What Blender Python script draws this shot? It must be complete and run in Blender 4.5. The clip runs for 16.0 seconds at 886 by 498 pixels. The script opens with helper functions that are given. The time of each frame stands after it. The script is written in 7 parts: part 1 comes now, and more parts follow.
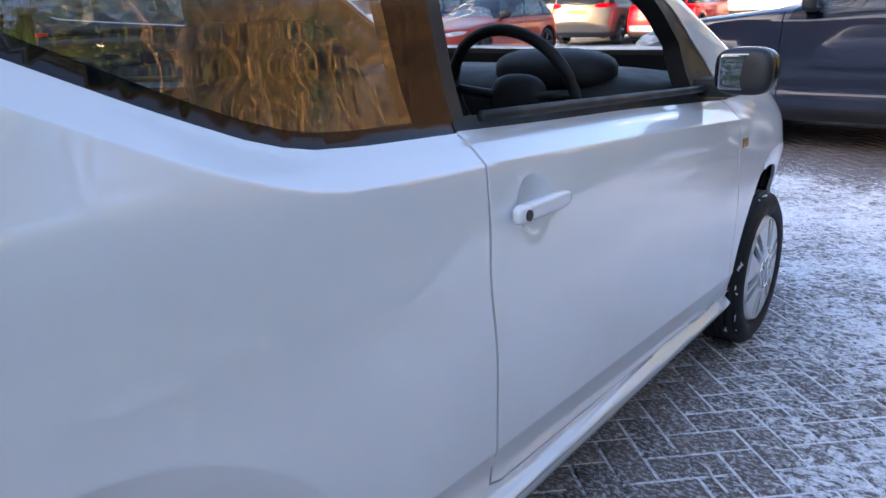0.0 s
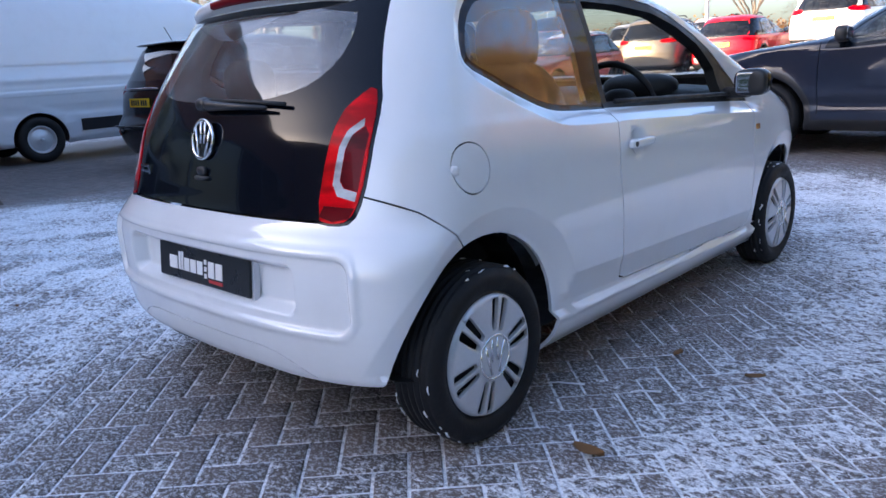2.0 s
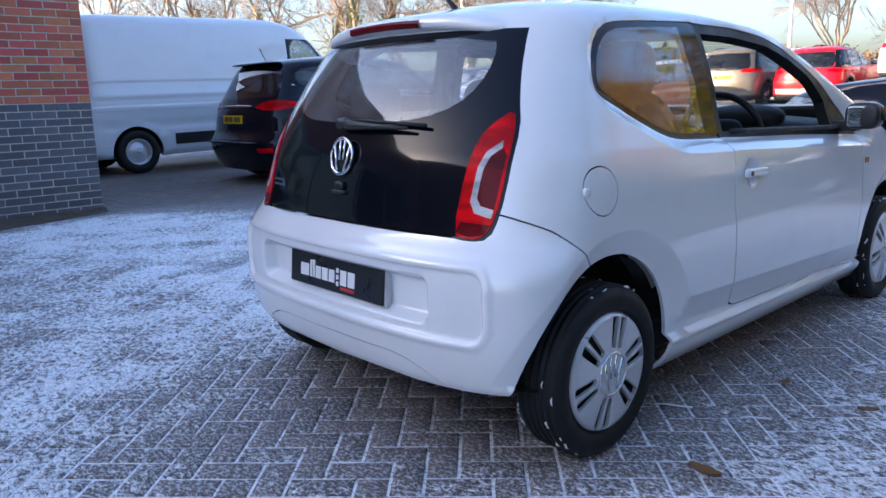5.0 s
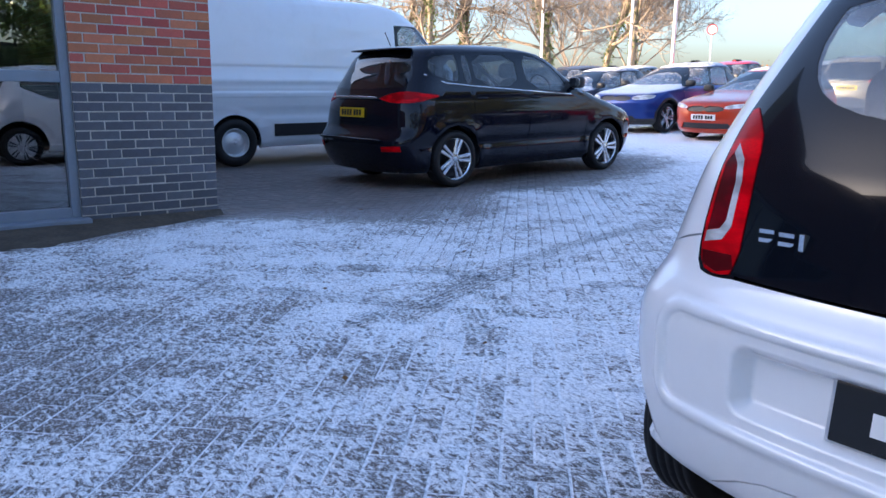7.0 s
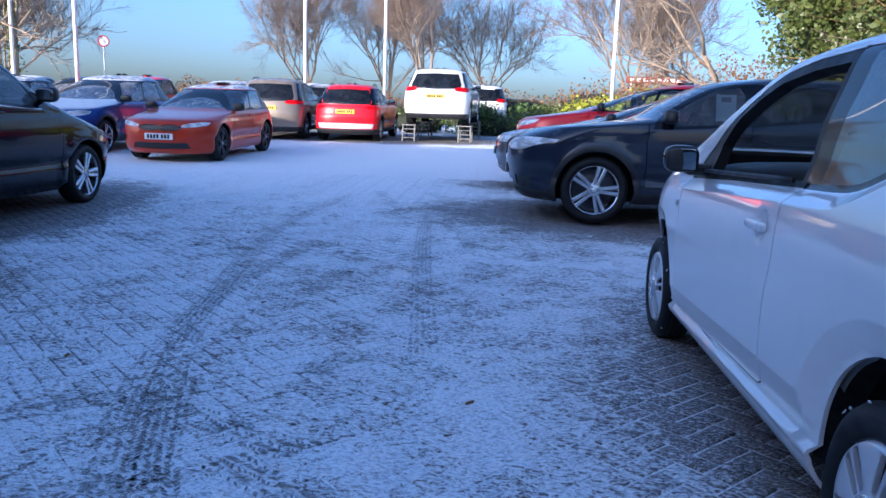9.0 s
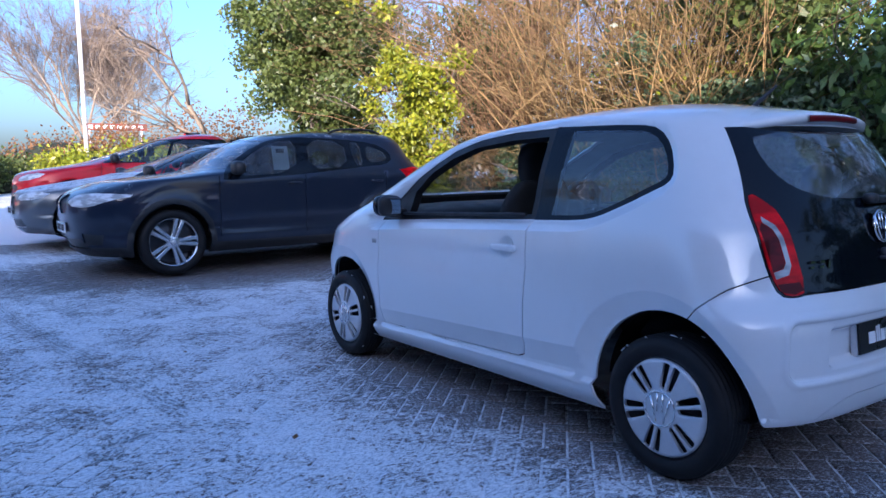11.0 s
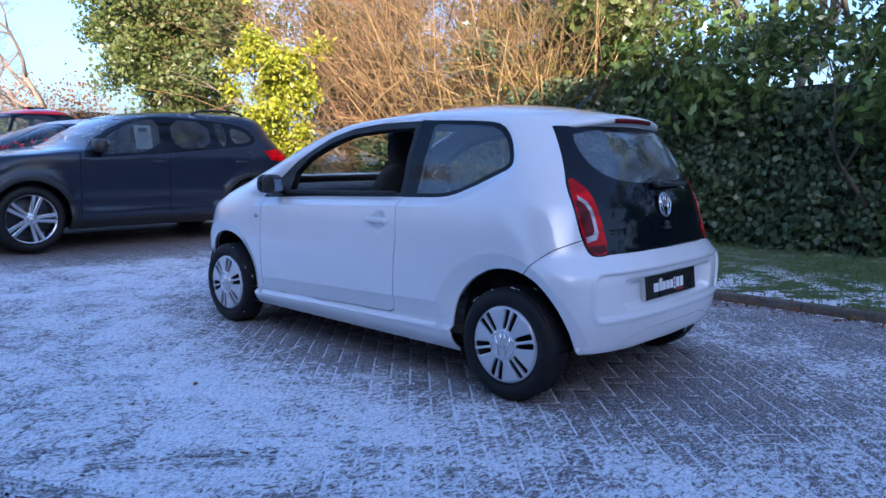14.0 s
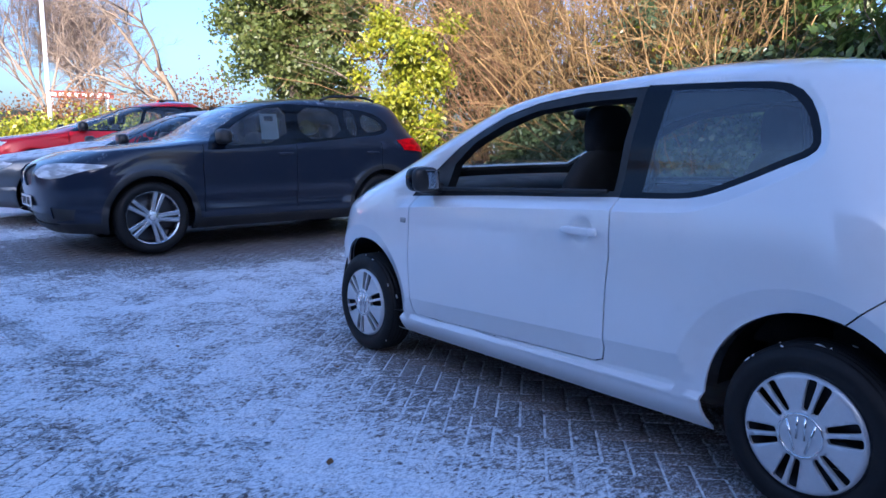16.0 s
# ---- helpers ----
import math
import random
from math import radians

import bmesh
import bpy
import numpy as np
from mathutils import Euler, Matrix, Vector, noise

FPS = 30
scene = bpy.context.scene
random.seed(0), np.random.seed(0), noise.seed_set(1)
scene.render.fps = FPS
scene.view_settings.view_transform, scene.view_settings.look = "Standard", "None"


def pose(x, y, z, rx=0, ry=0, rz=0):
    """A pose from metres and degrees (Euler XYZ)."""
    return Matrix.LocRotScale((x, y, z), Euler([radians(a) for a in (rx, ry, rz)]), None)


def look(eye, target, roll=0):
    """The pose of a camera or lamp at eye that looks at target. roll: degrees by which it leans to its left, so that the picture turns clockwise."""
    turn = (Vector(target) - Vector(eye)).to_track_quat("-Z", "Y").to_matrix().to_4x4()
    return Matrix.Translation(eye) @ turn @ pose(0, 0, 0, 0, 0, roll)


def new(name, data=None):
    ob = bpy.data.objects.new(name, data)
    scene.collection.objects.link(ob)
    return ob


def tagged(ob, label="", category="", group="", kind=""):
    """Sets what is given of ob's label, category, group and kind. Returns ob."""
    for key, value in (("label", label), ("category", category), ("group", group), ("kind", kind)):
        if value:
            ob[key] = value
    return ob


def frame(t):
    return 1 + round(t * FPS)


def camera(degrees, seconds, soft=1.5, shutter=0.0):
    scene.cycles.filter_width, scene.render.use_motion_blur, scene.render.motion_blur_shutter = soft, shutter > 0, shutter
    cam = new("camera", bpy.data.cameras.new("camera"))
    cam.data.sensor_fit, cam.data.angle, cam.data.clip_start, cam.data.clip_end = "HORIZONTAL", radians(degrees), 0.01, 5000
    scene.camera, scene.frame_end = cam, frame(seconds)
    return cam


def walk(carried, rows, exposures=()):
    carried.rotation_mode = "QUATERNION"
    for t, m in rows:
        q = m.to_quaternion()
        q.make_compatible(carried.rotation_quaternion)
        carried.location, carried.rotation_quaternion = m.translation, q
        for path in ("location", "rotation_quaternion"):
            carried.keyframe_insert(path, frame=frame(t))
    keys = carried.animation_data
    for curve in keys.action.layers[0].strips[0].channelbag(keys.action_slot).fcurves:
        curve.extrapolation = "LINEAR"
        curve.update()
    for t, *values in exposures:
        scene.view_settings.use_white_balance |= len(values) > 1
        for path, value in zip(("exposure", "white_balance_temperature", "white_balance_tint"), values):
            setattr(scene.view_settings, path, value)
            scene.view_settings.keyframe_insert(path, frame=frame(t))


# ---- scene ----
cam = camera(62.0, 16.0)
PATH = [
    (0, (1.396, -0.16, 1.082), (0.226, 1.355, 0.504), -0.8),
    (0.5, (1.605, -0.61, 1.051), (0.399, 0.886, 0.499), -1.6),
    (1, (1.763, -0.998, 1.075), (0.504, 0.463, 0.545), -2.1),
    (1.5, (1.857, -1.338, 1.096), (0.558, 0.097, 0.593), -2.5),
    (2, (2.073, -1.565, 1.088), (0.75, -0.142, 0.614), -2.9),
    (2.5, (2.249, -1.71, 1.132), (0.909, -0.296, 0.683), -3.1),
    (3, (2.294, -1.756, 1.133), (0.948, -0.338, 0.713), -3.1),
    (5.5, (1.749, -1.782, 1.071), (0.246, -0.528, 0.659), -0.7),
    (6, (1.283, -1.767, 1.039), (-0.276, -0.586, 0.619), 0.1),
    (6.5, (0.742, -1.737, 1.057), (-0.833, -0.578, 0.638), 0.5),
    (7, (0.255, -1.767, 1.067), (-1.267, -0.535, 0.658), 0.8),
    (7.5, (-0.247, -1.701, 1.047), (-1.637, -0.32, 0.649), 1.0),
    (8, (-0.691, -1.672, 1.051), (-1.789, -0.046, 0.661), 1.5),
    (8.5, (-1.119, -1.607, 1.062), (-1.766, 0.25, 0.698), 1.8),
    (9, (-1.578, -1.514, 1.08), (-1.755, 0.45, 0.747), 1.8),
    (9.5, (-2.035, -1.551, 1.102), (-1.77, 0.409, 0.807), 1.4),
    (10, (-2.398, -1.492, 1.13), (-1.744, 0.381, 0.876), 0.3),
    (12.5, (-3.45, -2.089, 1.15), (-2.005, -0.723, 0.936), -0.2),
    (13, (-3.481, -2.118, 1.151), (-2.018, -0.773, 0.929), 0.1),
    (13.5, (-3.487, -2.111, 1.148), (-2.013, -0.78, 0.916), 0.4),
    (14, (-3.468, -2.076, 1.144), (-2.009, -0.73, 0.894), 0.5),
    (14.5, (-3.413, -1.98, 1.125), (-2.001, -0.589, 0.859), 0.4),
    (15, (-3.27, -1.723, 1.092), (-1.93, -0.264, 0.812), 0.1),
    (15.5, (-3.115, -1.392, 1.099), (-1.85, 0.132, 0.817), -0.3),
    (16, (-2.907, -0.985, 1.121), (-1.685, 0.574, 0.843), -0.4),
]
EXPOSURES = [(0.0, 2.7, 7600, 22), (0.5, 2.45, 7300, 22), (2.2, 2.42, 7100, 22), (3.0, 2.22, 6900, 22), (6.0, 2.32, 6800, 20), (7.2, 2.3, 6800, 20), (8.5, 1.45, 5350, 18), (10.0, 1.3, 5150, 20), (12.5, 1.78, 5600, 22), (14.0, 1.81, 5600, 22), (14.5, 1.9, 5600, 22), (16.0, 1.65, 5350, 22)]
walk(cam, [(t, look(eye, target, roll)) for t, eye, target, roll in PATH], exposures=EXPOSURES)

# ---- light ----
TO_SUN = Vector((-0.6, -0.8, 0.22)).normalized()
world = bpy.data.worlds.new("sky")
scene.world = world
world.use_nodes = True
sky = world.node_tree.nodes.new("ShaderNodeTexSky")
sky.sky_type, sky.sun_disc = "NISHITA", False
sky.sun_elevation, sky.sun_rotation = math.asin(TO_SUN.z), math.atan2(TO_SUN.x, TO_SUN.y) % (2 * math.pi)
sky.air_density, sky.dust_density, sky.ozone_density = 1.0, 3.4, 3.6
back = world.node_tree.nodes["Background"]
back.inputs["Strength"].default_value = 0.15
world.node_tree.links.new(sky.outputs["Color"], back.inputs["Color"])
sun = new("sun", bpy.data.lights.new("sun", "SUN"))
sun.data.energy, sun.data.angle, sun.data.color = 4.3, radians(0.55), (1.0, 0.80, 0.56)
sun.matrix_world = look(TO_SUN * 60, (0, 0, 0))


# ---- materials ----
def tex_nodes(name):
    m = bpy.data.materials.new(name)
    m.use_nodes = True
    nt = m.node_tree
    return m, nt, nt.nodes["Principled BSDF"]


def put_in(nt, socket, value):
    if isinstance(value, bpy.types.NodeSocket):
        nt.links.new(value, socket)
    else:
        socket.default_value = value


def calc(nt, op, a, b=0.0, c=0.0, clamp=False):
    n = nt.nodes.new("ShaderNodeMath")
    n.operation, n.use_clamp = op, clamp
    for s, v in zip(n.inputs, (a, b, c)):
        put_in(nt, s, v)
    return n.outputs[0]


def place_of(nt, kind="Object", scale=(1, 1, 1), turn=0.0, shift=(0, 0, 0)):
    c = nt.nodes.new("ShaderNodeTexCoord")
    m = nt.nodes.new("ShaderNodeMapping")
    nt.links.new(c.outputs[kind], m.inputs["Vector"])
    m.inputs["Scale"].default_value, m.inputs["Rotation"].default_value = scale, (0, 0, turn)
    m.inputs["Location"].default_value = shift
    return m.outputs[0]


def grain(nt, vec, scale, detail=4.0, rough=0.55, distortion=0.0):
    n = nt.nodes.new("ShaderNodeTexNoise")
    nt.links.new(vec, n.inputs["Vector"])
    n.inputs["Scale"].default_value, n.inputs["Detail"].default_value = scale, detail
    n.inputs["Roughness"].default_value, n.inputs["Distortion"].default_value = rough, distortion
    return n.outputs["Fac"]


def span(nt, v, a, b, lo=0.0, hi=1.0):
    n = nt.nodes.new("ShaderNodeMapRange")
    n.interpolation_type = "SMOOTHSTEP"
    for s, w in zip(n.inputs, (v, a, b, lo, hi)):
        put_in(nt, s, w)
    return n.outputs[0]


def blend(nt, fac, a, b):
    n = nt.nodes.new("ShaderNodeMix")
    n.data_type = "RGBA"
    put_in(nt, n.inputs[0], fac)
    for s, v in ((n.inputs[6], a), (n.inputs[7], b)):
        put_in(nt, s, v if isinstance(v, bpy.types.NodeSocket) else (*v, 1.0))
    return n.outputs[2]


def relief(nt, bsdf, height, strength, distance=0.01):
    n = nt.nodes.new("ShaderNodeBump")
    n.inputs["Strength"].default_value, n.inputs["Distance"].default_value = strength, distance
    nt.links.new(height, n.inputs["Height"])
    nt.links.new(n.outputs[0], bsdf.inputs["Normal"])


def surface(name, col, rough=0.5, metal=0.0, var=0.12, scale=12.0, bump=0.15, fine=90.0, coat=0.0, spec=0.5):
    """A plain material: colour that drifts at two scales, uneven gloss, fine relief."""
    m, nt, b = tex_nodes(name)
    at = place_of(nt)
    n1, n2 = grain(nt, at, scale), grain(nt, at, fine, 3.0)
    f = calc(nt, "ADD", calc(nt, "MULTIPLY", n1, 0.65), calc(nt, "MULTIPLY", n2, 0.35))
    lo, hi = [c * (1 - var) for c in col], [min(1, c * (1 + var)) for c in col]
    nt.links.new(blend(nt, span(nt, f, 0.3, 0.7), lo, hi), b.inputs["Base Color"])
    nt.links.new(span(nt, n1, 0.3, 0.7, rough * 0.85, min(1, rough * 1.15)), b.inputs["Roughness"])
    b.inputs["Metallic"].default_value, b.inputs["Coat Weight"].default_value = metal, coat
    b.inputs["Specular IOR Level"].default_value = spec
    if bump:
        relief(nt, b, n2, bump, 0.003)
    return m


def paint(name, col, metal=0.0, rough=0.35, frost=0.0, dirt=0.06):
    """Lacquered car paint with a thin film of road dirt, and rime on what faces up."""
    m, nt, b = tex_nodes(name)
    at = place_of(nt)
    n1, n2 = grain(nt, at, 3.0, 6.0, 0.65), grain(nt, at, 55.0, 4.0)
    film = calc(nt, "MULTIPLY", span(nt, n1, 0.45, 0.8), dirt)
    c = blend(nt, film, col, (0.30, 0.27, 0.23))
    r = calc(nt, "ADD", rough, calc(nt, "MULTIPLY", film, 2.0))
    b.inputs["Coat Weight"].default_value, b.inputs["Metallic"].default_value = 1.0, metal
    put_in(nt, b.inputs["Coat Roughness"], span(nt, n2, 0.35, 0.8, 0.02, 0.06))
    if frost:
        g = nt.nodes.new("ShaderNodeNewGeometry")
        s = nt.nodes.new("ShaderNodeSeparateXYZ")
        nt.links.new(g.outputs["Normal"], s.inputs[0])
        up = span(nt, s.outputs["Z"], 0.55, 0.97)
        k = calc(nt, "MULTIPLY", up, span(nt, grain(nt, at, 9.0, 8.0, 0.75), 0.62 - 0.5 * frost, 0.85 - 0.4 * frost), clamp=True)
        c = blend(nt, k, c, (0.75, 0.77, 0.80))
        r = blend(nt, k, r, (0.8, 0.8, 0.8))
        put_in(nt, b.inputs["Coat Weight"], calc(nt, "SUBTRACT", 1.0, k))
    put_in(nt, b.inputs["Base Color"], c)
    put_in(nt, b.inputs["Roughness"], r)
    return m


def pane(name, tint, haze=0.0, shine_level=0.09):
    """Glass in a thin pane: tinted see-through with a mirror gloss that grows at a glance."""
    m, nt, b = tex_nodes(name)
    out = nt.nodes["Material Output"]
    nt.nodes.remove(b)
    see, shine, mix, fres = (nt.nodes.new("ShaderNode" + k) for k in ("BsdfTransparent", "BsdfGlossy", "MixShader", "LayerWeight"))
    see.inputs["Color"].default_value = (*tint, 1)
    shine.inputs["Roughness"].default_value = 0.015
    fres.inputs["Blend"].default_value = 0.5
    gloss = calc(nt, "ADD", shine_level, calc(nt, "MULTIPLY", calc(nt, "POWER", fres.outputs["Facing"], 3.6), 0.9))
    at = place_of(nt)
    last = mix
    nt.links.new(gloss, mix.inputs[0])
    nt.links.new(see.outputs[0], mix.inputs[1])
    nt.links.new(shine.outputs[0], mix.inputs[2])
    if haze:
        film, mix2 = nt.nodes.new("ShaderNodeBsdfDiffuse"), nt.nodes.new("ShaderNodeMixShader")
        film.inputs["Color"].default_value = (0.7, 0.74, 0.78, 1)
        nt.links.new(span(nt, grain(nt, at, 7.0, 7.0, 0.7), 0.3, 0.85, 0.0, haze), mix2.inputs[0])
        nt.links.new(mix.outputs[0], mix2.inputs[1])
        nt.links.new(film.outputs[0], mix2.inputs[2])
        last = mix2
    nt.links.new(last.outputs[0], out.inputs["Surface"])
    return m


def lens_of(name, col, glow=0.0):
    """A coloured plastic lamp lens, ribbed behind a clear gloss."""
    m, nt, b = tex_nodes(name)
    at = place_of(nt, scale=(1, 1, 3))
    w = grain(nt, at, 120.0, 2.0)
    deep = blend(nt, span(nt, grain(nt, at, 7.0, 2.0), 0.38, 0.62), [c * 0.45 for c in col], col)
    put_in(nt, b.inputs["Base Color"], blend(nt, calc(nt, "MULTIPLY", span(nt, w, 0.3, 0.7), 0.3), deep, [c * 0.5 for c in col]))
    b.inputs["Roughness"].default_value, b.inputs["Coat Weight"].default_value = 0.30, 0.16
    b.inputs["Specular IOR Level"].default_value = 0.08
    b.inputs["Coat Roughness"].default_value = 0.02
    relief(nt, b, w, 0.05, 0.002)
    return m


WHITE = paint("white_paint", (0.80, 0.81, 0.82), 0.0, 0.3, 0.0, 0.10)
for node in WHITE.node_tree.nodes:
    if node.type == "BSDF_PRINCIPLED":
        node.inputs["Coat IOR"].default_value = 1.75
BLACKGLOSS = paint("black_gloss", (0.003, 0.005, 0.009), 0.0, 0.12, 0.0, 0.01)
BLACKGLOSS.node_tree.nodes["Principled BSDF"].inputs["Coat Weight"].default_value = 0.36
BLACKGLOSS.node_tree.nodes["Principled BSDF"].inputs["Specular IOR Level"].default_value = 0.1
TRIM = surface("black_plastic", (0.018, 0.018, 0.020), 0.42)
SEAL = surface("black_rubber_seal", (0.012, 0.012, 0.013), 0.55)
RUBBER = surface("tyre_rubber", (0.009, 0.009, 0.010), 0.6, var=0.3, bump=0.25, spec=0.3)
SILVER = surface("silver_lacquer", (0.60, 0.61, 0.63), 0.34, 0.30, var=0.05, coat=0.6)
ALLOY = surface("polished_alloy", (0.66, 0.67, 0.69), 0.22, 0.9, var=0.06)
DARKALLOY = surface("dark_alloy", (0.05, 0.05, 0.055), 0.35, 0.8)
CHROME = surface("chrome", (0.78, 0.79, 0.80), 0.08, 1.0, var=0.03, bump=0.0)
MIRRORGLASS = surface("mirror_glass", (0.34, 0.36, 0.38), 0.03, 1.0, var=0.02, bump=0.0)
CABIN = surface("cabin_plastic", (0.030, 0.030, 0.032), 0.6)
CLOTH = surface("seat_cloth", (0.022, 0.023, 0.026), 0.9, bump=0.5, fine=300)
LININGGREY = surface("pale_trim_cloth", (0.28, 0.28, 0.27), 0.85)
GLASS = pane("clear_glass", (0.80, 0.86, 0.85))
TINT = pane("tinted_glass", (0.66, 0.73, 0.75), 0.05, 0.13)
REARGLASS = pane("hazed_rear_glass", (0.66, 0.73, 0.75), 0.20, 0.14)
FROSTGLASS = pane("rimed_glass", (0.62, 0.68, 0.68), 0.45)
DARKGLASS = pane("privacy_glass", (0.10, 0.11, 0.12), 0.03, 0.06)
RED = lens_of("red_lens", (0.88, 0.000, 0.006))
DARKRED = lens_of("dark_red_lens", (0.16, 0.001, 0.006))
CLEAR = lens_of("clear_lens", (0.62, 0.63, 0.64))
AMBER = lens_of("amber_lens", (0.75, 0.35, 0.12))
YELLOWPLATE = surface("yellow_plate", (0.80, 0.50, 0.01), 0.4, var=0.05)
WHITEPLATE = surface("white_plate", (0.75, 0.75, 0.72), 0.4, var=0.05)
BLACKPLATE = surface("black_plate", (0.010, 0.010, 0.011), 0.3, var=0.1)
MARKWHITE = surface("white_print", (0.80, 0.80, 0.80), 0.5, var=0.03, bump=0)
MARKBLACK = surface("black_print", (0.01, 0.01, 0.01), 0.5, var=0.03, bump=0)
MARKRED = surface("red_print", (0.55, 0.04, 0.04), 0.5, var=0.03, bump=0)
SNOW = surface("packed_snow", (0.80, 0.82, 0.85), 0.85, var=0.06, bump=0.6)
PAPER = surface("white_card", (0.78, 0.79, 0.78), 0.7, var=0.04)


# ---- mesh tools ----
def mesh_of(name, verts, faces, mats, smooth=True, idx=None, normals=None):
    me = bpy.data.meshes.new(name)
    me.from_pydata([tuple(map(float, v)) for v in verts], [], [tuple(map(int, f)) for f in faces])
    for m in (mats if isinstance(mats, (list, tuple)) else [mats]):
        me.materials.append(m)
    if idx is not None:
        me.polygons.foreach_set("material_index", np.asarray(idx, np.int32))
    me.polygons.foreach_set("use_smooth", np.full(len(me.polygons), bool(smooth)))
    me.update()
    if normals is not None:
        me.normals_split_custom_set_from_vertices([tuple(map(float, n)) for n in normals])
    return me


def add(name, me, parent=None, label="", m=None):
    ob = new(name, me)
    if parent is not None:
        ob.parent = parent
    if m is not None:
        ob.matrix_basis = m
    return tagged(ob, label)


def part(name, bm, material, parent, label="", smooth=False, m=None):
    me = bpy.data.meshes.new(name)
    bm.normal_update()
    bm.to_mesh(me)
    bm.free()
    for k in (material if isinstance(material, (list, tuple)) else [material]):
        me.materials.append(k)
    me.polygons.foreach_set("use_smooth", np.full(len(me.polygons), bool(smooth)))
    return add(name, me, parent, label, m)


def thing(name, m, label, category, group="", kind=""):
    ob = new(name)
    ob.matrix_basis = m
    return tagged(ob, label, category, group, kind)


def box(bm, c, s, bevel=0.0, turn=None):
    r = bmesh.ops.create_cube(bm, size=1.0)
    vs = r["verts"]
    m = Matrix.Translation(c) @ (turn or Matrix()) @ Matrix.Diagonal((*s, 1))
    bmesh.ops.transform(bm, matrix=m, verts=vs)
    if bevel:
        es = list({e for v in vs for e in v.link_edges})
        bmesh.ops.bevel(bm, geom=es, offset=bevel, segments=2, profile=0.6, affect="EDGES")
    return bm


def rod(bm, a, b, r0, r1=None, seg=10):
    a, b = Vector(a), Vector(b)
    d = b - a
    m = Matrix.Translation((a + b) / 2) @ d.to_track_quat("Z", "Y").to_matrix().to_4x4()
    bmesh.ops.create_cone(bm, cap_ends=True, segments=seg, radius1=r0, radius2=r0 if r1 is None else r1, depth=d.length, matrix=m)
    return bm


def lathe(profile, seg=48, axis="x"):
    """Verts and faces of a profile of (radius, along) turned about an axis."""
    p = np.array(profile, float)
    a = np.linspace(0, 2 * math.pi, seg, endpoint=False)
    r, h = p[:, 0][:, None], np.repeat(p[:, 1][:, None], seg, 1)
    c, s = r * np.cos(a), r * np.sin(a)
    v = np.stack((h, c, s) if axis == "x" else (c, s, h), -1).reshape(-1, 3)
    f = []
    for i in range(len(p) - 1):
        for j in range(seg):
            k = (j + 1) % seg
            f.append((i * seg + j, i * seg + k, (i + 1) * seg + k, (i + 1) * seg + j))
    return v, f


def pillow(c, s, e=3.0, nu=18, nv=12):
    """A rounded block (superquadric)."""
    g = lambda w, f: np.sign(f(w)) * np.abs(f(w)) ** (2 / e)
    u, w = np.linspace(-math.pi, math.pi, nu, endpoint=False), np.linspace(-math.pi / 2, math.pi / 2, nv)
    v = np.array([(g(b, np.cos) * g(a, np.cos), g(b, np.cos) * g(a, np.sin), g(b, np.sin)) for b in w for a in u])
    f = [(i * nu + j, i * nu + (j + 1) % nu, (i + 1) * nu + (j + 1) % nu, (i + 1) * nu + j) for i in range(nv - 1) for j in range(nu)]
    return v * np.array(s) / 2 + np.array(c), f


def joined(pieces):
    vs, fs, n = [], [], 0
    for v, f in pieces:
        vs.append(np.asarray(v, float))
        fs += [tuple(i + n for i in q) for q in f]
        n += len(v)
    return np.concatenate(vs), fs


def tube(pts, r, seg=6, closed=False):
    """A round tube along points; r a number or one a point."""
    p = np.array(pts, float)
    n = len(p)
    rr = np.broadcast_to(np.asarray(r, float), (n,))
    t = np.gradient(p, axis=0)
    if closed:
        t = np.roll(p, -1, 0) - np.roll(p, 1, 0)
    t /= np.maximum(np.linalg.norm(t, axis=1), 1e-9)[:, None]
    ref = np.where(np.abs(t[:, 2:3]) > 0.9, np.array([[1.0, 0, 0]]), np.array([[0, 0, 1.0]]))
    a = np.cross(t, ref)
    a /= np.linalg.norm(a, axis=1)[:, None]
    b = np.cross(t, a)
    w = np.linspace(0, 2 * math.pi, seg, endpoint=False)
    v = (p[:, None] + rr[:, None, None] * (np.cos(w)[None, :, None] * a[:, None] + np.sin(w)[None, :, None] * b[:, None])).reshape(-1, 3)
    f = []
    for i in range(n if closed else n - 1):
        k = (i + 1) % n
        for j in range(seg):
            l = (j + 1) % seg
            f.append((i * seg + j, i * seg + l, k * seg + l, k * seg + j))
    if not closed:
        f += [tuple(range(seg))[::-1], tuple((n - 1) * seg + j for j in range(seg))]
    return v, f


def smoothed(pts, times=2, closed=True):
    """Chaikin's corner cutting."""
    p = np.array(pts, float)
    for _ in range(times):
        q = np.roll(p, -1, 0) if closed else p[1:]
        b = p if closed else p[:-1]
        r = np.stack((0.75 * b + 0.25 * q, 0.25 * b + 0.75 * q), 1).reshape(-1, 2)
        p = r if closed else np.vstack((p[:1], r, p[-1:]))
    return p


def dense(pts, step, closed=True):
    p = np.array(pts, float)
    q = np.vstack((p, p[:1])) if closed else p
    out = []
    for a, b in zip(q[:-1], q[1:]):
        n = max(1, int(np.ceil(np.hypot(*(b - a)) / step)))
        out += [a + (b - a) * k / n for k in range(n)]
    return np.array(out if closed else out + [q[-1]])


def circle(c, r, n=40):
    a = np.linspace(0, 2 * math.pi, n, endpoint=False)
    return np.stack((c[0] + r * np.cos(a), c[1] + r * np.sin(a)), 1)


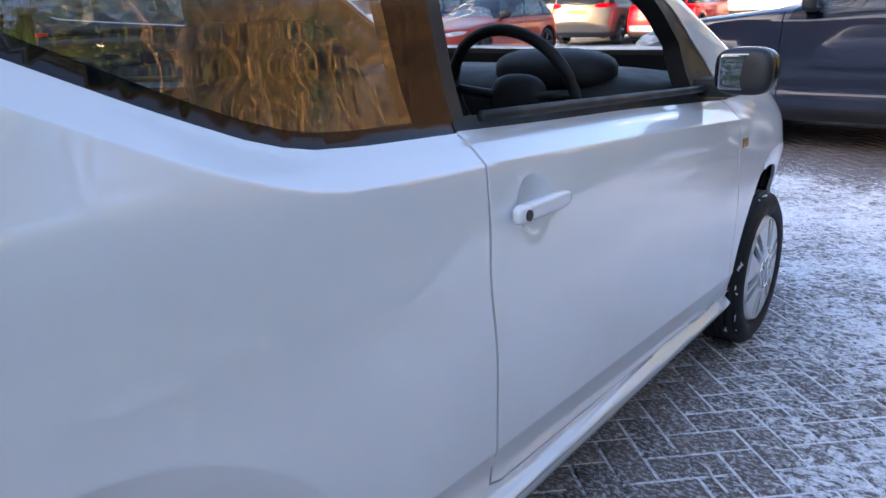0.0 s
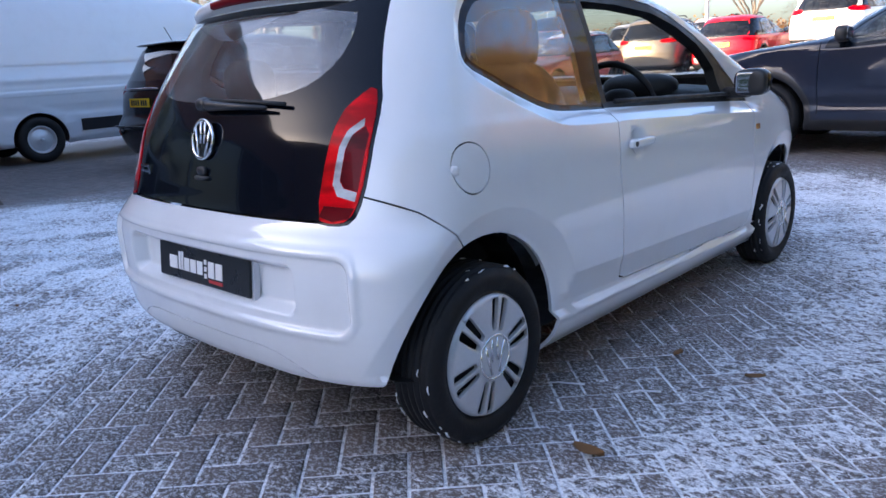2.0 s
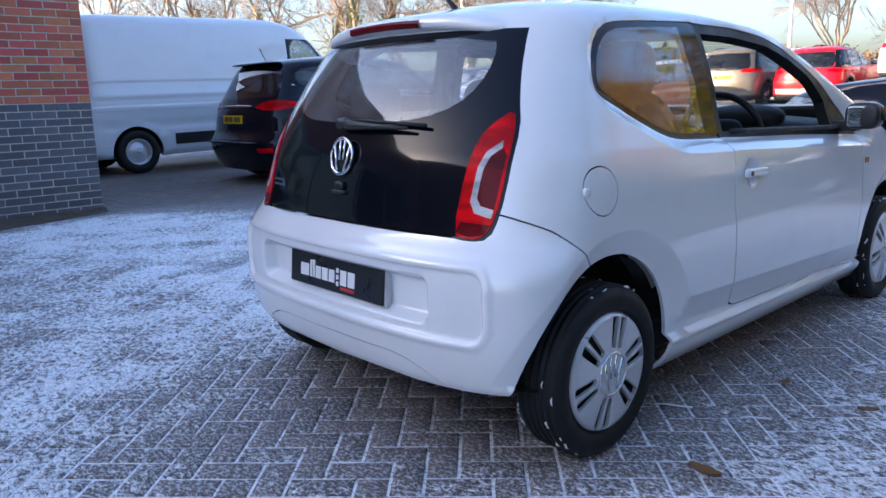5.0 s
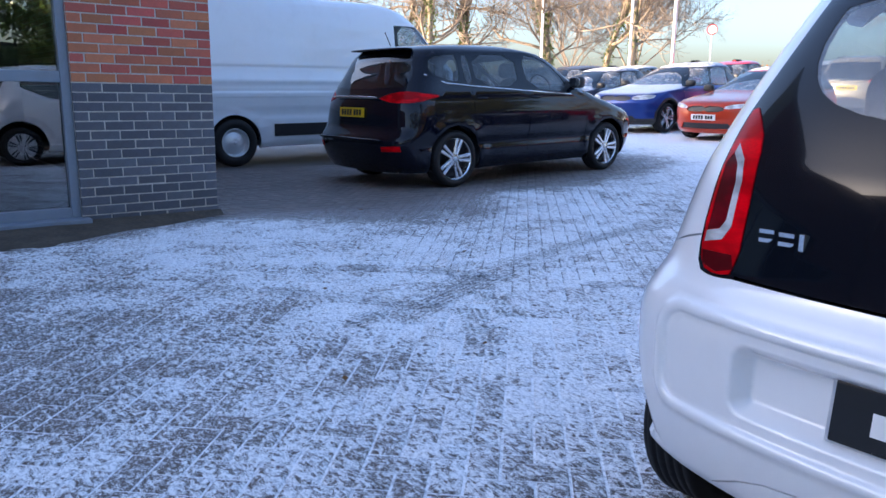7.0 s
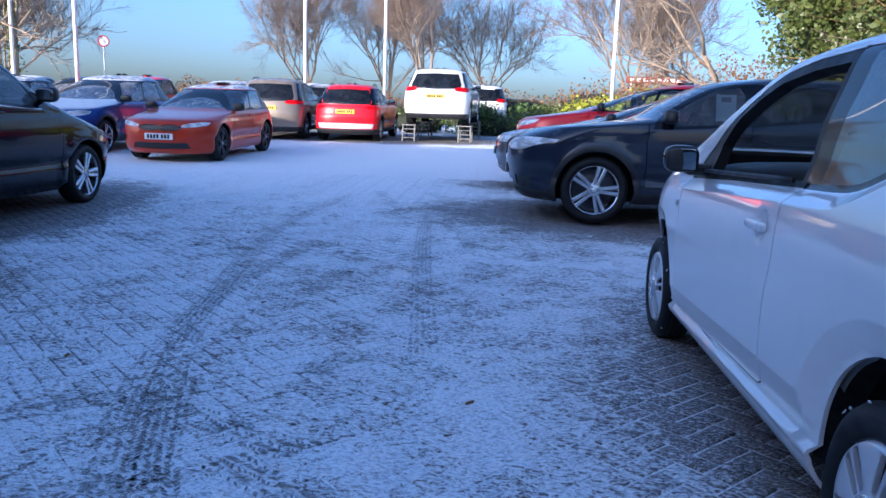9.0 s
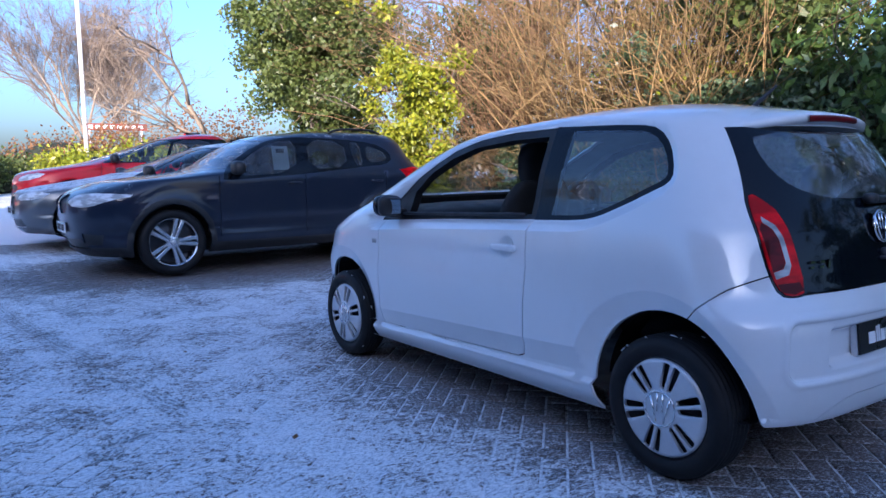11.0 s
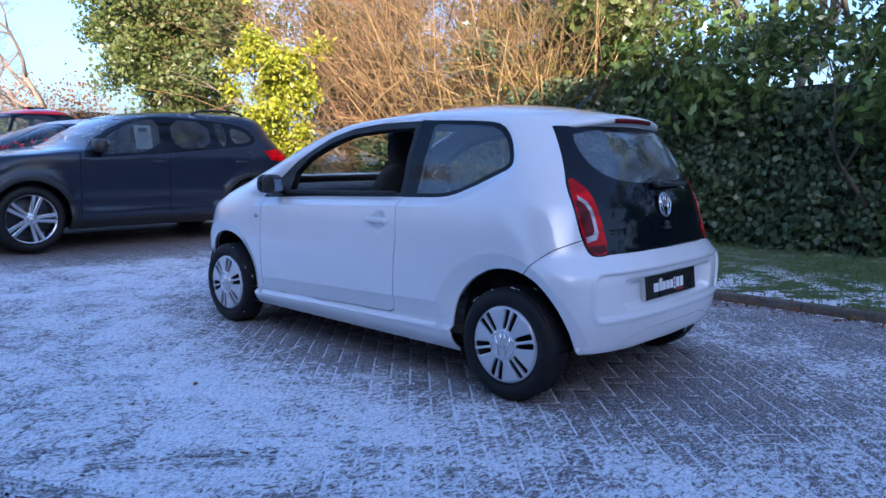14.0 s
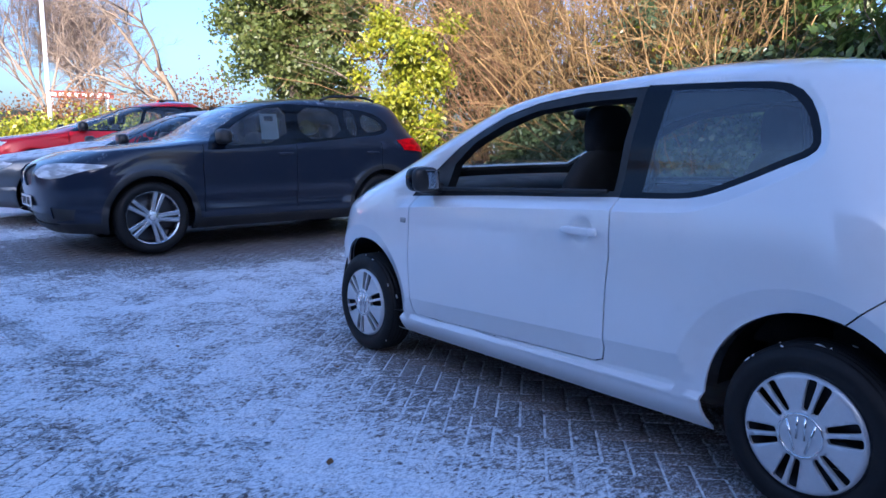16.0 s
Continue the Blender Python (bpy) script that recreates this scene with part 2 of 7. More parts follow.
def strip(pts, w):
    """A thin band of width w along an open line, as a closed outline."""
    p = dense(pts, 0.03, False)
    t = np.gradient(p, axis=0)
    t /= np.maximum(np.hypot(t[:, 0], t[:, 1]), 1e-9)[:, None]
    n = np.stack((-t[:, 1], t[:, 0]), 1) * w / 2
    return np.vstack((p + n, (p - n)[::-1]))


def inside(poly, q):
    x, y = q[:, 0], q[:, 1]
    r = np.zeros(len(q), bool)
    for (ax, ay), (bx, by) in zip(poly, np.roll(poly, -1, 0)):
        k = (ay > y) != (by > y)
        r ^= k & (x < (bx - ax) * (y - ay) / (by - ay if by != ay else 1e-12) + ax)
    return r


def pchip(xs, ys):
    """A smooth curve through points that never overshoots."""
    xs, ys = np.array(xs, float), np.array(ys, float)
    h = np.diff(xs)
    d = np.diff(ys) / h
    m = np.zeros(len(xs))
    for i in range(1, len(xs) - 1):
        if d[i - 1] * d[i] > 0:
            a, b = 2 * h[i] + h[i - 1], h[i] + 2 * h[i - 1]
            m[i] = (a + b) / (a / d[i - 1] + b / d[i])
    m[0], m[-1] = d[0], d[-1]

    def f(x):
        x = np.clip(x, xs[0], xs[-1])
        i = np.clip(np.searchsorted(xs, x) - 1, 0, len(h) - 1)
        t = (x - xs[i]) / h[i]
        return (1 + 2 * t) * (1 - t) ** 2 * ys[i] + t * (1 - t) ** 2 * h[i] * m[i] + t * t * (3 - 2 * t) * ys[i + 1] + t * t * (t - 1) * h[i] * m[i + 1]

    return f


# ---- vehicles: shell ----
class Shell:
    """Half a vehicle's skin (x >= 0): at each height a plan with half-width W, from the tail at R to the nose at F, with
    rounded corners. u runs 0..1 round the rear corner, 1..2 along the flank, 2..3 round the front corner."""

    def __init__(s, rows, rear, front, dents=()):
        z = [r[0] for r in rows]
        s.z0, s.z1 = z[0], z[-1]
        s.W, s.R, s.F = (pchip(z, [r[k] for r in rows]) for k in (1, 2, 3))
        (ar, s.nr), (af, s.nf), s.dents = rear, front, dents
        s.ar, s.af = (q if callable(q) else (lambda z, q=q: 0 * z + q) for q in (ar, af))

    def ends(s, z):
        r, f = s.R(z), s.F(z)
        a, b = s.ar(z), s.af(z)
        k = np.minimum(1, 0.96 * (f - r) / (a + b))
        return r, f, a * k, b * k

    def base(s, u, z):
        u, z = np.clip(u, 0, 3), np.clip(z, s.z0, s.z1)
        w = s.W(z)
        r, f, a, b = s.ends(z)
        t, v = np.clip(u, 0, 1) * math.pi / 2, np.clip(3 - u, 0, 1) * math.pi / 2
        c = lambda q: np.clip(np.cos(q), 0, 1)
        x = np.where(u < 1, w * np.sin(t) ** (2 / s.nr), np.where(u < 2, w, w * np.sin(v) ** (2 / s.nf)))
        y = np.where(u < 1, r + a * (1 - c(t) ** (2 / s.nr)), np.where(u < 2, r + a + (f - b - r - a) * (u - 1), f - b * (1 - c(v) ** (2 / s.nf))))
        return np.stack((x, y, z), -1)

    @staticmethod
    def facing(fn, u, z):
        e = 2e-3
        d = np.cross(fn(u + e, z) - fn(u - e, z), fn(u, z + e) - fn(u, z - e))
        return d / np.maximum(np.linalg.norm(d, axis=-1), 1e-12)[..., None]

    def at(s, u, z):
        p = s.base(u, z)
        if not s.dents:
            return p
        p = p + s.facing(s.base, u, z) * sum(d(p) for d in s.dents)[..., None]
        p[..., 0] = np.where((u < 1e-6) | (u > 3 - 1e-6), 0.0, p[..., 0])
        return p

    def side(s, q):
        y, z = q[:, 0], q[:, 1]
        r, f, a, b = s.ends(z)
        tr = np.arccos(np.clip(1 - (y - r) / a, 0, 1) ** (s.nr / 2)) * 2 / math.pi
        tf = 3 - np.arccos(np.clip(1 - (f - y) / b, 0, 1) ** (s.nf / 2)) * 2 / math.pi
        return np.stack((np.where(y < r + a, tr, np.where(y > f - b, tf, 1 + (y - r - a) / np.maximum(f - b - r - a, 1e-6))), z), 1)

    def rear(s, q):
        return np.stack((np.arcsin(np.clip(q[:, 0] / s.W(q[:, 1]), 0, 1) ** (s.nr / 2)) * 2 / math.pi, q[:, 1]), 1)

    def front(s, q):
        return np.stack((3 - np.arcsin(np.clip(q[:, 0] / s.W(q[:, 1]), 0, 1) ** (s.nf / 2)) * 2 / math.pi, q[:, 1]), 1)


def flat_u(u):
    return np.where(u < 1, u, np.where(u < 2, 1 + 1.6 * (u - 1), 2.6 + 1.1 * (u - 2)))


def real_u(v):
    return np.where(v < 1, v, np.where(v < 2.6, 1 + (v - 1) / 1.6, 2 + (v - 2.6) / 1.1))


def cut_shell(sh, shapes, zs, nu=(22, 30, 20), step=0.03):
    """Cuts half a shell along outlines (class, view, points) and sorts its triangles by class; the later outline wins."""
    from mathutils import geometry
    us = np.concatenate((np.linspace(0, 1, nu[0]), np.linspace(1, 2, nu[1])[1:], np.linspace(2, 3, nu[2])[1:]))
    gu, gz = np.meshgrid(flat_u(us), np.array(zs))
    grid = np.stack((gu.ravel(), gz.ravel()), 1)
    edge = (grid[:, 0] < 1e-9) | (grid[:, 0] > 3.7 - 1e-9) | (grid[:, 1] <= sh.z0 + 1e-9) | (grid[:, 1] >= sh.z1 - 1e-9)
    polys = []
    for cls, view, pts in shapes:
        q = {"side": sh.side, "rear": sh.rear, "front": sh.front}[view](dense(pts, step))
        polys.append((cls, np.stack((flat_u(q[:, 0]), q[:, 1]), 1)))
    every = np.vstack([p for _, p in polys])
    near = np.zeros(len(grid), bool)
    for k in range(0, len(grid), 500):
        near[k:k + 500] = (np.abs(grid[k:k + 500, None] - every[None]).max(2) < 0.008).any(1)
    pts = [grid[edge | ~near]]
    n, edges = len(pts[0]), []
    for _, p in polys:
        edges += [(n + i, n + (i + 1) % len(p)) for i in range(len(p))]
        pts.append(p)
        n += len(p)
    out = geometry.delaunay_2d_cdt([Vector(map(float, p)) for p in np.vstack(pts)], edges, [], 0, 1e-5)
    v2 = np.array([tuple(v) for v in out[0]])
    tri = np.array([f for f in out[2] if len(f) == 3])
    mid = v2[tri].mean(1)
    cls = np.full(len(tri), "body", dtype=object)
    for c, p in polys:
        if c:
            cls[inside(p, mid)] = c
    u, z = real_u(v2[:, 0]), v2[:, 1]
    pos, nor = sh.at(u, z), sh.facing(sh.at, u, z)
    mid_line = (u < 1e-6) | (u > 3 - 1e-6)
    nor[mid_line, 0] = 0
    nor /= np.maximum(np.linalg.norm(nor, axis=1), 1e-9)[:, None]
    c = np.cross(pos[tri[:, 1]] - pos[tri[:, 0]], pos[tri[:, 2]] - pos[tri[:, 0]])
    ok = np.linalg.norm(c, axis=1) > 1e-9
    tri, cls, c = tri[ok], cls[ok], c[ok]
    flip = (c * nor[tri].mean(1)).sum(1) < 0
    tri[flip] = tri[flip][:, ::-1]
    return pos, nor, tri, cls


def panel(cut, classes, sides=(1,), rim=0.012, sink=0.0, inner=False):
    """Verts, faces, normals of the triangles of some classes, mirrored to the sides asked for, with folded edges."""
    pos, nor, tri, cls = cut
    t = tri[np.isin(cls, classes)]
    if not len(t):
        return None
    vs, ns, fs = [], [], []
    seen = {}
    for sd in sides:
        m = np.array([sd, 1.0, 1.0])
        p, k = (pos - nor * sink) * m, nor * m
        if inner:
            k = -k
        for tr in t:
            q = []
            for i in tr:
                key = tuple(np.round(p[i], 5))
                if key not in seen:
                    seen[key] = len(vs)
                    vs.append(p[i])
                    ns.append(k[i])
                q.append(seen[key])
            if (sd < 0) != inner:
                q = q[::-1]
            if len(set(q)) == 3:
                fs.append(tuple(q))
    if rim:
        count = {}
        for f in fs:
            for a, b in zip(f, f[1:] + f[:1]):
                key = (min(a, b), max(a, b))
                count[key] = None if key in count else (a, b)
        ring = {}
        for ab in [e for e in count.values() if e]:
            a, b = ab
            q = [(b, 0), (a, 0), (a, 1), (b, 1)]
            va, vb = np.array(vs[a]), np.array(vs[b])
            side = np.cross(vb - va, ns[a])
            side /= max(np.linalg.norm(side), 1e-9)
            ids = []
            for i, low in q:
                key = (i, low)
                if key not in ring:
                    ring[key] = len(vs)
                    vs.append(np.array(vs[i]) - np.array(ns[i]) * rim * low)
                    ns.append(side.copy())
                else:
                    ns[ring[key]] = ns[ring[key]] + side
                ids.append(ring[key])
            fs.append(tuple(ids))
        for k in ring.values():
            ns[k] = ns[k] / max(np.linalg.norm(ns[k]), 1e-9)
    return np.array(vs), fs, np.array(ns)


def above(got, z):
    """The faces of a panel that lie over a height."""
    v, f, n = got
    return v, [q for q in f if min(v[i][2] for i in q) > z], n


def skin(name, cut, classes, mat, parent, label="", floor=None, **kw):
    got = panel(cut, classes if isinstance(classes, (list, tuple)) else [classes], **kw)
    if got is None:
        return None
    if floor is not None:
        got = above(got, floor)
    return add(name, mesh_of(name, got[0], got[1], mat, True, None, got[2]), parent, label)


# ---- vehicles: wheels and fittings ----
WHEELS = {}


def disc_cut(radius, holes, dome, step=0.008):
    """A round cover with holes cut through it; dome(r) gives how far it stands out."""
    from mathutils import geometry
    pts, edges, n = [circle((0, 0), radius, 64)], [(i, (i + 1) % 64) for i in range(64)], 64
    for h in holes:
        h = dense(h, 0.01)
        edges += [(n + i, n + (i + 1) % len(h)) for i in range(len(h))]
        pts.append(h)
        n += len(h)
    for r in np.arange(0.01, radius - 0.004, 0.012):
        pts.append(circle((0, 0), r, max(8, int(r * 420))))
    out = geometry.delaunay_2d_cdt([Vector(map(float, p)) for p in np.vstack(pts)], edges, [], 0, 1e-5)
    v = np.array([tuple(q) for q in out[0]])
    t = np.array([f for f in out[2] if len(f) == 3])
    keep = np.ones(len(t), bool)
    for h in holes:
        keep &= ~inside(np.array(h), v[t].mean(1))
    r = np.hypot(v[:, 0], v[:, 1])
    p = np.stack((dome(r), v[:, 0], v[:, 1]), 1)
    t = t[keep]
    fs = [tuple(q) for q in t]
    c = np.cross(p[t[:, 1]] - p[t[:, 0]], p[t[:, 2]] - p[t[:, 0]])[:, 0]
    fs = [f if k > 0 else f[::-1] for f, k in zip(fs, c)]
    count = {}
    for f in fs:
        for a, b in zip(f, f[1:] + f[:1]):
            key = (min(a, b), max(a, b))
            count[key] = None if key in count else (a, b)
    vs, low = list(p), {}
    for e in [e for e in count.values() if e]:
        a, b = e
        for i in (a, b):
            if i not in low:
                low[i] = len(vs)
                vs.append(p[i] - np.array([0.014, 0, 0]))
        fs.append((b, a, low[a], low[b]))
    return np.array(vs), fs


def tyre_mesh(r, rim, width, seg, tread):
    h = width / 2
    p = [(rim, -h * 0.80), (rim + 0.012, -h * 0.95), ((r + rim) / 2, -h * 1.04), (r - 0.03, -h * 0.97), (r - 0.010, -h * 0.84)]
    for k in range(tread):
        a = -h * 0.76 + k * (h * 1.52 / tread)
        b = a + h * 1.52 / tread
        p += [(r - 0.001, a), (r, a + 0.003), (r, b - 0.012), (r - 0.007, b - 0.009), (r - 0.007, b - 0.003)]
    p += [(r - 0.010, h * 0.84), (r - 0.03, h * 0.97), ((r + rim) / 2, h * 1.04), (rim + 0.012, h * 0.95), (rim + 0.004, h * 0.86), (rim, h * 0.80)]
    return lathe(p, seg)


def spoke_rim(r, pairs, h, twin=0.030):
    """An alloy wheel's face: lip, hub and paired tapering spokes."""
    got = [lathe([(r * 0.93, h - 0.07), (r * 0.95, h - 0.015), (r, h - 0.002), (r * 1.005, h - 0.01), (r * 1.0, h - 0.10)], 48),
           lathe([(0.0, h - 0.008), (0.028, h - 0.008), (0.034, h - 0.016), (0.075, h - 0.022), (0.078, h - 0.06)], 24)]
    for k in range(pairs):
        for sgn in (-1, 1):
            a = 2 * math.pi * k / pairs
            d, n = np.array([math.cos(a), math.sin(a)]), np.array([-math.sin(a), math.cos(a)])
            a0, a1 = d * 0.055 + n * sgn * 0.018, d * r * 0.96 + n * sgn * (twin + 0.006)
            w0, w1 = n * 0.018, n * 0.023
            v = []
            for (c, w, x) in ((a0, w0, h - 0.020), (a1, w1, h - 0.012)):
                for sx, dx in ((-1, 0), (-0.6, 0.008), (0.6, 0.008), (1, 0), (1, -0.035), (-1, -0.035)):
                    q = c + w * sx
                    v.append((x + dx, q[0], q[1]))
            f = [(i, (i + 1) % 6, 6 + (i + 1) % 6, 6 + i) for i in range(6)]
            got.append((np.array(v), f))
    return joined(got)


def wheel(parent, at, turn, r, style):
    """One wheel: dark barrel, with its tyre and its cover or alloy as sub-parts. turn: 1 right flank, -1 left."""
    if (r, style) not in WHEELS:
        hero = style == "cover"
        rim = 0.203 if hero else r * (0.60 if style == "van" else 0.735)
        wd = 0.172 if hero else 0.21
        ty = mesh_of("tyre", *tyre_mesh(r, rim, wd, 72 if hero else 40, 5 if hero else 3), RUBBER)
        br = mesh_of("wheel", *lathe([(0.0, -0.03), (rim * 0.55, -0.02), (rim * 0.8, -0.05), (rim * 0.99, -0.02), (rim * 1.0, wd * 0.40), (rim * 0.97, wd * 0.40), (rim * 0.97, -0.06), (0.0, -0.07)], 40), DARKALLOY)
        if hero:
            holes = []
            for k in range(6):
                for s in (-1, 1):
                    a = math.radians(60 * k + 15)
                    d, n = np.array([math.cos(a), math.sin(a)]), np.array([-math.sin(a), math.cos(a)])
                    c = [d * x + n * y for x, y in ((0.080, s * 0.0058), (0.187, s * 0.0085), (0.181, s * 0.041), (0.082, s * 0.0265))]
                    holes.append(smoothed([p + (q - p) * t for p, q in zip(c, c[1:] + c[:1]) for t in (0.10, 0.90)], 1))
            dome = lambda q: wd / 2 - 0.004 + 0.010 * np.cos(np.clip(q / 0.205, 0, 1) * 1.5) - 0.03 * np.clip((q - 0.188) / 0.015, 0, 1) ** 2 - 0.004 * np.exp(-((q - 0.076) / 0.005) ** 2) + 0.005 * np.exp(-((q - 0.063) / 0.007) ** 2)
            fv = disc_cut(0.203, holes, dome)
            fa = mesh_of("hub_cover", *fv, SILVER, False)
            fa.polygons.foreach_set("use_smooth", np.array([len(p.vertices) == 3 for p in fa.polygons]))
            bv = [tube([(wd / 2 + 0.008, 0.070 * math.cos(t), 0.070 * math.sin(t)) for t in np.linspace(0, 6.283, 36, endpoint=False)], 0.004, 6, True)]
            for sx in (-1, 1):
                bv += [tube([(wd / 2 + 0.007, sx * 0.046, 0.044), (wd / 2 + 0.007, sx * 0.018, -0.056)], 0.0055, 5), tube([(wd / 2 + 0.007, sx * 0.013, 0.060), (wd / 2 + 0.007, sx * 0.013, -0.014)], 0.0050, 5)]
            bd = mesh_of("emblem", *joined(bv), CHROME)
        else:
            pairs = 5
            face = DARKALLOY if style == "dark" else (SILVER if style == "van" else ALLOY)
            fv = spoke_rim(rim * 0.99, pairs, wd / 2 - 0.005) if style != "van" else lathe([(0.0, 0.06), (0.08, 0.07), (0.1, 0.05), (0.14, 0.055), (rim * 0.8, 0.03), (rim * 0.9, 0.02), (rim * 0.93, 0.09), (rim, 0.10), (rim, 0.02)], 40)
            fa = mesh_of("rim", *fv, face, style == "van")
            bd = mesh_of("centre_cap", *lathe([(0.0, wd / 2 - 0.008), (0.024, wd / 2 - 0.009), (0.030, wd / 2 - 0.018)], 20), SILVER)
        WHEELS[r, style] = (br, ty, fa, bd)
    br, ty, fa, bd = WHEELS[r, style]
    m = Matrix.Translation(at) @ (Matrix() if turn > 0 else Matrix.Rotation(math.pi, 4, "Z"))
    if style == "cover":
        m = m @ Matrix.Scale(0.934, 4)
    w = add("wheel", br, parent, "", m)
    add("tyre", ty, w, "black rubber tyre")
    add(fa.name.split(".")[0], fa, w, "silver wheel face")
    add(bd.name.split(".")[0], bd, w)
    return w


def arch_liner(parent, y, z, r, x, turn, z0):
    a = np.linspace(0.06, math.pi - 0.06, 22)
    v, f = [], []
    for d in (x - 0.02, x - 0.30):
        v += [(turn * d, y + r * math.cos(t), max(z0, z + r * math.sin(t))) for t in a]
    n = len(a)
    f = [(i, i + 1, n + i + 1, n + i) for i in range(n - 1)] + [tuple(range(n, 2 * n))]
    add("wheel_arch_liner", mesh_of("wheel_arch_liner", v, f, SEAL, False), parent)


def plate(parent, at, lean, turn, face, marks, width=0.52, height=0.111):
    """A number plate with plain bars where its characters stand. Faces -y before the turn."""
    m = Matrix.Translation(at) @ Matrix.Rotation(turn, 4, "Z") @ Matrix.Rotation(lean, 4, "X")
    p = part("number_plate", box(bmesh.new(), (0, 0, 0), (width, 0.008, height), 0.002), face, parent, "", False, m)
    x = -width * 0.42
    for k in range(7):
        w = 0.052
        part("marking", box(bmesh.new(), (x + w / 2 + (0.03 if k > 3 else 0), -0.0052, 0), (w * 0.8, 0.002, height * 0.62)), marks, p)
        x += w * 1.10
    return p


def mirror(parent, at, turn, mat, s=1.0):
    """A door mirror: shell, stalk and glass. turn: 1 right flank, -1 left."""
    x, y, z = at
    v, f = pillow((turn * (x + 0.10 * s), y, z), (0.20 * s, 0.11 * s, 0.135 * s), 3.2)
    b = add("door_mirror", mesh_of("door_mirror", v, f, mat), parent)
    part("stalk", box(bmesh.new(), (turn * (x + 0.01), y + 0.02, z - 0.05 * s), (0.09, 0.06, 0.04), 0.012), TRIM, b)
    g, h = pillow((turn * (x + 0.105 * s), y - 0.052 * s, z), (0.165 * s, 0.014, 0.105 * s), 4.0)
    add("mirror_glass", mesh_of("mirror_glass", g, h, MIRRORGLASS), b)
    return b


# ---- the white hatchback ----
def sstep(x, a, b):
    t = np.clip((x - a) / (b - a), 0, 1)
    return t * t * (3 - 2 * t)


def away(poly, q):
    """Distance of points from an outline, nought inside it."""
    d = np.full(len(q), 9.0)
    for a, b in zip(poly, np.roll(poly, -1, 0)):
        e = b - a
        t = np.clip(((q - a) @ e) / max(e @ e, 1e-12), 0, 1)
        d = np.minimum(d, np.linalg.norm(q - a - t[:, None] * e, axis=1))
    d[inside(poly, q)] = 0
    return d


DOOR_GLASS = np.array([(2.03, 0.880), (1.90, 1.00), (1.74, 1.115), (1.59, 1.20), (1.45, 1.262), (1.26, 1.305), (1.0, 1.330), (0.715, 1.338), (0.745, 0.945), (1.4, 0.915)])
DOOR_HOLE = np.array([(1.77, 0.922), (1.74, 1.045), (1.60, 1.150), (1.45, 1.220), (1.26, 1.268), (1.0, 1.294), (0.755, 1.300), (0.780, 0.964), (1.4, 0.936)])
QUARTER = smoothed([(0.720, 1.342), (0.720, 1.342), (0.720, 1.342), (0.26, 1.326), (0.155, 1.306), (0.088, 1.240), (0.046, 1.140), (0.060, 1.098), (0.15, 1.062), (0.27, 1.012), (0.39, 0.966), (0.48, 0.951), (0.750, 0.942), (0.750, 0.942), (0.750, 0.942)], 1)
QUARTER_SEE = smoothed([(0.610, 1.318), (0.610, 1.318), (0.27, 1.304), (0.180, 1.288), (0.112, 1.228), (0.072, 1.142), (0.085, 1.112), (0.16, 1.082), (0.28, 1.032), (0.40, 0.986), (0.49, 0.970), (0.655, 0.966), (0.655, 0.966)], 1)
ARCHES = ((0.0, 0.288), (2.42, 0.288))
HERO_ROWS = [
    (0.17, 0.735, -0.35, 2.86), (0.215, 0.775, -0.400, 2.92), (0.245, 0.790, -0.428, 2.95), (0.262, 0.795, -0.440, 2.96), (0.280, 0.803, -0.450, 2.97),
    (0.385, 0.807, -0.474, 2.99), (0.408, 0.808, -0.477, 3.00), (0.56, 0.812, -0.480, 2.99), (0.62, 0.810, -0.472, 2.98),
    (0.66, 0.806, -0.452, 2.97), (0.70, 0.803, -0.425, 2.96), (0.78, 0.798, -0.405, 2.93), (0.86, 0.788, -0.388, 2.81),
    (0.92, 0.775, -0.372, 2.67), (0.96, 0.760, -0.357, 2.55), (1.05, 0.728, -0.318, 2.33), (1.14, 0.697, -0.268, 2.13),
    (1.22, 0.668, -0.218, 1.94), (1.30, 0.637, -0.160, 1.71), (1.337, 0.612, -0.12, 1.54), (1.364, 0.575, -0.06, 1.30),
    (1.388, 0.505, 0.03, 1.08), (1.409, 0.40, 0.16, 0.90), (1.423, 0.27, 0.32, 0.75), (1.431, 0.06, 0.45, 0.60)]
LAMP = [(0.592, 1.058), (0.556, 1.022), (0.530, 0.985), (0.518, 0.89), (0.512, 0.715), (0.56, 0.703), (0.607, 0.712), (0.627, 0.77), (0.627, 0.90), (0.614, 1.0)]


def lamp_x(pts):
    """Draws a lens of the tail lamp in towards the tailgate's edge."""
    return [(0.512 + (x - 0.508) * 0.80, z) for x, z in pts]


FLARE = ((0.035, 0.283), (2.42, 0.283))
BAND = pchip([0.90, 0.96, 1.02, 1.08, 1.14, 1.25, 1.33], [0.060, 0.058, 0.052, 0.038, 0.026, 0.020, 0.012])


def crease_z(y):
    """The edge along the foot of the door, falling a little towards the nose."""
    return 0.418 - 0.034 * (y - 0.45)



def round_rect(hx, hz, zc, r):
    """The half x >= 0 of a rounded rectangle about x = 0."""
    a = np.linspace(0, math.pi / 2, 7)
    c = [(hx - r + r * math.cos(t), zc + hz - r + r * math.sin(t)) for t in a]
    d = [(hx - r + r * math.cos(t), zc - hz + r - r * math.sin(t)) for t in a[::-1]]
    return [(0.0, zc - hz)] + d[:0] + [(0.0, zc + hz)] + c[::-1] + d[::-1]


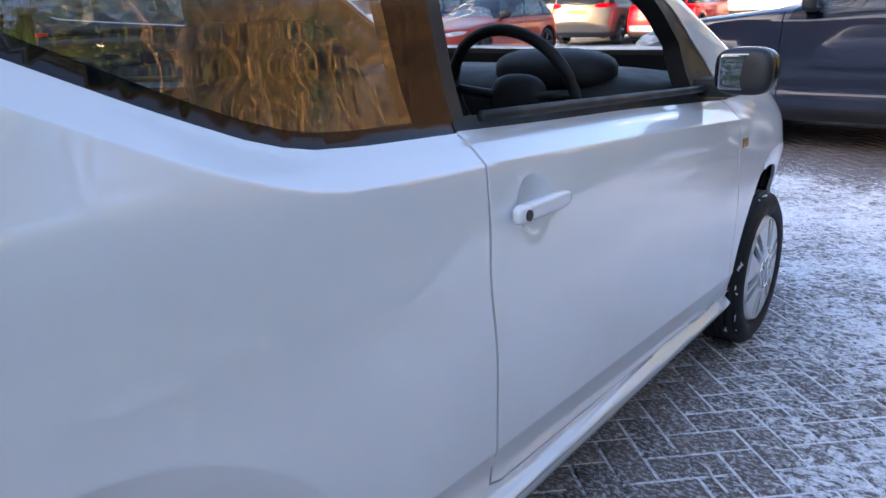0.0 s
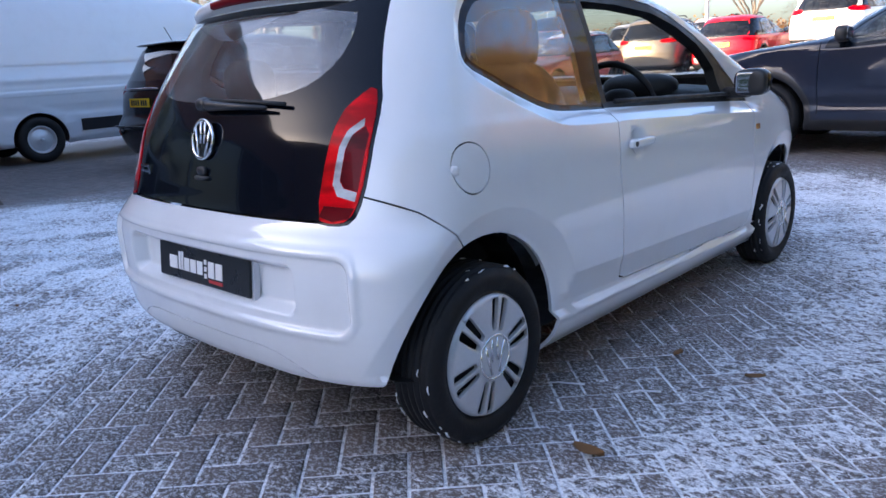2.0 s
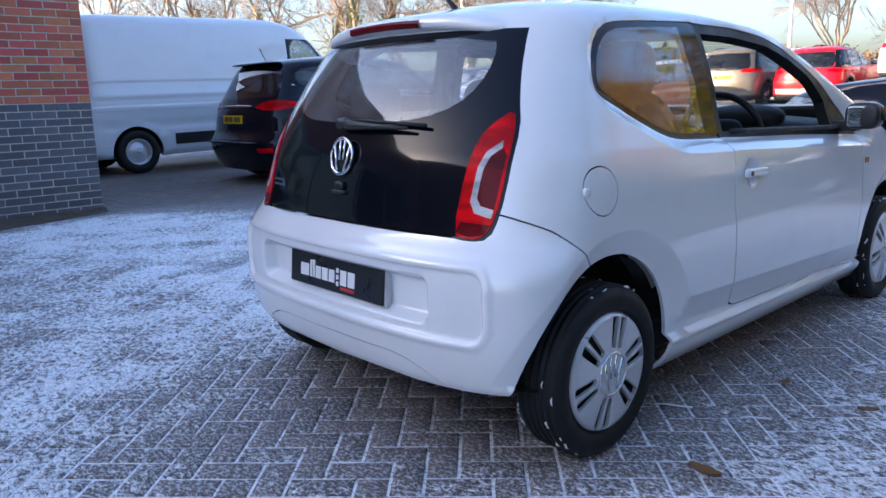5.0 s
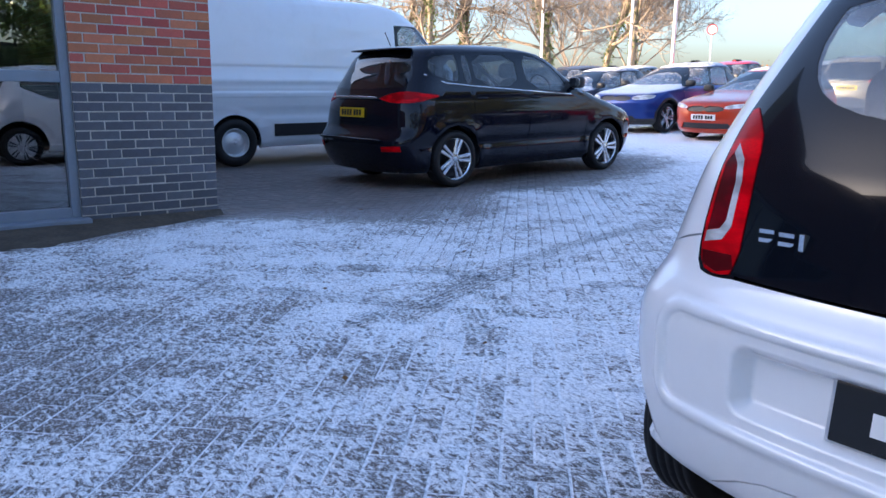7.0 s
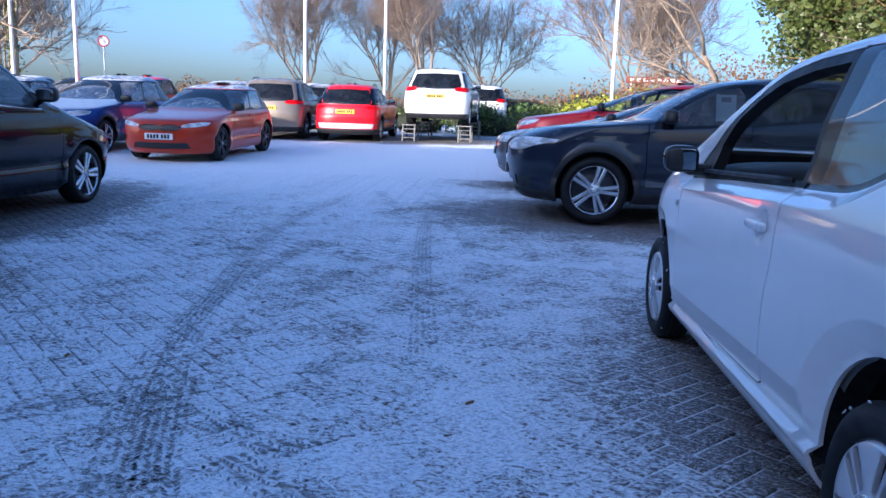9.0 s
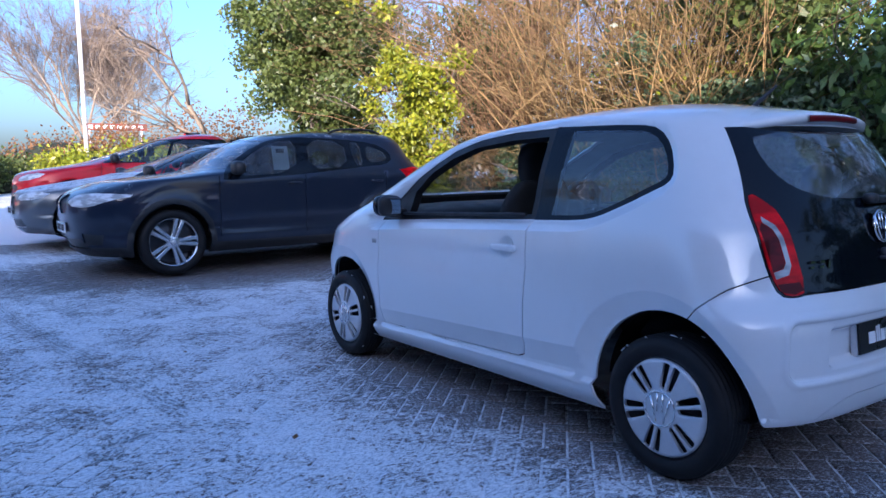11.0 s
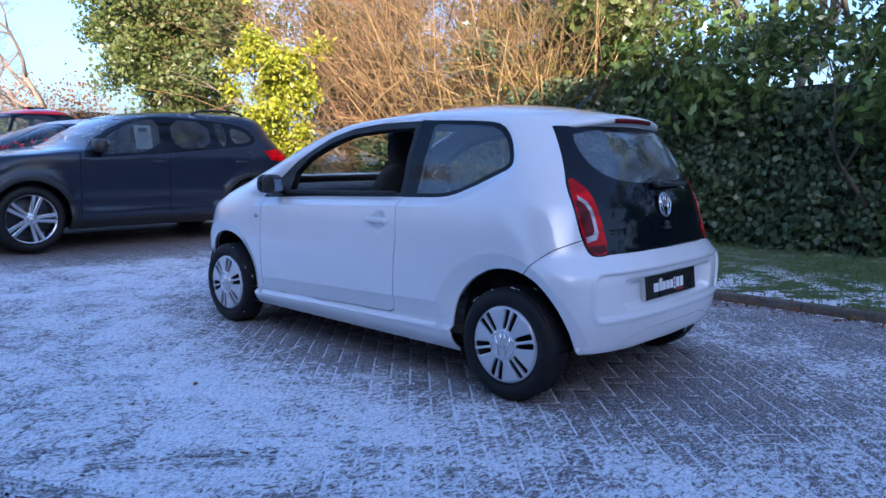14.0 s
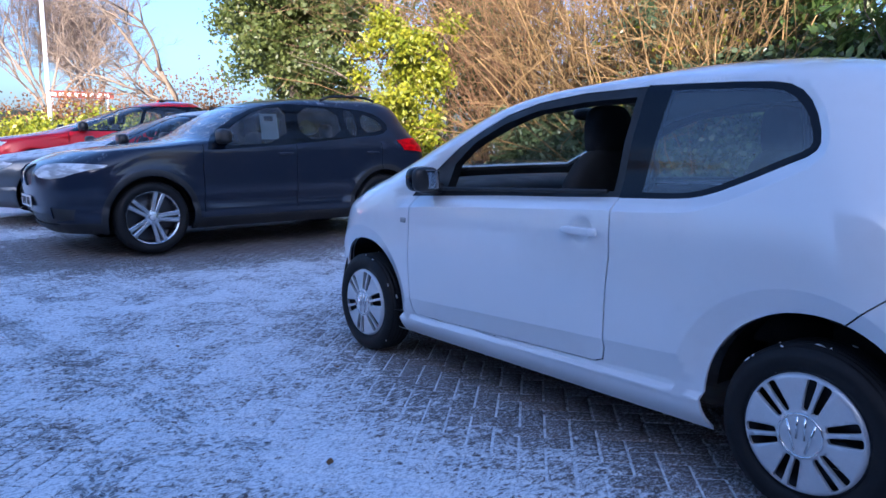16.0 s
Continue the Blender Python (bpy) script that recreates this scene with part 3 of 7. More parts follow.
def band_line():
    """The lower edge of the shoulder under the side windows."""
    rim = [(2.00, 0.882), (1.4, 0.915), (0.745, 0.945), (0.60, 0.948), (0.48, 0.951), (0.39, 0.966), (0.27, 1.012), (0.15, 1.062), (0.060, 1.098), (0.046, 1.140), (0.088, 1.240), (0.12, 1.28)]
    p = dense(smoothed(rim, 2, False), 0.02, False)
    t = np.gradient(p, axis=0)
    t /= np.hypot(t[:, 0], t[:, 1])[:, None]
    n = np.stack((-t[:, 1], t[:, 0]), 1)
    q = p
    for _ in range(5):
        q = p + n * BAND(q[:, 1])[:, None]
    return q


def hatch_skin():
    wide = pchip([r[0] for r in HERO_ROWS], [r[1] for r in HERO_ROWS])

    def by_windows(p):
        q = p[:, 1:]
        d = np.minimum(away(DOOR_GLASS, q), away(QUARTER, q))
        w = BAND(p[:, 2])
        k = sstep(p[:, 0] / wide(p[:, 2]), 0.80, 0.93)
        return -0.75 * w * np.clip(1 - d / w, 0, 1) * k

    def flares(p):
        """A flat bevel round each wheel opening and along the foot of the door, over a proud sill."""
        y, z = p[:, 1], p[:, 2]
        z1 = z + 0.022 * np.clip(y - 0.45, 0, 1.6)
        s = 0.28 * np.clip(crease_z(y) - z, 0, 0.10) * sstep(y, 0.30, 0.42) * (1 - sstep(y, 2.02, 2.12))
        for fy, fz in FLARE:
            s = np.maximum(s, 0.44 * np.clip(0.415 - np.hypot(y - fy, z - fz), 0, 0.08))
        return -s * sstep(z1, 0.284, 0.298) * sstep(p[:, 0], 0.5, 0.7)

    def plate_bay(p):
        x, z = np.abs(p[:, 0]), p[:, 2]
        rr = lambda hx, hz, zc, r: np.hypot(np.maximum(x - hx + r, 0), np.maximum(np.abs(z - zc) - hz + r, 0)) + np.minimum(np.maximum(x - hx + r, np.abs(z - zc) - hz + r), 0) - r
        bay = rr(0.655, 0.104, 0.522, 0.05)
        fold = -0.011 * (1 - sstep(bay, -0.0090, 0.0)) + 0.005 * np.exp(-((bay - 0.008) / 0.010) ** 2)
        return (-0.050 * (1 - sstep(rr(0.475, 0.080, 0.522, 0.040), -0.034, 0.0)) + fold) * (p[:, 1] < -0.1)

    def handle_bowl(p):
        d = np.hypot((p[:, 1] - 0.865), p[:, 2] - 0.802) / 0.052
        return -0.024 * np.clip(1 - d * d, 0, 1) * (p[:, 0] > 0.6)

    return Shell(HERO_ROWS, (pchip([0.2, 0.58, 0.72, 0.9, 1.4], [0.30, 0.30, 0.38, 0.44, 0.45]), 2.75), (pchip([0.2, 0.7, 0.9, 1.02, 1.3, 1.48], [0.55, 0.62, 0.64, 0.56, 0.56, 0.4]), 2.5), (by_windows, flares, plate_bay, handle_bowl))


def white_hatchback():
    car = thing("hatchback_car", pose(0, 0, 0), "white three-door hatchback with black gloss tailgate, front windows wound down", "car")
    sh = hatch_skin()
    zs = np.concatenate((np.arange(0.17, 0.25, 0.02), np.arange(0.250, 0.330, 0.0055), np.arange(0.335, 0.86, 0.017), np.arange(0.865, 1.29, 0.012), [1.30, 1.32, 1.337, 1.351, 1.364, 1.377, 1.388, 1.399, 1.409, 1.417, 1.423, 1.428, 1.431]))
    seam_door = [(1.955, 0.905), (1.982, 0.86), (1.978, 0.72), (1.972, 0.50), (1.968, 0.300), (1.940, 0.278), (0.80, 0.306), (0.760, 0.322), (0.742, 0.37), (0.735, 0.55), (0.728, 0.72), (0.745, 0.94)]
    cuts = {}
    for sd in (1, -1):
        shapes = [("bumper", "side", [(-0.6, 0.168), (-0.6, 0.708), (-0.36, 0.708), (-0.330, 0.785), (-0.23, 0.730), (-0.138, 0.652), (-0.08, 0.600), (-0.08, 0.168)]),
                  ("hole", "side", [(-0.7, 0.1), (-0.7, 0.258), (-0.42, 0.256), (-0.33, 0.268), (-0.10, 0.275), (-0.10, 0.1)]),
                  ("gap", "side", strip([(-0.330, 0.785), (-0.23, 0.730), (-0.138, 0.652), (-0.07, 0.591)], 0.005)),
                  ("tailgate", "rear", smoothed([(-0.01, 0.708), (-0.01, 0.708), (0.50, 0.706), (0.57, 0.697), (0.620, 0.706), (0.636, 0.77), (0.636, 0.90), (0.622, 1.01), (0.596, 1.075), (0.560, 1.17), (0.520, 1.292), (0.520, 1.292), (-0.01, 1.300), (-0.01, 1.300)], 1)),
                  ("rear_glass", "rear", smoothed([(-0.01, 1.278), (-0.01, 1.278), (0.450, 1.272), (0.478, 1.20), (0.470, 1.125), (0.42, 1.068), (0.31, 1.034), (0.15, 1.022), (-0.01, 1.020), (-0.01, 1.020)], 1)),
                  ("gap", "rear", strip([(-0.01, 0.708), (0.512, 0.708)], 0.006)),
                  ("lamp", "rear", smoothed(LAMP, 1)),
                  ("lamp_clear", "rear", lamp_x([(0.612, 0.972), (0.572, 0.942), (0.556, 0.90), (0.553, 0.805), (0.575, 0.775), (0.636, 0.762), (0.638, 0.785), (0.592, 0.795), (0.575, 0.815), (0.577, 0.895), (0.590, 0.930), (0.618, 0.952)])),
                  ("lamp_dark", "rear", lamp_x([(0.516, 0.722), (0.57, 0.709), (0.625, 0.718), (0.638, 0.745), (0.53, 0.750)])),
                  ("lamp_dark", "rear", lamp_x([(0.622, 0.952), (0.591, 0.930), (0.578, 0.895), (0.576, 0.815), (0.593, 0.796), (0.640, 0.786), (0.640, 0.93)])),
                  ("door", "side", seam_door + [(0.715, 1.338), (1.0, 1.33), (1.26, 1.305), (1.45, 1.262), (1.59, 1.20), (1.74, 1.115), (1.90, 1.0), (2.03, 0.88)]),
                  ("frame", "side", DOOR_GLASS), ("hole", "side", DOOR_HOLE),
                  ("frame2", "side", QUARTER), ("quarter", "side", QUARTER_SEE),
                  ("gap", "side", strip(seam_door, 0.0065)),
                  ("gap", "rear", strip([(-0.01, 0.340), (0.30, 0.340), (0.37, 0.330), (0.43, 0.308), (0.50, 0.270)], 0.004)),
                  
                  ("windscreen", "front", [(-0.01, 1.00), (0.62, 1.01), (0.595, 1.12), (0.525, 1.29), (0.45, 1.340), (-0.01, 1.356)]),
                  ("headlamp", "front", smoothed([(0.46, 0.62), (0.66, 0.63), (0.735, 0.72), (0.72, 0.83), (0.60, 0.81), (0.48, 0.72)], 1)),
                  ("repeater", "side", [(2.005, 0.742), (2.045, 0.742), (2.045, 0.766), (2.005, 0.766)])]
        shapes[0:0] = [(None, "rear", round_rect(0.655 - o, 0.104 - o, 0.522, 0.05 - o)) for o in (-0.018, -0.008, 0.0, 0.0045, 0.0090)]
        shapes[0:0] = [(None, "rear", round_rect(0.475 - o, 0.080 - o, 0.522, max(0.006, 0.040 - o))) for o in (0.0, 0.0085, 0.017, 0.0255, 0.034)]
        shapes[0:0] = [(None, "side", strip(band_line(), w)) for w in (0.003, 0.012)]
        shapes[0:0] = [(None, "side", strip([(y, crease_z(y)) for y in np.linspace(0.46, 2.0, 9)], w)) for w in (0.003, 0.011)]
        shapes[0:0] = [(None, "side", circle((0.865, 0.802), r, 28)) for r in (0.012, 0.026, 0.038, 0.047, 0.053)]
        shapes[0:0] = [(None, "side", circle(c, r, 72)) for c in FLARE for r in (0.375, 0.395, 0.4125, 0.4155, 0.421)]
        shapes += [("hole", "side", circle(c, 0.343, 56)) for c in ARCHES]
        if sd > 0:
            shapes += [("gap", "side", circle((-0.052, 0.824), 0.0715, 48)), ("flap", "side", circle((-0.052, 0.824), 0.067, 48))]
        cut = cut_shell(sh, shapes, zs, (40, 84, 26), 0.018)
        mid = cut[0][cut[2]].mean(1)
        cut[3][mid[:, 2] < np.interp(mid[:, 1], [-0.42, -0.33, -0.10, -0.095], [0.256, 0.268, 0.275, 0.0])] = "hole"
        cuts[sd] = cut
    both = (1, -1)

    def whole(name, classes, mat, label="", floor=None, **kw):
        a, b = panel(cuts[1], classes, (1,), **kw), panel(cuts[-1], classes, (-1,), **kw)
        if floor is not None:
            a, b = above(a, floor), above(b, floor)
        v, f = joined([(a[0], a[1]), (b[0], b[1])])
        return add(name, mesh_of(name, v, f, mat, True, None, np.vstack((a[2], b[2]))), car, label)

    whole("body", ["body"], WHITE, "white lacquered body shell")
    whole("rear_bumper", ["bumper"], WHITE, "white moulded bumper with a recess for the plate")
    gate = whole("tailgate", ["tailgate"], BLACKGLOSS, "black gloss tailgate panel")
    g = whole("rear_window", ["rear_glass"], REARGLASS, "tinted rear glass", rim=0.0, sink=0.001)
    g.parent = gate
    w = whole("windscreen", ["windscreen"], GLASS, "", rim=0.0, sink=0.002)
    whole("interior_lining", ["body"], LININGGREY, "", floor=0.46, rim=0.0, sink=0.032, inner=True)
    for sd in both:
        c = cuts[sd]
        kw = dict(sides=(sd,))
        d = skin("door", c, "door", WHITE, car, "white front door", **kw)
        skin("door_card", c, "door", CABIN, d, "dark inner door panel", rim=0.0, sink=0.032, inner=True, floor=0.46, **kw)
        skin("window_frame", c, "frame", SEAL, d, "black window frame", rim=0.045, sink=0.004, **kw)
        skin("quarter_window_seal", c, "frame2", BLACKGLOSS, car, "", rim=0.02, sink=0.004, **kw)
        skin("quarter_window", c, "quarter", TINT, car, "fixed quarter glass", rim=0.0, sink=0.004, **kw)
        l = skin("tail_lamp", c, "lamp", RED, car, "bright red tail lamp", rim=0.02, sink=-0.003, **kw)
        skin("reversing_lens", c, "lamp_clear", CLEAR, l, "clear bracket-shaped lens", rim=0.006, sink=-0.004, **kw)
        skin("inner_lens", c, "lamp_dark", DARKRED, l, "dark red lens", rim=0.006, sink=-0.002, **kw)
        skin("headlamp", c, "headlamp", CLEAR, car, "", rim=0.01, sink=-0.002, **kw)
        skin("side_repeater", c, "repeater", CLEAR if sd < 0 else AMBER, car, "", rim=0.006, sink=-0.004, **kw)
        # door pull, its end cap and lock
        hv = [pillow((sd * 0.8115, 0.872, 0.800), (0.024, 0.168, 0.030), 3.4, 20, 12)]
        h = add("door_handle", mesh_of("door_handle", *joined(hv), WHITE), d, "white pull handle")
        add("lock_cap", mesh_of("lock_cap", *pillow((sd * 0.814, 0.800, 0.800), (0.024, 0.044, 0.032), 3.0), WHITE), h)
        if sd > 0:
            part("keyhole", rod(bmesh.new(), (0.822, 0.798, 0.80), (0.828, 0.798, 0.80), 0.009, seg=16), TRIM, h)
        # mirror on its black sail
        mb = add("door_mirror", mesh_of("door_mirror", *pillow((sd * 0.852, 1.80, 0.966), (0.145, 0.100, 0.118), 3.0, 24, 16), BLACKGLOSS), d, "black mirror shell")
        add("mirror_glass", mesh_of("mirror_glass", *pillow((0, 0, 0), (0.112, 0.006, 0.088), 9.0), MIRRORGLASS), mb, "", pose(sd * 0.853, 1.744, 0.966, 2, 0, sd * 18))
        add("mirror_rim", mesh_of("mirror_rim", *pillow((sd * 0.852, 1.765, 0.966), (0.141, 0.05, 0.114), 3.4), TRIM), mb)
        part("mirror_stalk", box(bmesh.new(), (sd * 0.765, 1.84, 0.920), (0.11, 0.085, 0.05), 0.016), TRIM, mb)
        sill = tube([(sd * 0.742, y, 0.948 - 0.03 * max(0, y - 0.8)) for y in np.linspace(0.79, 1.86, 10)], 0.010, 6)
        add("window_sill_seal", mesh_of("window_sill_seal", *sill, SEAL), d)
        for (y, z) in ARCHES:
            arch_liner(car, y, z, 0.349, 0.70 if y == 0 else 0.74, sd, 0.24)
            wheel(car, (sd * 0.716, y, 0.268), sd, 0.287, "cover")
    for sd in both:
        for y in (0.0, 2.42):
            rs = np.random.RandomState(int(7 + 3 * sd + y))
            bits = []
            for _ in range(34 if sd > 0 else 12):
                a, x = 0.25 + rs.rand() * 5.8 - math.pi / 2, sd * (0.716 + rs.choice([-0.068, -0.034, 0.034, 0.066, 0.070]) + rs.normal() * 0.002)
                arc = a + np.linspace(0, 0.02 + 0.12 * rs.rand() ** 2, 4)
                rr = 0.2675 - (0.004 if abs(x) > 0.775 else 0.0) + rs.normal(size=4) * 0.001
                bits.append(tube([(x + sd * 0.002 * rs.normal(), y + q * math.cos(t), 0.268 + q * math.sin(t)) for t, q in zip(arc, rr)], np.array([0.001, 0.0035, 0.003, 0.001]) * (0.6 + 0.8 * rs.rand()), 5))
            bits = [b for b in bits if b[0][:, 2].min() > 0.02]
            tagged(add("snow_crumbs", mesh_of("snow_crumbs", *joined(bits), SNOW), car, "crumbs of snow in the tyre tread"), kind="stuff")
    f = skin("fuel_flap", cuts[1], "flap", WHITE, car, "round white fuel flap", rim=0.01)
    add("flap_catch", mesh_of("flap_catch", *pillow((0.778, -0.112, 0.824), (0.020, 0.026, 0.030), 2.4), WHITE), f)
    # roof spoiler with the high stop lamp
    ys = [(0.16, 1.404), (0.02, 1.388), (-0.11, 1.366), (-0.180, 1.350), (-0.196, 1.338), (-0.190, 1.318), (-0.150, 1.304), (-0.085, 1.302)]
    xs = np.linspace(-1, 1, 29)
    v = [(x * 0.520, y + 0.13 * abs(x) ** 3.0 + 0.05 * abs(x) ** 9, z - 0.045 * abs(x) ** 2.2 - 0.025 * abs(x) ** 8) for x in xs for y, z in ys]
    n = len(ys)
    fc = [(i * n + j, i * n + j + 1, (i + 1) * n + j + 1, (i + 1) * n + j) for i in range(len(xs) - 1) for j in range(n - 1)] + [tuple(range(n))[::-1], tuple((len(xs) - 1) * n + j for j in range(n))]
    sp = add("roof_spoiler", mesh_of("roof_spoiler", v, fc, WHITE), car, "white roof spoiler lip")
    v = [(x * 0.185, -0.199 + 0.13 * abs(x * 0.36) ** 3 + d, 1.328 - 0.005 * x * x + h) for x in np.linspace(-1, 1, 11) for d, h in ((0.01, 0.014), (-0.002, 0.010), (-0.002, -0.008), (0.01, -0.012))]
    fc = [(i * 4 + j, i * 4 + j + 1, (i + 1) * 4 + j + 1, (i + 1) * 4 + j) for i in range(10) for j in range(3)]
    add("stop_lamp", mesh_of("stop_lamp", v, fc, DARKRED), sp, "dark red high stop lamp")
    # roof aerial
    part("aerial", rod(bmesh.new(), (0, 0.16, 1.395), (0, 0.05, 1.48), 0.012, 0.004), TRIM, car)
    # rear wiper
    wp = [tube([(-0.02, -0.352, 1.022), (0.02, -0.362, 1.014), (0.12, -0.362, 1.012), (0.30, -0.352, 1.008)], [0.020, 0.016, 0.011, 0.005], 8), pillow((-0.02, -0.352, 1.018), (0.07, 0.05, 0.042), 2.5)]
    wi = add("rear_wiper", mesh_of("rear_wiper", *joined(wp), TRIM), gate, "black wiper arm")
    add("wiper_blade", mesh_of("wiper_blade", *tube([(-0.02, -0.342, 1.030), (0.16, -0.350, 1.026), (0.36, -0.330, 1.016)], 0.006, 6), SEAL), wi)
    # round chrome emblem: ring and slanted bars
    lean = Matrix.Translation((0, -0.386, 0.915)) @ Matrix.Rotation(radians(-11), 4, "X")
    em = [tube([(0.058 * math.cos(t), 0, 0.058 * math.sin(t)) for t in np.linspace(0, 6.283, 40, endpoint=False)], 0.0062, 8, True)]
    for sx in (-1, 1):
        em += [tube([(sx * 0.042, 0, 0.034), (sx * 0.018, 0, -0.050)], 0.0055, 6), tube([(sx * 0.012, 0, 0.054), (sx * 0.010, 0, -0.012)], 0.0050, 6)]
    e = add("emblem", mesh_of("emblem", *joined(em), CHROME), gate, "round chrome emblem", lean)
    part("emblem_disc", rod(bmesh.new(), (0, 0.004, 0), (0, 0.010, 0), 0.056, seg=32), BLACKGLOSS, e)
    la = [pillow((0.0, -0.402, 0.820), (0.050, 0.02, 0.030), 2.6), pillow((0.0, -0.404, 0.800), (0.075, 0.026, 0.016), 2.8)]
    add("tailgate_release", mesh_of("tailgate_release", *joined(la), TRIM), gate)
    # badge on the tailgate, as bars
    bd = bmesh.new()
    for x, w, z, h in ((-0.4575, 0.030, 0.812, 0.008), (-0.4575, 0.030, 0.794, 0.008), (-0.413, 0.030, 0.812, 0.008), (-0.413, 0.030, 0.794, 0.008), (-0.380, 0.009, 0.803, 0.032)):
        box(bd, (x, -0.369 + 0.22 * (abs(x) - 0.42), z), (w, 0.008, h))
    part("badge", bd, CHROME, gate, "small chrome badge", m=Matrix.Translation((0, -0.004, 0)))
    # dealer's plate in the bumper's bay: plain bars where its lettering stands
    pm = Matrix.Translation((0, -0.440, 0.524)) @ Matrix.Rotation(radians(-6), 4, "X")
    np_ = part("number_plate", box(bmesh.new(), (0, 0, 0), (0.530, 0.010, 0.112), 0.003), BLACKPLATE, car, "black show plate with white and red bars", m=pm)
    part("plate_backing", box(bmesh.new(), (0, 0.014, 0), (0.548, 0.022, 0.124), 0.003), SILVER, np_, "worn silver backing")
    x = -0.200
    for w, h, dz in ((0.056, 0.042, -0.004), (0.013, 0.058, 0.004), (0.013, 0.060, 0.005), (0.034, 0.042, -0.004), (0.037, 0.042, -0.004), (0.036, 0.042, -0.004)):
        part("marking", box(bmesh.new(), (x + w / 2, -0.0058, dz), (w * 0.90, 0.0024, h)), MARKWHITE, np_)
        x += w + 0.004
    for k in range(3):
        part("marking", box(bmesh.new(), (x + 0.011, -0.0058, -0.025 + 0.022 * k), (0.013, 0.0024, 0.015)), MARKWHITE, np_)
    x += 0.026
    for w in (0.038, 0.041):
        part("marking", box(bmesh.new(), (x + w / 2, -0.0058, -0.002), (w * 0.90, 0.0024, 0.050)), MARKWHITE, np_)
        x += w + 0.004
    part("marking", box(bmesh.new(), (x - 0.044, -0.0058, -0.038), (0.078, 0.0024, 0.010)), MARKRED, np_)
    # floor pan
    ring = sh.base(np.linspace(0, 3, 40), np.full(40, 0.27))
    ring[:, 1] = np.clip(ring[:, 1], -0.30, 2.9)
    loop = [tuple(p - np.array([0.03, 0, 0])) for p in ring] + [(-p[0] + 0.03, p[1], p[2]) for p in ring[::-1]]
    add("floor_pan", mesh_of("floor_pan", loop, [tuple(range(len(loop)))], SEAL, False), car)
    # cabin
    for sx, fw in ((-0.34, 0.42), (0.34, 0.0)):
        s = [pillow((sx, 1.10 + fw, 0.46), (0.48, 0.52, 0.16), 3.5), (lambda q: (np.array([(p[0], p[1] - 0.32 * (p[2] - 0.5), p[2]) for p in q[0]]), q[1]))(pillow((sx, 0.88 + fw, 0.78), (0.46, 0.13, 0.66), 3.2))]
        seat = add("front_seat", mesh_of("front_seat", *joined(s), CLOTH), car, "dark cloth front seat")
        add("headrest", mesh_of("headrest", *pillow((sx, 0.70 + fw, 1.17), (0.27, 0.10, 0.24), 3.0), CLOTH), seat)
    rb = add("rear_bench", mesh_of("rear_bench", *joined([pillow((0, 0.30, 0.50), (1.1, 0.44, 0.16), 4), pillow((0, 0.05, 0.72), (1.1, 0.13, 0.44), 4)]), CLOTH), car, "dark cloth rear bench")
    for sx in (-0.32, 0.32):
        add("headrest", mesh_of("headrest", *pillow((sx, 0.01, 1.07), (0.27, 0.10, 0.17), 2.8), CLOTH), rb)
    part("parcel_shelf", box(bmesh.new(), (0, -0.14, 0.93), (1.14, 0.30, 0.02), 0.006), CABIN, car)
    da = add("dashboard", mesh_of("dashboard", *joined([pillow((0, 1.93, 0.84), (1.36, 0.56, 0.24), 4.0, 28, 14), pillow((0.34, 1.74, 0.96), (0.36, 0.22, 0.12), 2.6)]), CABIN), car, "dark moulded dashboard")
    sw = [tube([(0.34 + 0.185 * math.cos(t), 1.52 - 0.07 * math.sin(t), 0.90 + 0.172 * math.sin(t)) for t in np.linspace(0, 6.283, 36, endpoint=False)], 0.015, 8, True), pillow((0.34, 1.545, 0.895), (0.17, 0.06, 0.13), 2.6)]
    for t in (0.1, math.pi - 0.1, -math.pi / 2):
        sw.append(tube([(0.34, 1.55, 0.895), (0.34 + 0.18 * math.cos(t), 1.52 - 0.07 * math.sin(t), 0.90 + 0.17 * math.sin(t))], 0.014, 6))
    add("steering_wheel", mesh_of("steering_wheel", *joined(sw), CABIN), da, "dark three-spoke steering wheel")
    rm = add("interior_mirror", mesh_of("interior_mirror", *pillow((0, 1.52, 1.27), (0.23, 0.04, 0.065), 3.0), TRIM), car)
    part("mirror_arm", rod(bmesh.new(), (0, 1.53, 1.28), (0, 1.57, 1.325), 0.010), TRIM, rm)
    return car


white_hatchback()


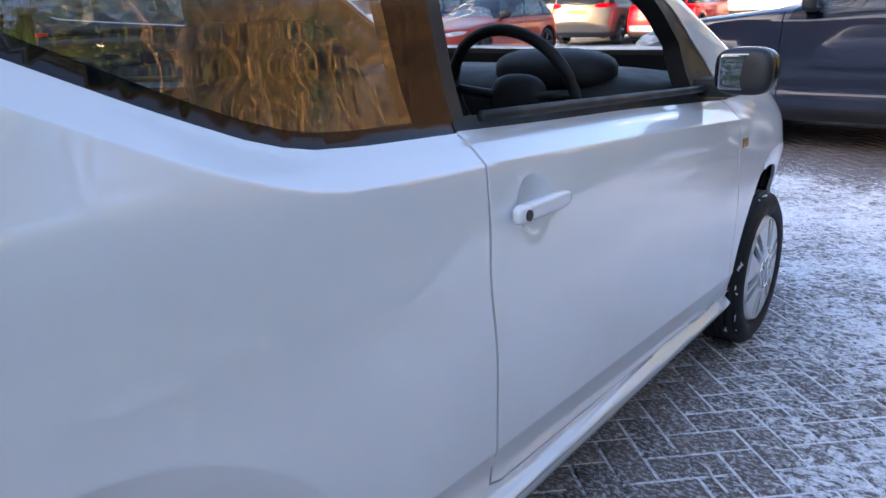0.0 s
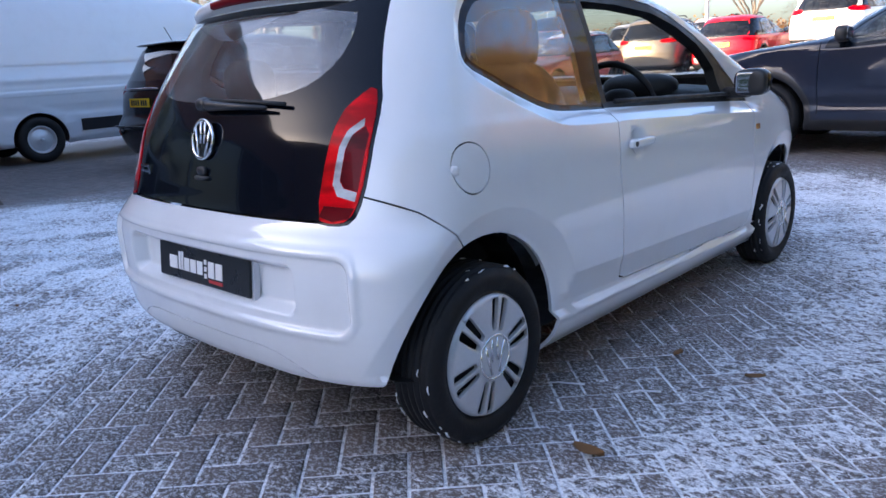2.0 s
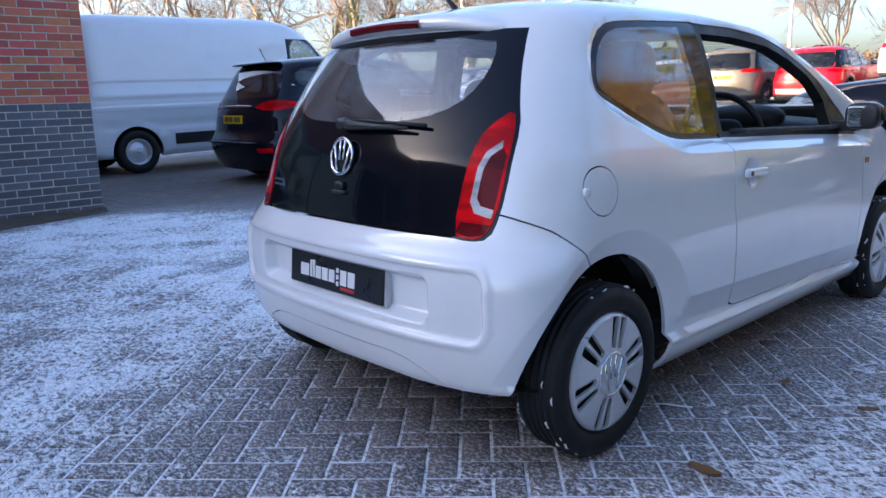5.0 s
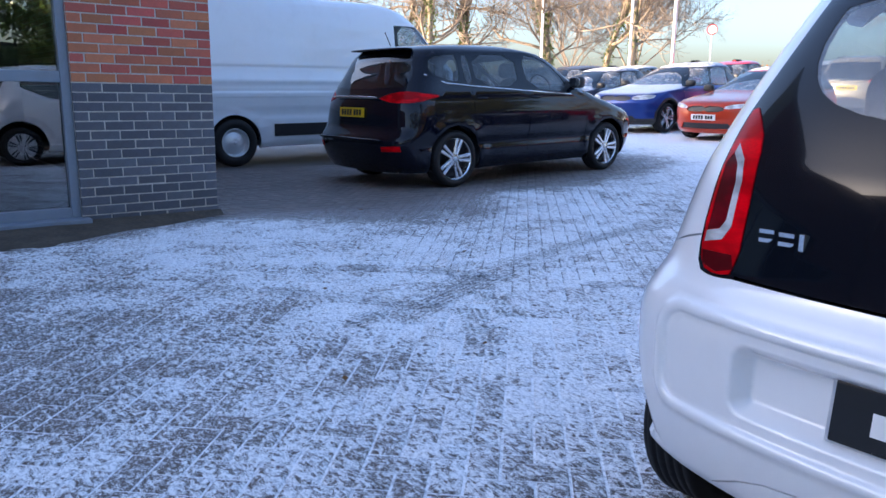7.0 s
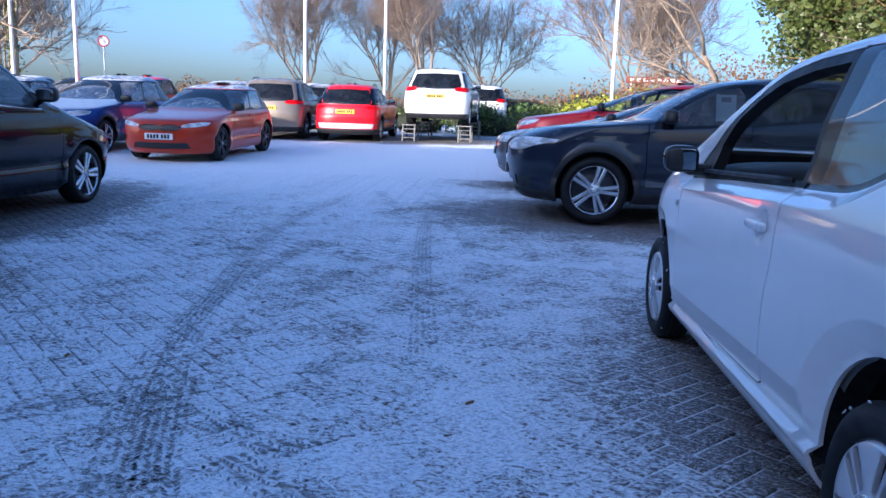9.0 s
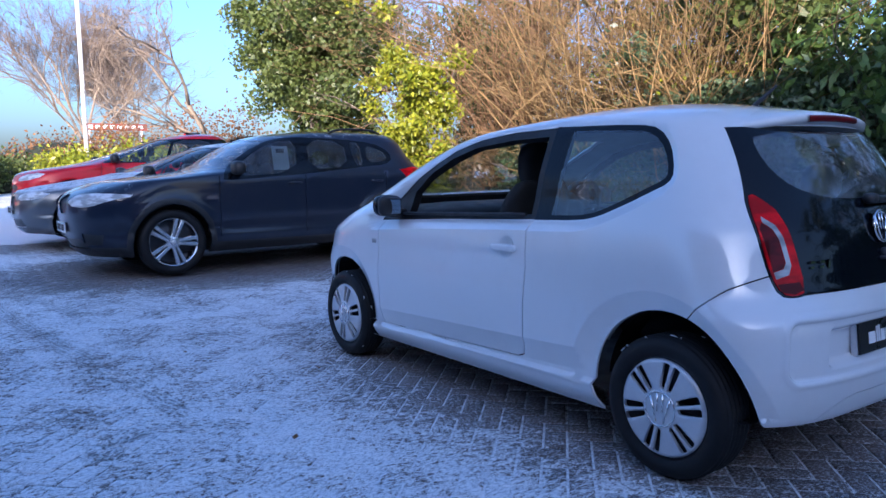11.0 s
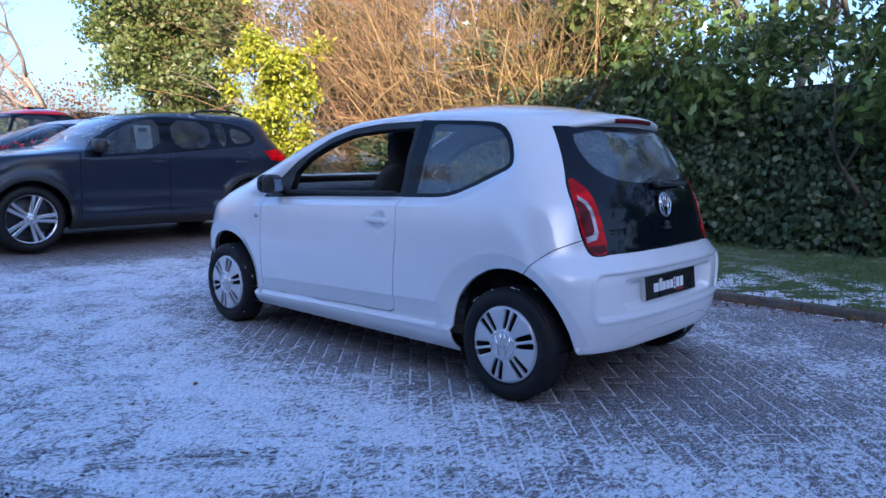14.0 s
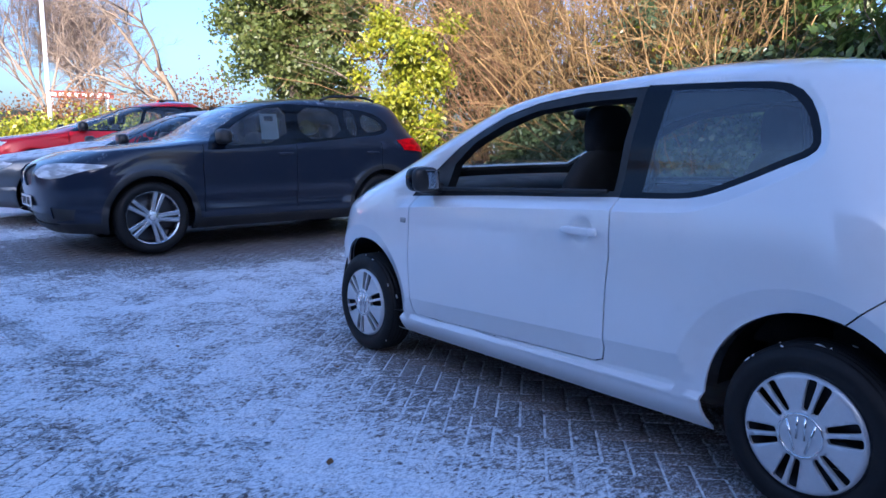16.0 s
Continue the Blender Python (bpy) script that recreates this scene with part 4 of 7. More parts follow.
# ---- the other vehicles ----
def vehicle(name, label, m, mat, L, w, H, wb, fo, c, zh, zc, yc, yh, zb, st, r, pillars, style="alloy", roof=None, clad=0.0,
            glass=None, rear_lamp=None, front_lamp=None, grille=None, plates=("rear", "front"), rails=False, top=0.915, group="parked cars", category="car", rear_glass=True, stripe=None, swages=(), nose=None, tail=None, panes=None, surround=None, chrome=None, extras=(), dark=2):
    """A parked vehicle, origin under its rear axle, nose to +y. pillars: (y at the sill, y at the roof), from the tail forward."""
    car = thing(name, m, label, category, group)
    glass = glass or FROSTGLASS
    a, f = -(L - wb - fo), wb + fo
    zt = 0.93 * H
    rows = [(c, 0.90 * w, a + 0.10, f - 0.12), (c + 0.08, 0.955 * w, a + 0.03, f - 0.04), (0.33 * H, 0.985 * w, a, f), (0.42 * H, w, a + 0.005, f - 0.01), (0.49 * H, w, a + 0.03, f - 0.05),
            (zh, 0.995 * w, a + 0.05, f - 0.13), (zh + 0.5 * (zc - zh), 0.985 * w, a + 0.07, f - 0.13 - 0.4 * (f - 0.13 - yc)), (zc - 0.02, 0.965 * w, a + 0.09, yc + 0.22 * (f - yc)),
            (zc + 0.03, 0.95 * w, a + 0.10, yc + 0.08), ((zc + zt) / 2, 0.88 * w, a + 0.10 + 0.4 * st, (yc + yh) / 2 + 0.08), (zt, 0.785 * w, a + 0.10 + 0.85 * st, yh),
            (0.965 * H, 0.69 * w, a + 0.13 + st, yh - 0.22), (0.985 * H, 0.55 * w, a + 0.3 + st, yh - 0.45), (0.997 * H, 0.3 * w, a + 0.5 + st, yh - 0.65), (H, 0.08 * w, a + 0.75 + st, yh - 0.85)]
    if nose or tail:
        rows = [(z, w_, float(pchip(*zip(*tail))(z)) if tail else r_, float(pchip(*zip(*nose))(z)) if nose else f_) for z, w_, r_, f_ in rows]
    flare = lambda p: 0.018 * sum(np.exp(-((np.hypot(p[:, 1] - y, p[:, 2] - r) - r - 0.08) / 0.06) ** 2) for y in (0, wb)) * (p[:, 0] > 0.5 * w)
    waist = lambda p: (0.012 * np.exp(-((p[:, 2] - (zb - 0.10)) / 0.022) ** 2) - 0.022 * np.exp(-((p[:, 2] - 0.30 * H) / 0.05) ** 2)) * sstep(p[:, 0], 0.7 * w, 0.95 * w) * sstep(p[:, 1], a + 0.3, a + 0.7)
    swage = lambda p: sum((0.014 * (sstep(p[:, 2], z, z + 0.015) - sstep(p[:, 2], z + 0.06, z + 0.11)) for z in swages), 0 * p[:, 2]) * (p[:, 0] > 0.9 * w)
    sh = Shell(rows, (pchip([0.2, 0.6, 1.0, 1.6], [0.34, 0.42, 0.52, 0.55]), 2.7), (pchip([0.2, zh, zc, zt], [0.60, 0.66, 0.55, 0.5]), 2.5), (flare, waist, swage))
    zs = np.unique(np.concatenate([[z + d for z in swages for d in (-0.002, 0.015, 0.06, 0.11)], np.linspace(c, zc, 17), np.linspace(zc, zt, 9), [0.95 * H, 0.965 * H, 0.977 * H, 0.985 * H, 0.992 * H, 0.997 * H, H]]))
    shapes = []
    if roof is not None:
        shapes.append(("roof", "side", [(-9, 0.935 * H), (9, 0.935 * H), (9, H + 1), (-9, H + 1)]))
    if clad:
        shapes.append(("cladding", "side", [(-9, c - 1), (9, c - 1), (9, clad), (-9, clad)]))
        shapes += [("cladding", "side", circle((y, r), r + 0.115, 40)) for y in (0, wb)]
    shapes += [("hole", "side", circle((y, r), r + 0.055, 40)) for y in (0, wb)]
    if rear_glass:
        shapes.append(("rear_window", "rear", [(-0.01, zb - 0.02), (0.74 * w, zb + 0.0), (0.76 * w, zb + 0.12), (0.64 * w, zt - 0.05), (-0.01, zt - 0.03)]))
    shapes.append(("windscreen", "front", [(-0.01, zc + 0.03), (0.82 * w, zc + 0.04), (0.80 * w, zc + 0.12), (0.655 * w, zt - 0.04), (-0.01, zt)]))
    ztop = top * H
    shapes.append(("surround", "side", smoothed(surround, 1)) if surround else ("surround", "side", [(pillars[0][0] - 0.05, zb - 0.02), (pillars[0][1] - 0.04, ztop + 0.015), (pillars[-1][1] + 0.03, ztop + 0.015), (pillars[-1][0] + 0.09, zb - 0.02)]))
    for k, poly in enumerate(panes or ()):
        shapes.append((f"pane{k}", "side", smoothed(poly, 1)))
    for k, (p, q) in enumerate(() if panes else zip(pillars[:-1], pillars[1:])):
        g = 0.028
        shapes.append((f"pane{k}", "side", smoothed([(p[0] + g, zb), (p[0] * 0.5 + p[1] * 0.5 + g, (zb + ztop) / 2), (p[1] + g, ztop), (q[1] - g, ztop), (q[0] * 0.5 + q[1] * 0.5 - g, (zb + ztop) / 2), (q[0] - g, zb)], 1)))
    for p in pillars[1:]:
        s = 0.10 if p is pillars[-1] else 0.0
        if category != "van":
            shapes.append(("gap", "side", strip([(p[0] + s, zb - 0.02), (p[0] + s + 0.01, 0.5 * H), (p[0] + s, c + 0.16)], 0.008)))
    for key, view, shape in (("rear_lamp", "rear", rear_lamp), ("front_lamp", "front", front_lamp), ("grille", "front", grille)):
        if shape:
            shapes.append((key, view, smoothed(shape, 1)))
    if grille:
        shapes.append(("grille", "front", [(-0.01, c + 0.08), (0.62 * w, c + 0.09), (0.55 * w, c + 0.20), (-0.01, c + 0.20)]))
    if stripe:
        shapes.append(("stripe", "side", stripe))
    shapes += [(f"extra{k}", e[1], e[2]) for k, e in enumerate(extras)]
    cut = cut_shell(sh, shapes, zs, (16, 26, 15), 0.05)
    both = (1, -1)
    skin("body", cut, "body", mat, car, "", sides=both, rim=0.02)
    if roof is not None:
        skin("roof", cut, "roof", roof, car, "", sides=both, rim=0.0)
    skin("lower_cladding", cut, "cladding", TRIM, car, "", sides=both)
    for sd in both:
        skin("side_moulding", cut, "stripe", TRIM, car, "", sides=(sd,), sink=-0.015)
        for k, e in enumerate(extras):
            skin(e[0], cut, f"extra{k}", e[3], car, e[4], sides=(sd,), sink=e[5], rim=0.01)
        if chrome:
            zz = np.array([q[1] for q in chrome])
            line = sh.at(sh.side(np.array(chrome))[:, 0], zz)
            add("chrome_strip", mesh_of("chrome_strip", *tube([(sd * (p[0] + 0.003), p[1], p[2]) for p in line], 0.009, 5), CHROME), car, "bright window strip")
    skin("grille", cut, "grille", TRIM, car, "", sides=both, sink=0.02, rim=0.0)
    skin("rear_window", cut, "rear_window", DARKGLASS, car, "", sides=both, sink=0.004, rim=0.0)
    skin("windscreen", cut, "windscreen", RIMED, car, "", sides=both, sink=0.004, rim=0.0)
    skin("interior_lining", cut, ["body", "roof", "cladding", "surround"], CABIN, car, "", sides=both, sink=0.04, rim=0.0, inner=True)
    for sd in both:
        skin("window_surround", cut, "surround", BLACKGLOSS, car, "", sides=(sd,), sink=0.002)
        number = len(panes) if panes else len(pillars) - 1
        for k in range(number):
            skin("side_window", cut, f"pane{k}", (DARKGLASS if dark == 2 else SMOKE) if (k < number - dark and style != "van") else glass, car, "", sides=(sd,), sink=0.006, rim=0.0)
        if rear_lamp:
            skin("tail_lamp", cut, "rear_lamp", RED, car, "red tail lamp", sides=(sd,), sink=-0.004)
        if front_lamp:
            h = skin("headlamp", cut, "front_lamp", HEADLENS, car, "clear headlamp", sides=(sd,), sink=-0.003)
        mirror(car, (float(sh.W(np.array(zb))) * 0.93, pillars[-1][0] - 0.10, zb + 0.05), sd, TRIM, 1.15)
        for p in pillars[1:-1]:
            x = float(sh.W(np.array(zb - 0.13)))
            add("door_handle", mesh_of("door_handle", *pillow((sd * (x + 0.012), p[0] + 0.14, zb - 0.13), (0.03, 0.17, 0.028), 3.2), mat), car)
        for y in (0, wb):
            arch_liner(car, y, r, r + 0.06, w - 0.10, sd, c - 0.05)
            wheel(car, (sd * (w - 0.125), y, r), sd, r, style)
        if rails:
            zr = 0.985 * H
            add("roof_rail", mesh_of("roof_rail", *tube([(sd * 0.68 * w, a + st + 0.55 + t * (yh - a - st - 0.9), zr + 0.03 - 0.05 * (2 * t - 1) ** 4) for t in np.linspace(0, 1, 12)], 0.016, 6), TRIM), car)
    ring = sh.base(np.linspace(0, 3, 30), np.full(30, c + 0.02))
    loop = [tuple(p - np.array([0.02, 0, 0])) for p in ring] + [(-p[0] + 0.02, p[1], p[2]) for p in ring[::-1]]
    add("floor_pan", mesh_of("floor_pan", loop, [tuple(range(len(loop)))], SEAL, False), car)
    if category != "van":
        for sx in (-0.36, 0.36):
            y = pillars[-2][0] + 0.25
            s = add("front_seat", mesh_of("front_seat", *joined([pillow((sx, y, zb - 0.20), (0.46, 0.14, 0.62), 3.2), pillow((sx, y - 0.10, zb + 0.20), (0.26, 0.10, 0.20), 3.0)]), CLOTH), car)
        add("rear_bench", mesh_of("rear_bench", *joined([pillow((0, y - 0.85, zb - 0.22), (1.15, 0.15, 0.56), 3.6)] + [pillow((q, y - 0.90, zb + 0.12), (0.25, 0.09, 0.17), 3.0) for q in (-0.36, 0.36)]), CLOTH), car)
        add("dashboard", mesh_of("dashboard", *pillow((0, yc - 0.35, zb - 0.10), (1.4 * w, 0.6, 0.22), 4.0), CABIN), car)
        add("steering_wheel", mesh_of("steering_wheel", *tube([(0.36 + 0.18 * math.cos(t), yc - 0.72 - 0.06 * math.sin(t), zb + 0.17 * math.sin(t) - 0.02) for t in np.linspace(0, 6.283, 20, endpoint=False)], 0.015, 6, True), CABIN), car)
    if "rear" in plates:
        zp = 0.52 * H
        y0 = float(sh.R(np.array(zp)))
        plate(car, (0, y0 - 0.012, zp), radians(-4), 0, YELLOWPLATE, MARKBLACK)
    if "front" in plates:
        y0 = float(sh.F(np.array(0.33 * H)))
        plate(car, (0, y0 + 0.012, 0.33 * H), 0, math.pi, WHITEPLATE, MARKBLACK)
    return car


SMOKE = pane("smoked_rimed_glass", (0.30, 0.36, 0.40), 0.12, 0.05)
SIDEGLASS = pane("side_glass", (0.84, 0.90, 0.90), 0.03, 0.03)
RIMED = pane("rimed_windscreen", (0.42, 0.50, 0.56), 0.42, 0.16)
HEADLENS = lens_of("headlamp_lens", (0.80, 0.82, 0.84))
NAVY = paint("black_blue_paint", (0.003, 0.004, 0.010), 0.0, 0.12, 0.03, 0.006)
SLATE = paint("slate_grey_paint", (0.013, 0.019, 0.036), 0.0, 0.28, 0.20, 0.02)
for lacquer, weight in ((NAVY, 0.45), (SLATE, 0.8)):
    for link in list(lacquer.node_tree.nodes["Principled BSDF"].inputs["Coat Weight"].links):
        lacquer.node_tree.links.remove(link)
    lacquer.node_tree.nodes["Principled BSDF"].inputs["Coat Weight"].default_value = weight
    lacquer.node_tree.nodes["Principled BSDF"].inputs["Specular IOR Level"].default_value = 0.12
GREY = paint("mid_grey_paint", (0.10, 0.11, 0.125), 0.5, 0.3, 0.75, 0.06)
BLUE = paint("blue_paint", (0.010, 0.045, 0.22), 0.35, 0.3, 0.95, 0.04)
ORANGE = paint("orange_red_paint", (0.46, 0.038, 0.012), 0.10, 0.3, 0.05, 0.015)
SCARLET = paint("scarlet_paint", (0.62, 0.006, 0.016), 0.05, 0.3, 0.10, 0.015)
BRONZE = paint("bronze_paint", (0.26, 0.215, 0.17), 0.45, 0.35, 0.25, 0.06)
VANWHITE = paint("van_white_paint", (0.74, 0.76, 0.79), 0.0, 0.35, 0.3, 0.10)
SOLIDWHITE = paint("plain_white_paint", (0.80, 0.80, 0.79), 0.0, 0.3, 0.2, 0.08)
BLACKROOF = paint("black_roof_paint", (0.010, 0.010, 0.012), 0.0, 0.2, 0.5, 0.03)
DUSK = paint("dusk_blue_paint", (0.03, 0.05, 0.09), 0.5, 0.3, 0.6, 0.05)
for lacquer in (ORANGE, SCARLET, BLUE, BRONZE):
    lacquer.node_tree.nodes["Principled BSDF"].inputs["Coat IOR"].default_value = 1.28
    lacquer.node_tree.nodes["Principled BSDF"].inputs["Specular IOR Level"].default_value = 0.25


def ground_z(x, y):
    """The yard lies level round the white car and climbs to the north."""
    t = np.maximum(np.asarray(y, float) - 4.2, 0)
    z = 0.04 * t * t / (t + 1.2)
    return np.minimum(z, 1.1)


def parked(x, y, turn, L, dz=0.0):
    """A pose for a car's rear axle on the ground, tilted with it."""
    d = Vector((-math.sin(radians(turn)), math.cos(radians(turn))))
    z0, z1 = float(ground_z(x, y)), float(ground_z(x + d.x * L, y + d.y * L))
    return pose(x, y, z0 + dz) @ Matrix.Rotation(radians(turn), 4, "Z") @ Matrix.Rotation(math.atan2(z1 - z0, L), 4, "X")


def other_vehicles():
    v = vehicle
    mpv = v("people_carrier", "black seven-seat people carrier with rimed windows and silver wheels", parked(-7.33, 3.80, 0.6, 2.76), NAVY, 4.66, 0.945, 1.68, 2.76, 0.94, 0.20, 0.82, 1.05, 2.72, 1.35, 1.16, 0.26, 0.335,
      [(-0.62, -0.28), (0.28, 0.20), (1.20, 1.14), (2.20, 1.62)], rear_lamp=[(0.46, 1.035), (0.50, 1.02), (0.66, 0.985), (0.88, 0.985), (0.915, 1.04), (0.905, 1.075), (0.80, 1.115), (0.62, 1.10)],
      nose=[(0.20, 3.52), (0.45, 3.66), (0.62, 3.68), (0.80, 3.55), (0.90, 3.28), (1.00, 2.92), (1.06, 2.72), (1.36, 2.16), (1.49, 1.95), (1.56, 1.80), (1.62, 1.50), (1.655, 1.25), (1.68, 0.95)],
      tail=[(0.20, -0.78), (0.42, -0.90), (0.55, -0.92), (0.60, -0.86), (0.98, -0.80), (1.15, -0.72), (1.50, -0.50), (1.56, -0.45), (1.62, -0.30), (1.655, 0.0), (1.68, 0.4)],
      panes=[[(-0.25, 1.50), (-0.02, 1.525), (0.13, 1.53), (0.13, 1.22), (-0.06, 1.235), (-0.31, 1.32)], [(0.19, 1.53), (0.29, 1.53), (0.33, 1.19), (0.20, 1.20)], [(0.34, 1.535), (1.05, 1.55), (1.08, 1.155), (0.38, 1.18)], [(1.18, 1.55), (1.50, 1.52), (1.80, 1.37), (2.00, 1.09), (1.24, 1.14)], [(1.86, 1.40), (2.06, 1.30), (2.42, 1.06), (2.14, 1.08)]],
      surround=[(-0.36, 1.32), (-0.28, 1.53), (0.3, 1.56), (1.18, 1.575), (1.54, 1.545), (1.92, 1.40), (2.54, 1.04), (2.0, 1.06), (1.2, 1.12), (0.2, 1.18), (-0.08, 1.21)], dark=0,
      chrome=[(-0.36, 1.30), (-0.10, 1.205), (0.3, 1.17), (1.2, 1.11), (2.0, 1.055)], glass=SMOKE,
      extras=(("reflector", "rear", [(0.62, 0.45), (0.84, 0.455), (0.84, 0.515), (0.62, 0.505)], RED, "red reflector", -0.003),), front_lamp=[(0.55, 0.68), (0.80, 0.76), (0.84, 0.86), (0.62, 0.80)], grille=[(-0.01, 0.62), (0.5, 0.63), (0.48, 0.74), (-0.01, 0.74)], plates=("rear",))
    add("roof_spoiler", mesh_of("roof_spoiler", *pillow((0, -0.40, 1.590), (1.16, 0.24, 0.038), 3.4, 24, 12), NAVY), mpv)
    add("tailgate_strip", mesh_of("tailgate_strip", *pillow((0, -0.795, 1.045), (0.95, 0.02, 0.03), 4.0), CHROME), mpv, "chrome tailgate strip")
    add("bumper_ledge", mesh_of("bumper_ledge", *pillow((0, -0.885, 0.575), (1.30, 0.10, 0.035), 4.0), NAVY), mpv)
    add("aerial", mesh_of("aerial", *tube([(0, -0.25, 1.64), (0, -0.33, 1.80)], 0.006, 5), TRIM), mpv)
    v("sport_utility_car", "slate-grey sport utility car with rimed bonnet and card in its window", parked(1.97, 7.25, 89.5, 2.67), SLATE, 4.40, 0.91, 1.60, 2.67, 0.83, 0.22, 1.01, 1.10, 2.20, 1.02, 1.09, 0.30, 0.355,
      [(-0.66, -0.30), (0.02, 0.02), (1.12, 1.08), (2.05, 1.45)], rear_lamp=[(0.52, 0.98), (0.92, 0.94), (0.92, 1.12), (0.60, 1.13)], front_lamp=[(0.40, 0.77), (0.70, 0.74), (0.90, 0.84), (0.90, 0.885), (0.60, 0.895), (0.42, 0.87)], grille=[(0.03, 0.68), (0.30, 0.68), (0.34, 0.77), (0.32, 0.88), (0.05, 0.89)],
      nose=[(0.22, 3.44), (0.35, 3.56), (0.55, 3.61), (0.75, 3.63), (0.90, 3.59), (0.97, 3.46), (1.03, 3.08), (1.07, 2.66), (1.10, 2.34), (1.28, 1.98), (1.48, 1.58), (1.53, 1.42), (1.57, 1.10), (1.60, 0.75)],
      tail=[(0.22, -0.74), (0.42, -0.88), (0.62, -0.90), (0.70, -0.86), (1.00, -0.80), (1.16, -0.68), (1.40, -0.50), (1.48, -0.46), (1.545, -0.36), (1.58, -0.15), (1.60, 0.15)],
      panes=[[(0.24, 1.42), (0.02, 1.35), (-0.06, 1.26), (0.02, 1.20), (0.25, 1.19)], [(0.48, 1.455), (0.31, 1.44), (0.31, 1.16), (0.42, 1.15)], [(1.04, 1.475), (0.54, 1.465), (0.52, 1.14), (1.05, 1.105)], [(1.17, 1.475), (1.46, 1.445), (1.78, 1.27), (2.06, 1.04), (1.22, 1.08)]],
      surround=[(-0.14, 1.25), (0.0, 1.40), (0.28, 1.46), (1.04, 1.50), (1.42, 1.485), (1.80, 1.31), (2.18, 1.01), (1.9, 1.01), (1.1, 1.06), (0.3, 1.14), (0.0, 1.16)], dark=0,
      extras=(("lower_grille", "front", [(0.52, 0.34), (0.74, 0.36), (0.78, 0.46), (0.56, 0.48)], TRIM, "black air intake", 0.01),), clad=0.33, rails=True, plates=("front",), glass=SIDEGLASS)
    v("saloon_car", "mid-grey low car with a white rimed roof and bonnet", parked(1.62, 9.95, 89, 2.69, 0.06), GREY, 4.43, 0.89, 1.42, 2.69, 0.78, 0.16, 0.74, 0.92, 2.05, 0.95, 0.92, 0.55, 0.325,
      [(-0.45, 0.15), (0.35, 0.30), (0.98, 0.80), (1.95, 1.05)], front_lamp=[(0.42, 0.60), (0.80, 0.62), (0.84, 0.72), (0.46, 0.70)], grille=[(0.03, 0.48), (0.34, 0.48), (0.36, 0.66), (0.05, 0.66)], plates=("front",), glass=GLASS)
    v("red_hatchback", "bright red small car with clear windows", parked(1.75, 12.7, 89, 2.5, 0.15), SCARLET, 4.0, 0.87, 1.48, 2.5, 0.80, 0.18, 0.80, 0.96, 2.02, 0.92, 0.96, 0.35, 0.31,
      [(-0.5, -0.2), (0.10, 0.1), (0.95, 0.78), (1.92, 1.05)], glass=GLASS, front_lamp=[(0.42, 0.64), (0.78, 0.68), (0.82, 0.80), (0.46, 0.74)], grille=[(-0.01, 0.50), (0.45, 0.50), (0.42, 0.60), (-0.01, 0.60)], plates=())
    v("orange_hatchback", "orange-red five-door hatchback with a black roof", parked(-7.92, 14.65, 180.5, 2.54), ORANGE, 4.06, 0.88, 1.43, 2.54, 0.82, 0.16, 0.76, 0.92, 1.95, 0.90, 0.94, 0.40, 0.325,
      [(-0.42, -0.10), (0.10, 0.12), (0.90, 0.75), (1.85, 1.02)], "dark", BLACKROOF, glass=GLASS, front_lamp=[(0.38, 0.62), (0.78, 0.66), (0.82, 0.74), (0.42, 0.70)], grille=[(-0.01, 0.56), (0.40, 0.58), (0.38, 0.68), (-0.01, 0.69)], plates=("front",))
    v("blue_crossover", "blue crossover with a black roof and snow on its bonnet", parked(-10.6, 15.35, 180, 2.59), BLUE, 4.23, 0.91, 1.57, 2.59, 0.83, 0.20, 0.88, 1.02, 2.05, 0.98, 1.03, 0.40, 0.335,
      [(-0.45, -0.1), (0.10, 0.12), (0.92, 0.76), (1.90, 1.08)], "alloy", BLACKROOF, 0.34, front_lamp=[(0.44, 0.74), (0.82, 0.76), (0.86, 0.86), (0.46, 0.84)], grille=[(-0.01, 0.72), (0.42, 0.73), (0.42, 0.84), (-0.01, 0.85)], plates=("front",))
    v("dusk_blue_hatchback", "dark blue-grey hatchback with a rimed windscreen", parked(-13.4, 15.6, 180, 2.6), DUSK, 4.3, 0.90, 1.50, 2.6, 0.85, 0.18, 0.82, 0.97, 2.0, 0.95, 0.98, 0.45, 0.32,
      [(-0.45, -0.1), (0.10, 0.12), (0.92, 0.76), (1.90, 1.05)], front_lamp=[(0.44, 0.66), (0.80, 0.68), (0.84, 0.80), (0.46, 0.76)], grille=[(-0.01, 0.6), (0.42, 0.6), (0.42, 0.7), (-0.01, 0.7)], plates=("front",))
    v("bronze_crossover", "bronze-grey sport utility car seen from behind", parked(-8.35, 19.3, 2, 2.68), BRONZE, 4.49, 0.92, 1.66, 2.68, 0.88, 0.22, 0.92, 1.07, 2.2, 1.05, 1.06, 0.32, 0.345,
      [(-0.60, -0.28), (0.10, 0.10), (0.98, 0.80), (2.0, 1.15)], rear_lamp=[(0.46, 0.98), (0.92, 0.96), (0.92, 1.08), (0.52, 1.08)], clad=0.36, rails=True, plates=("rear",))
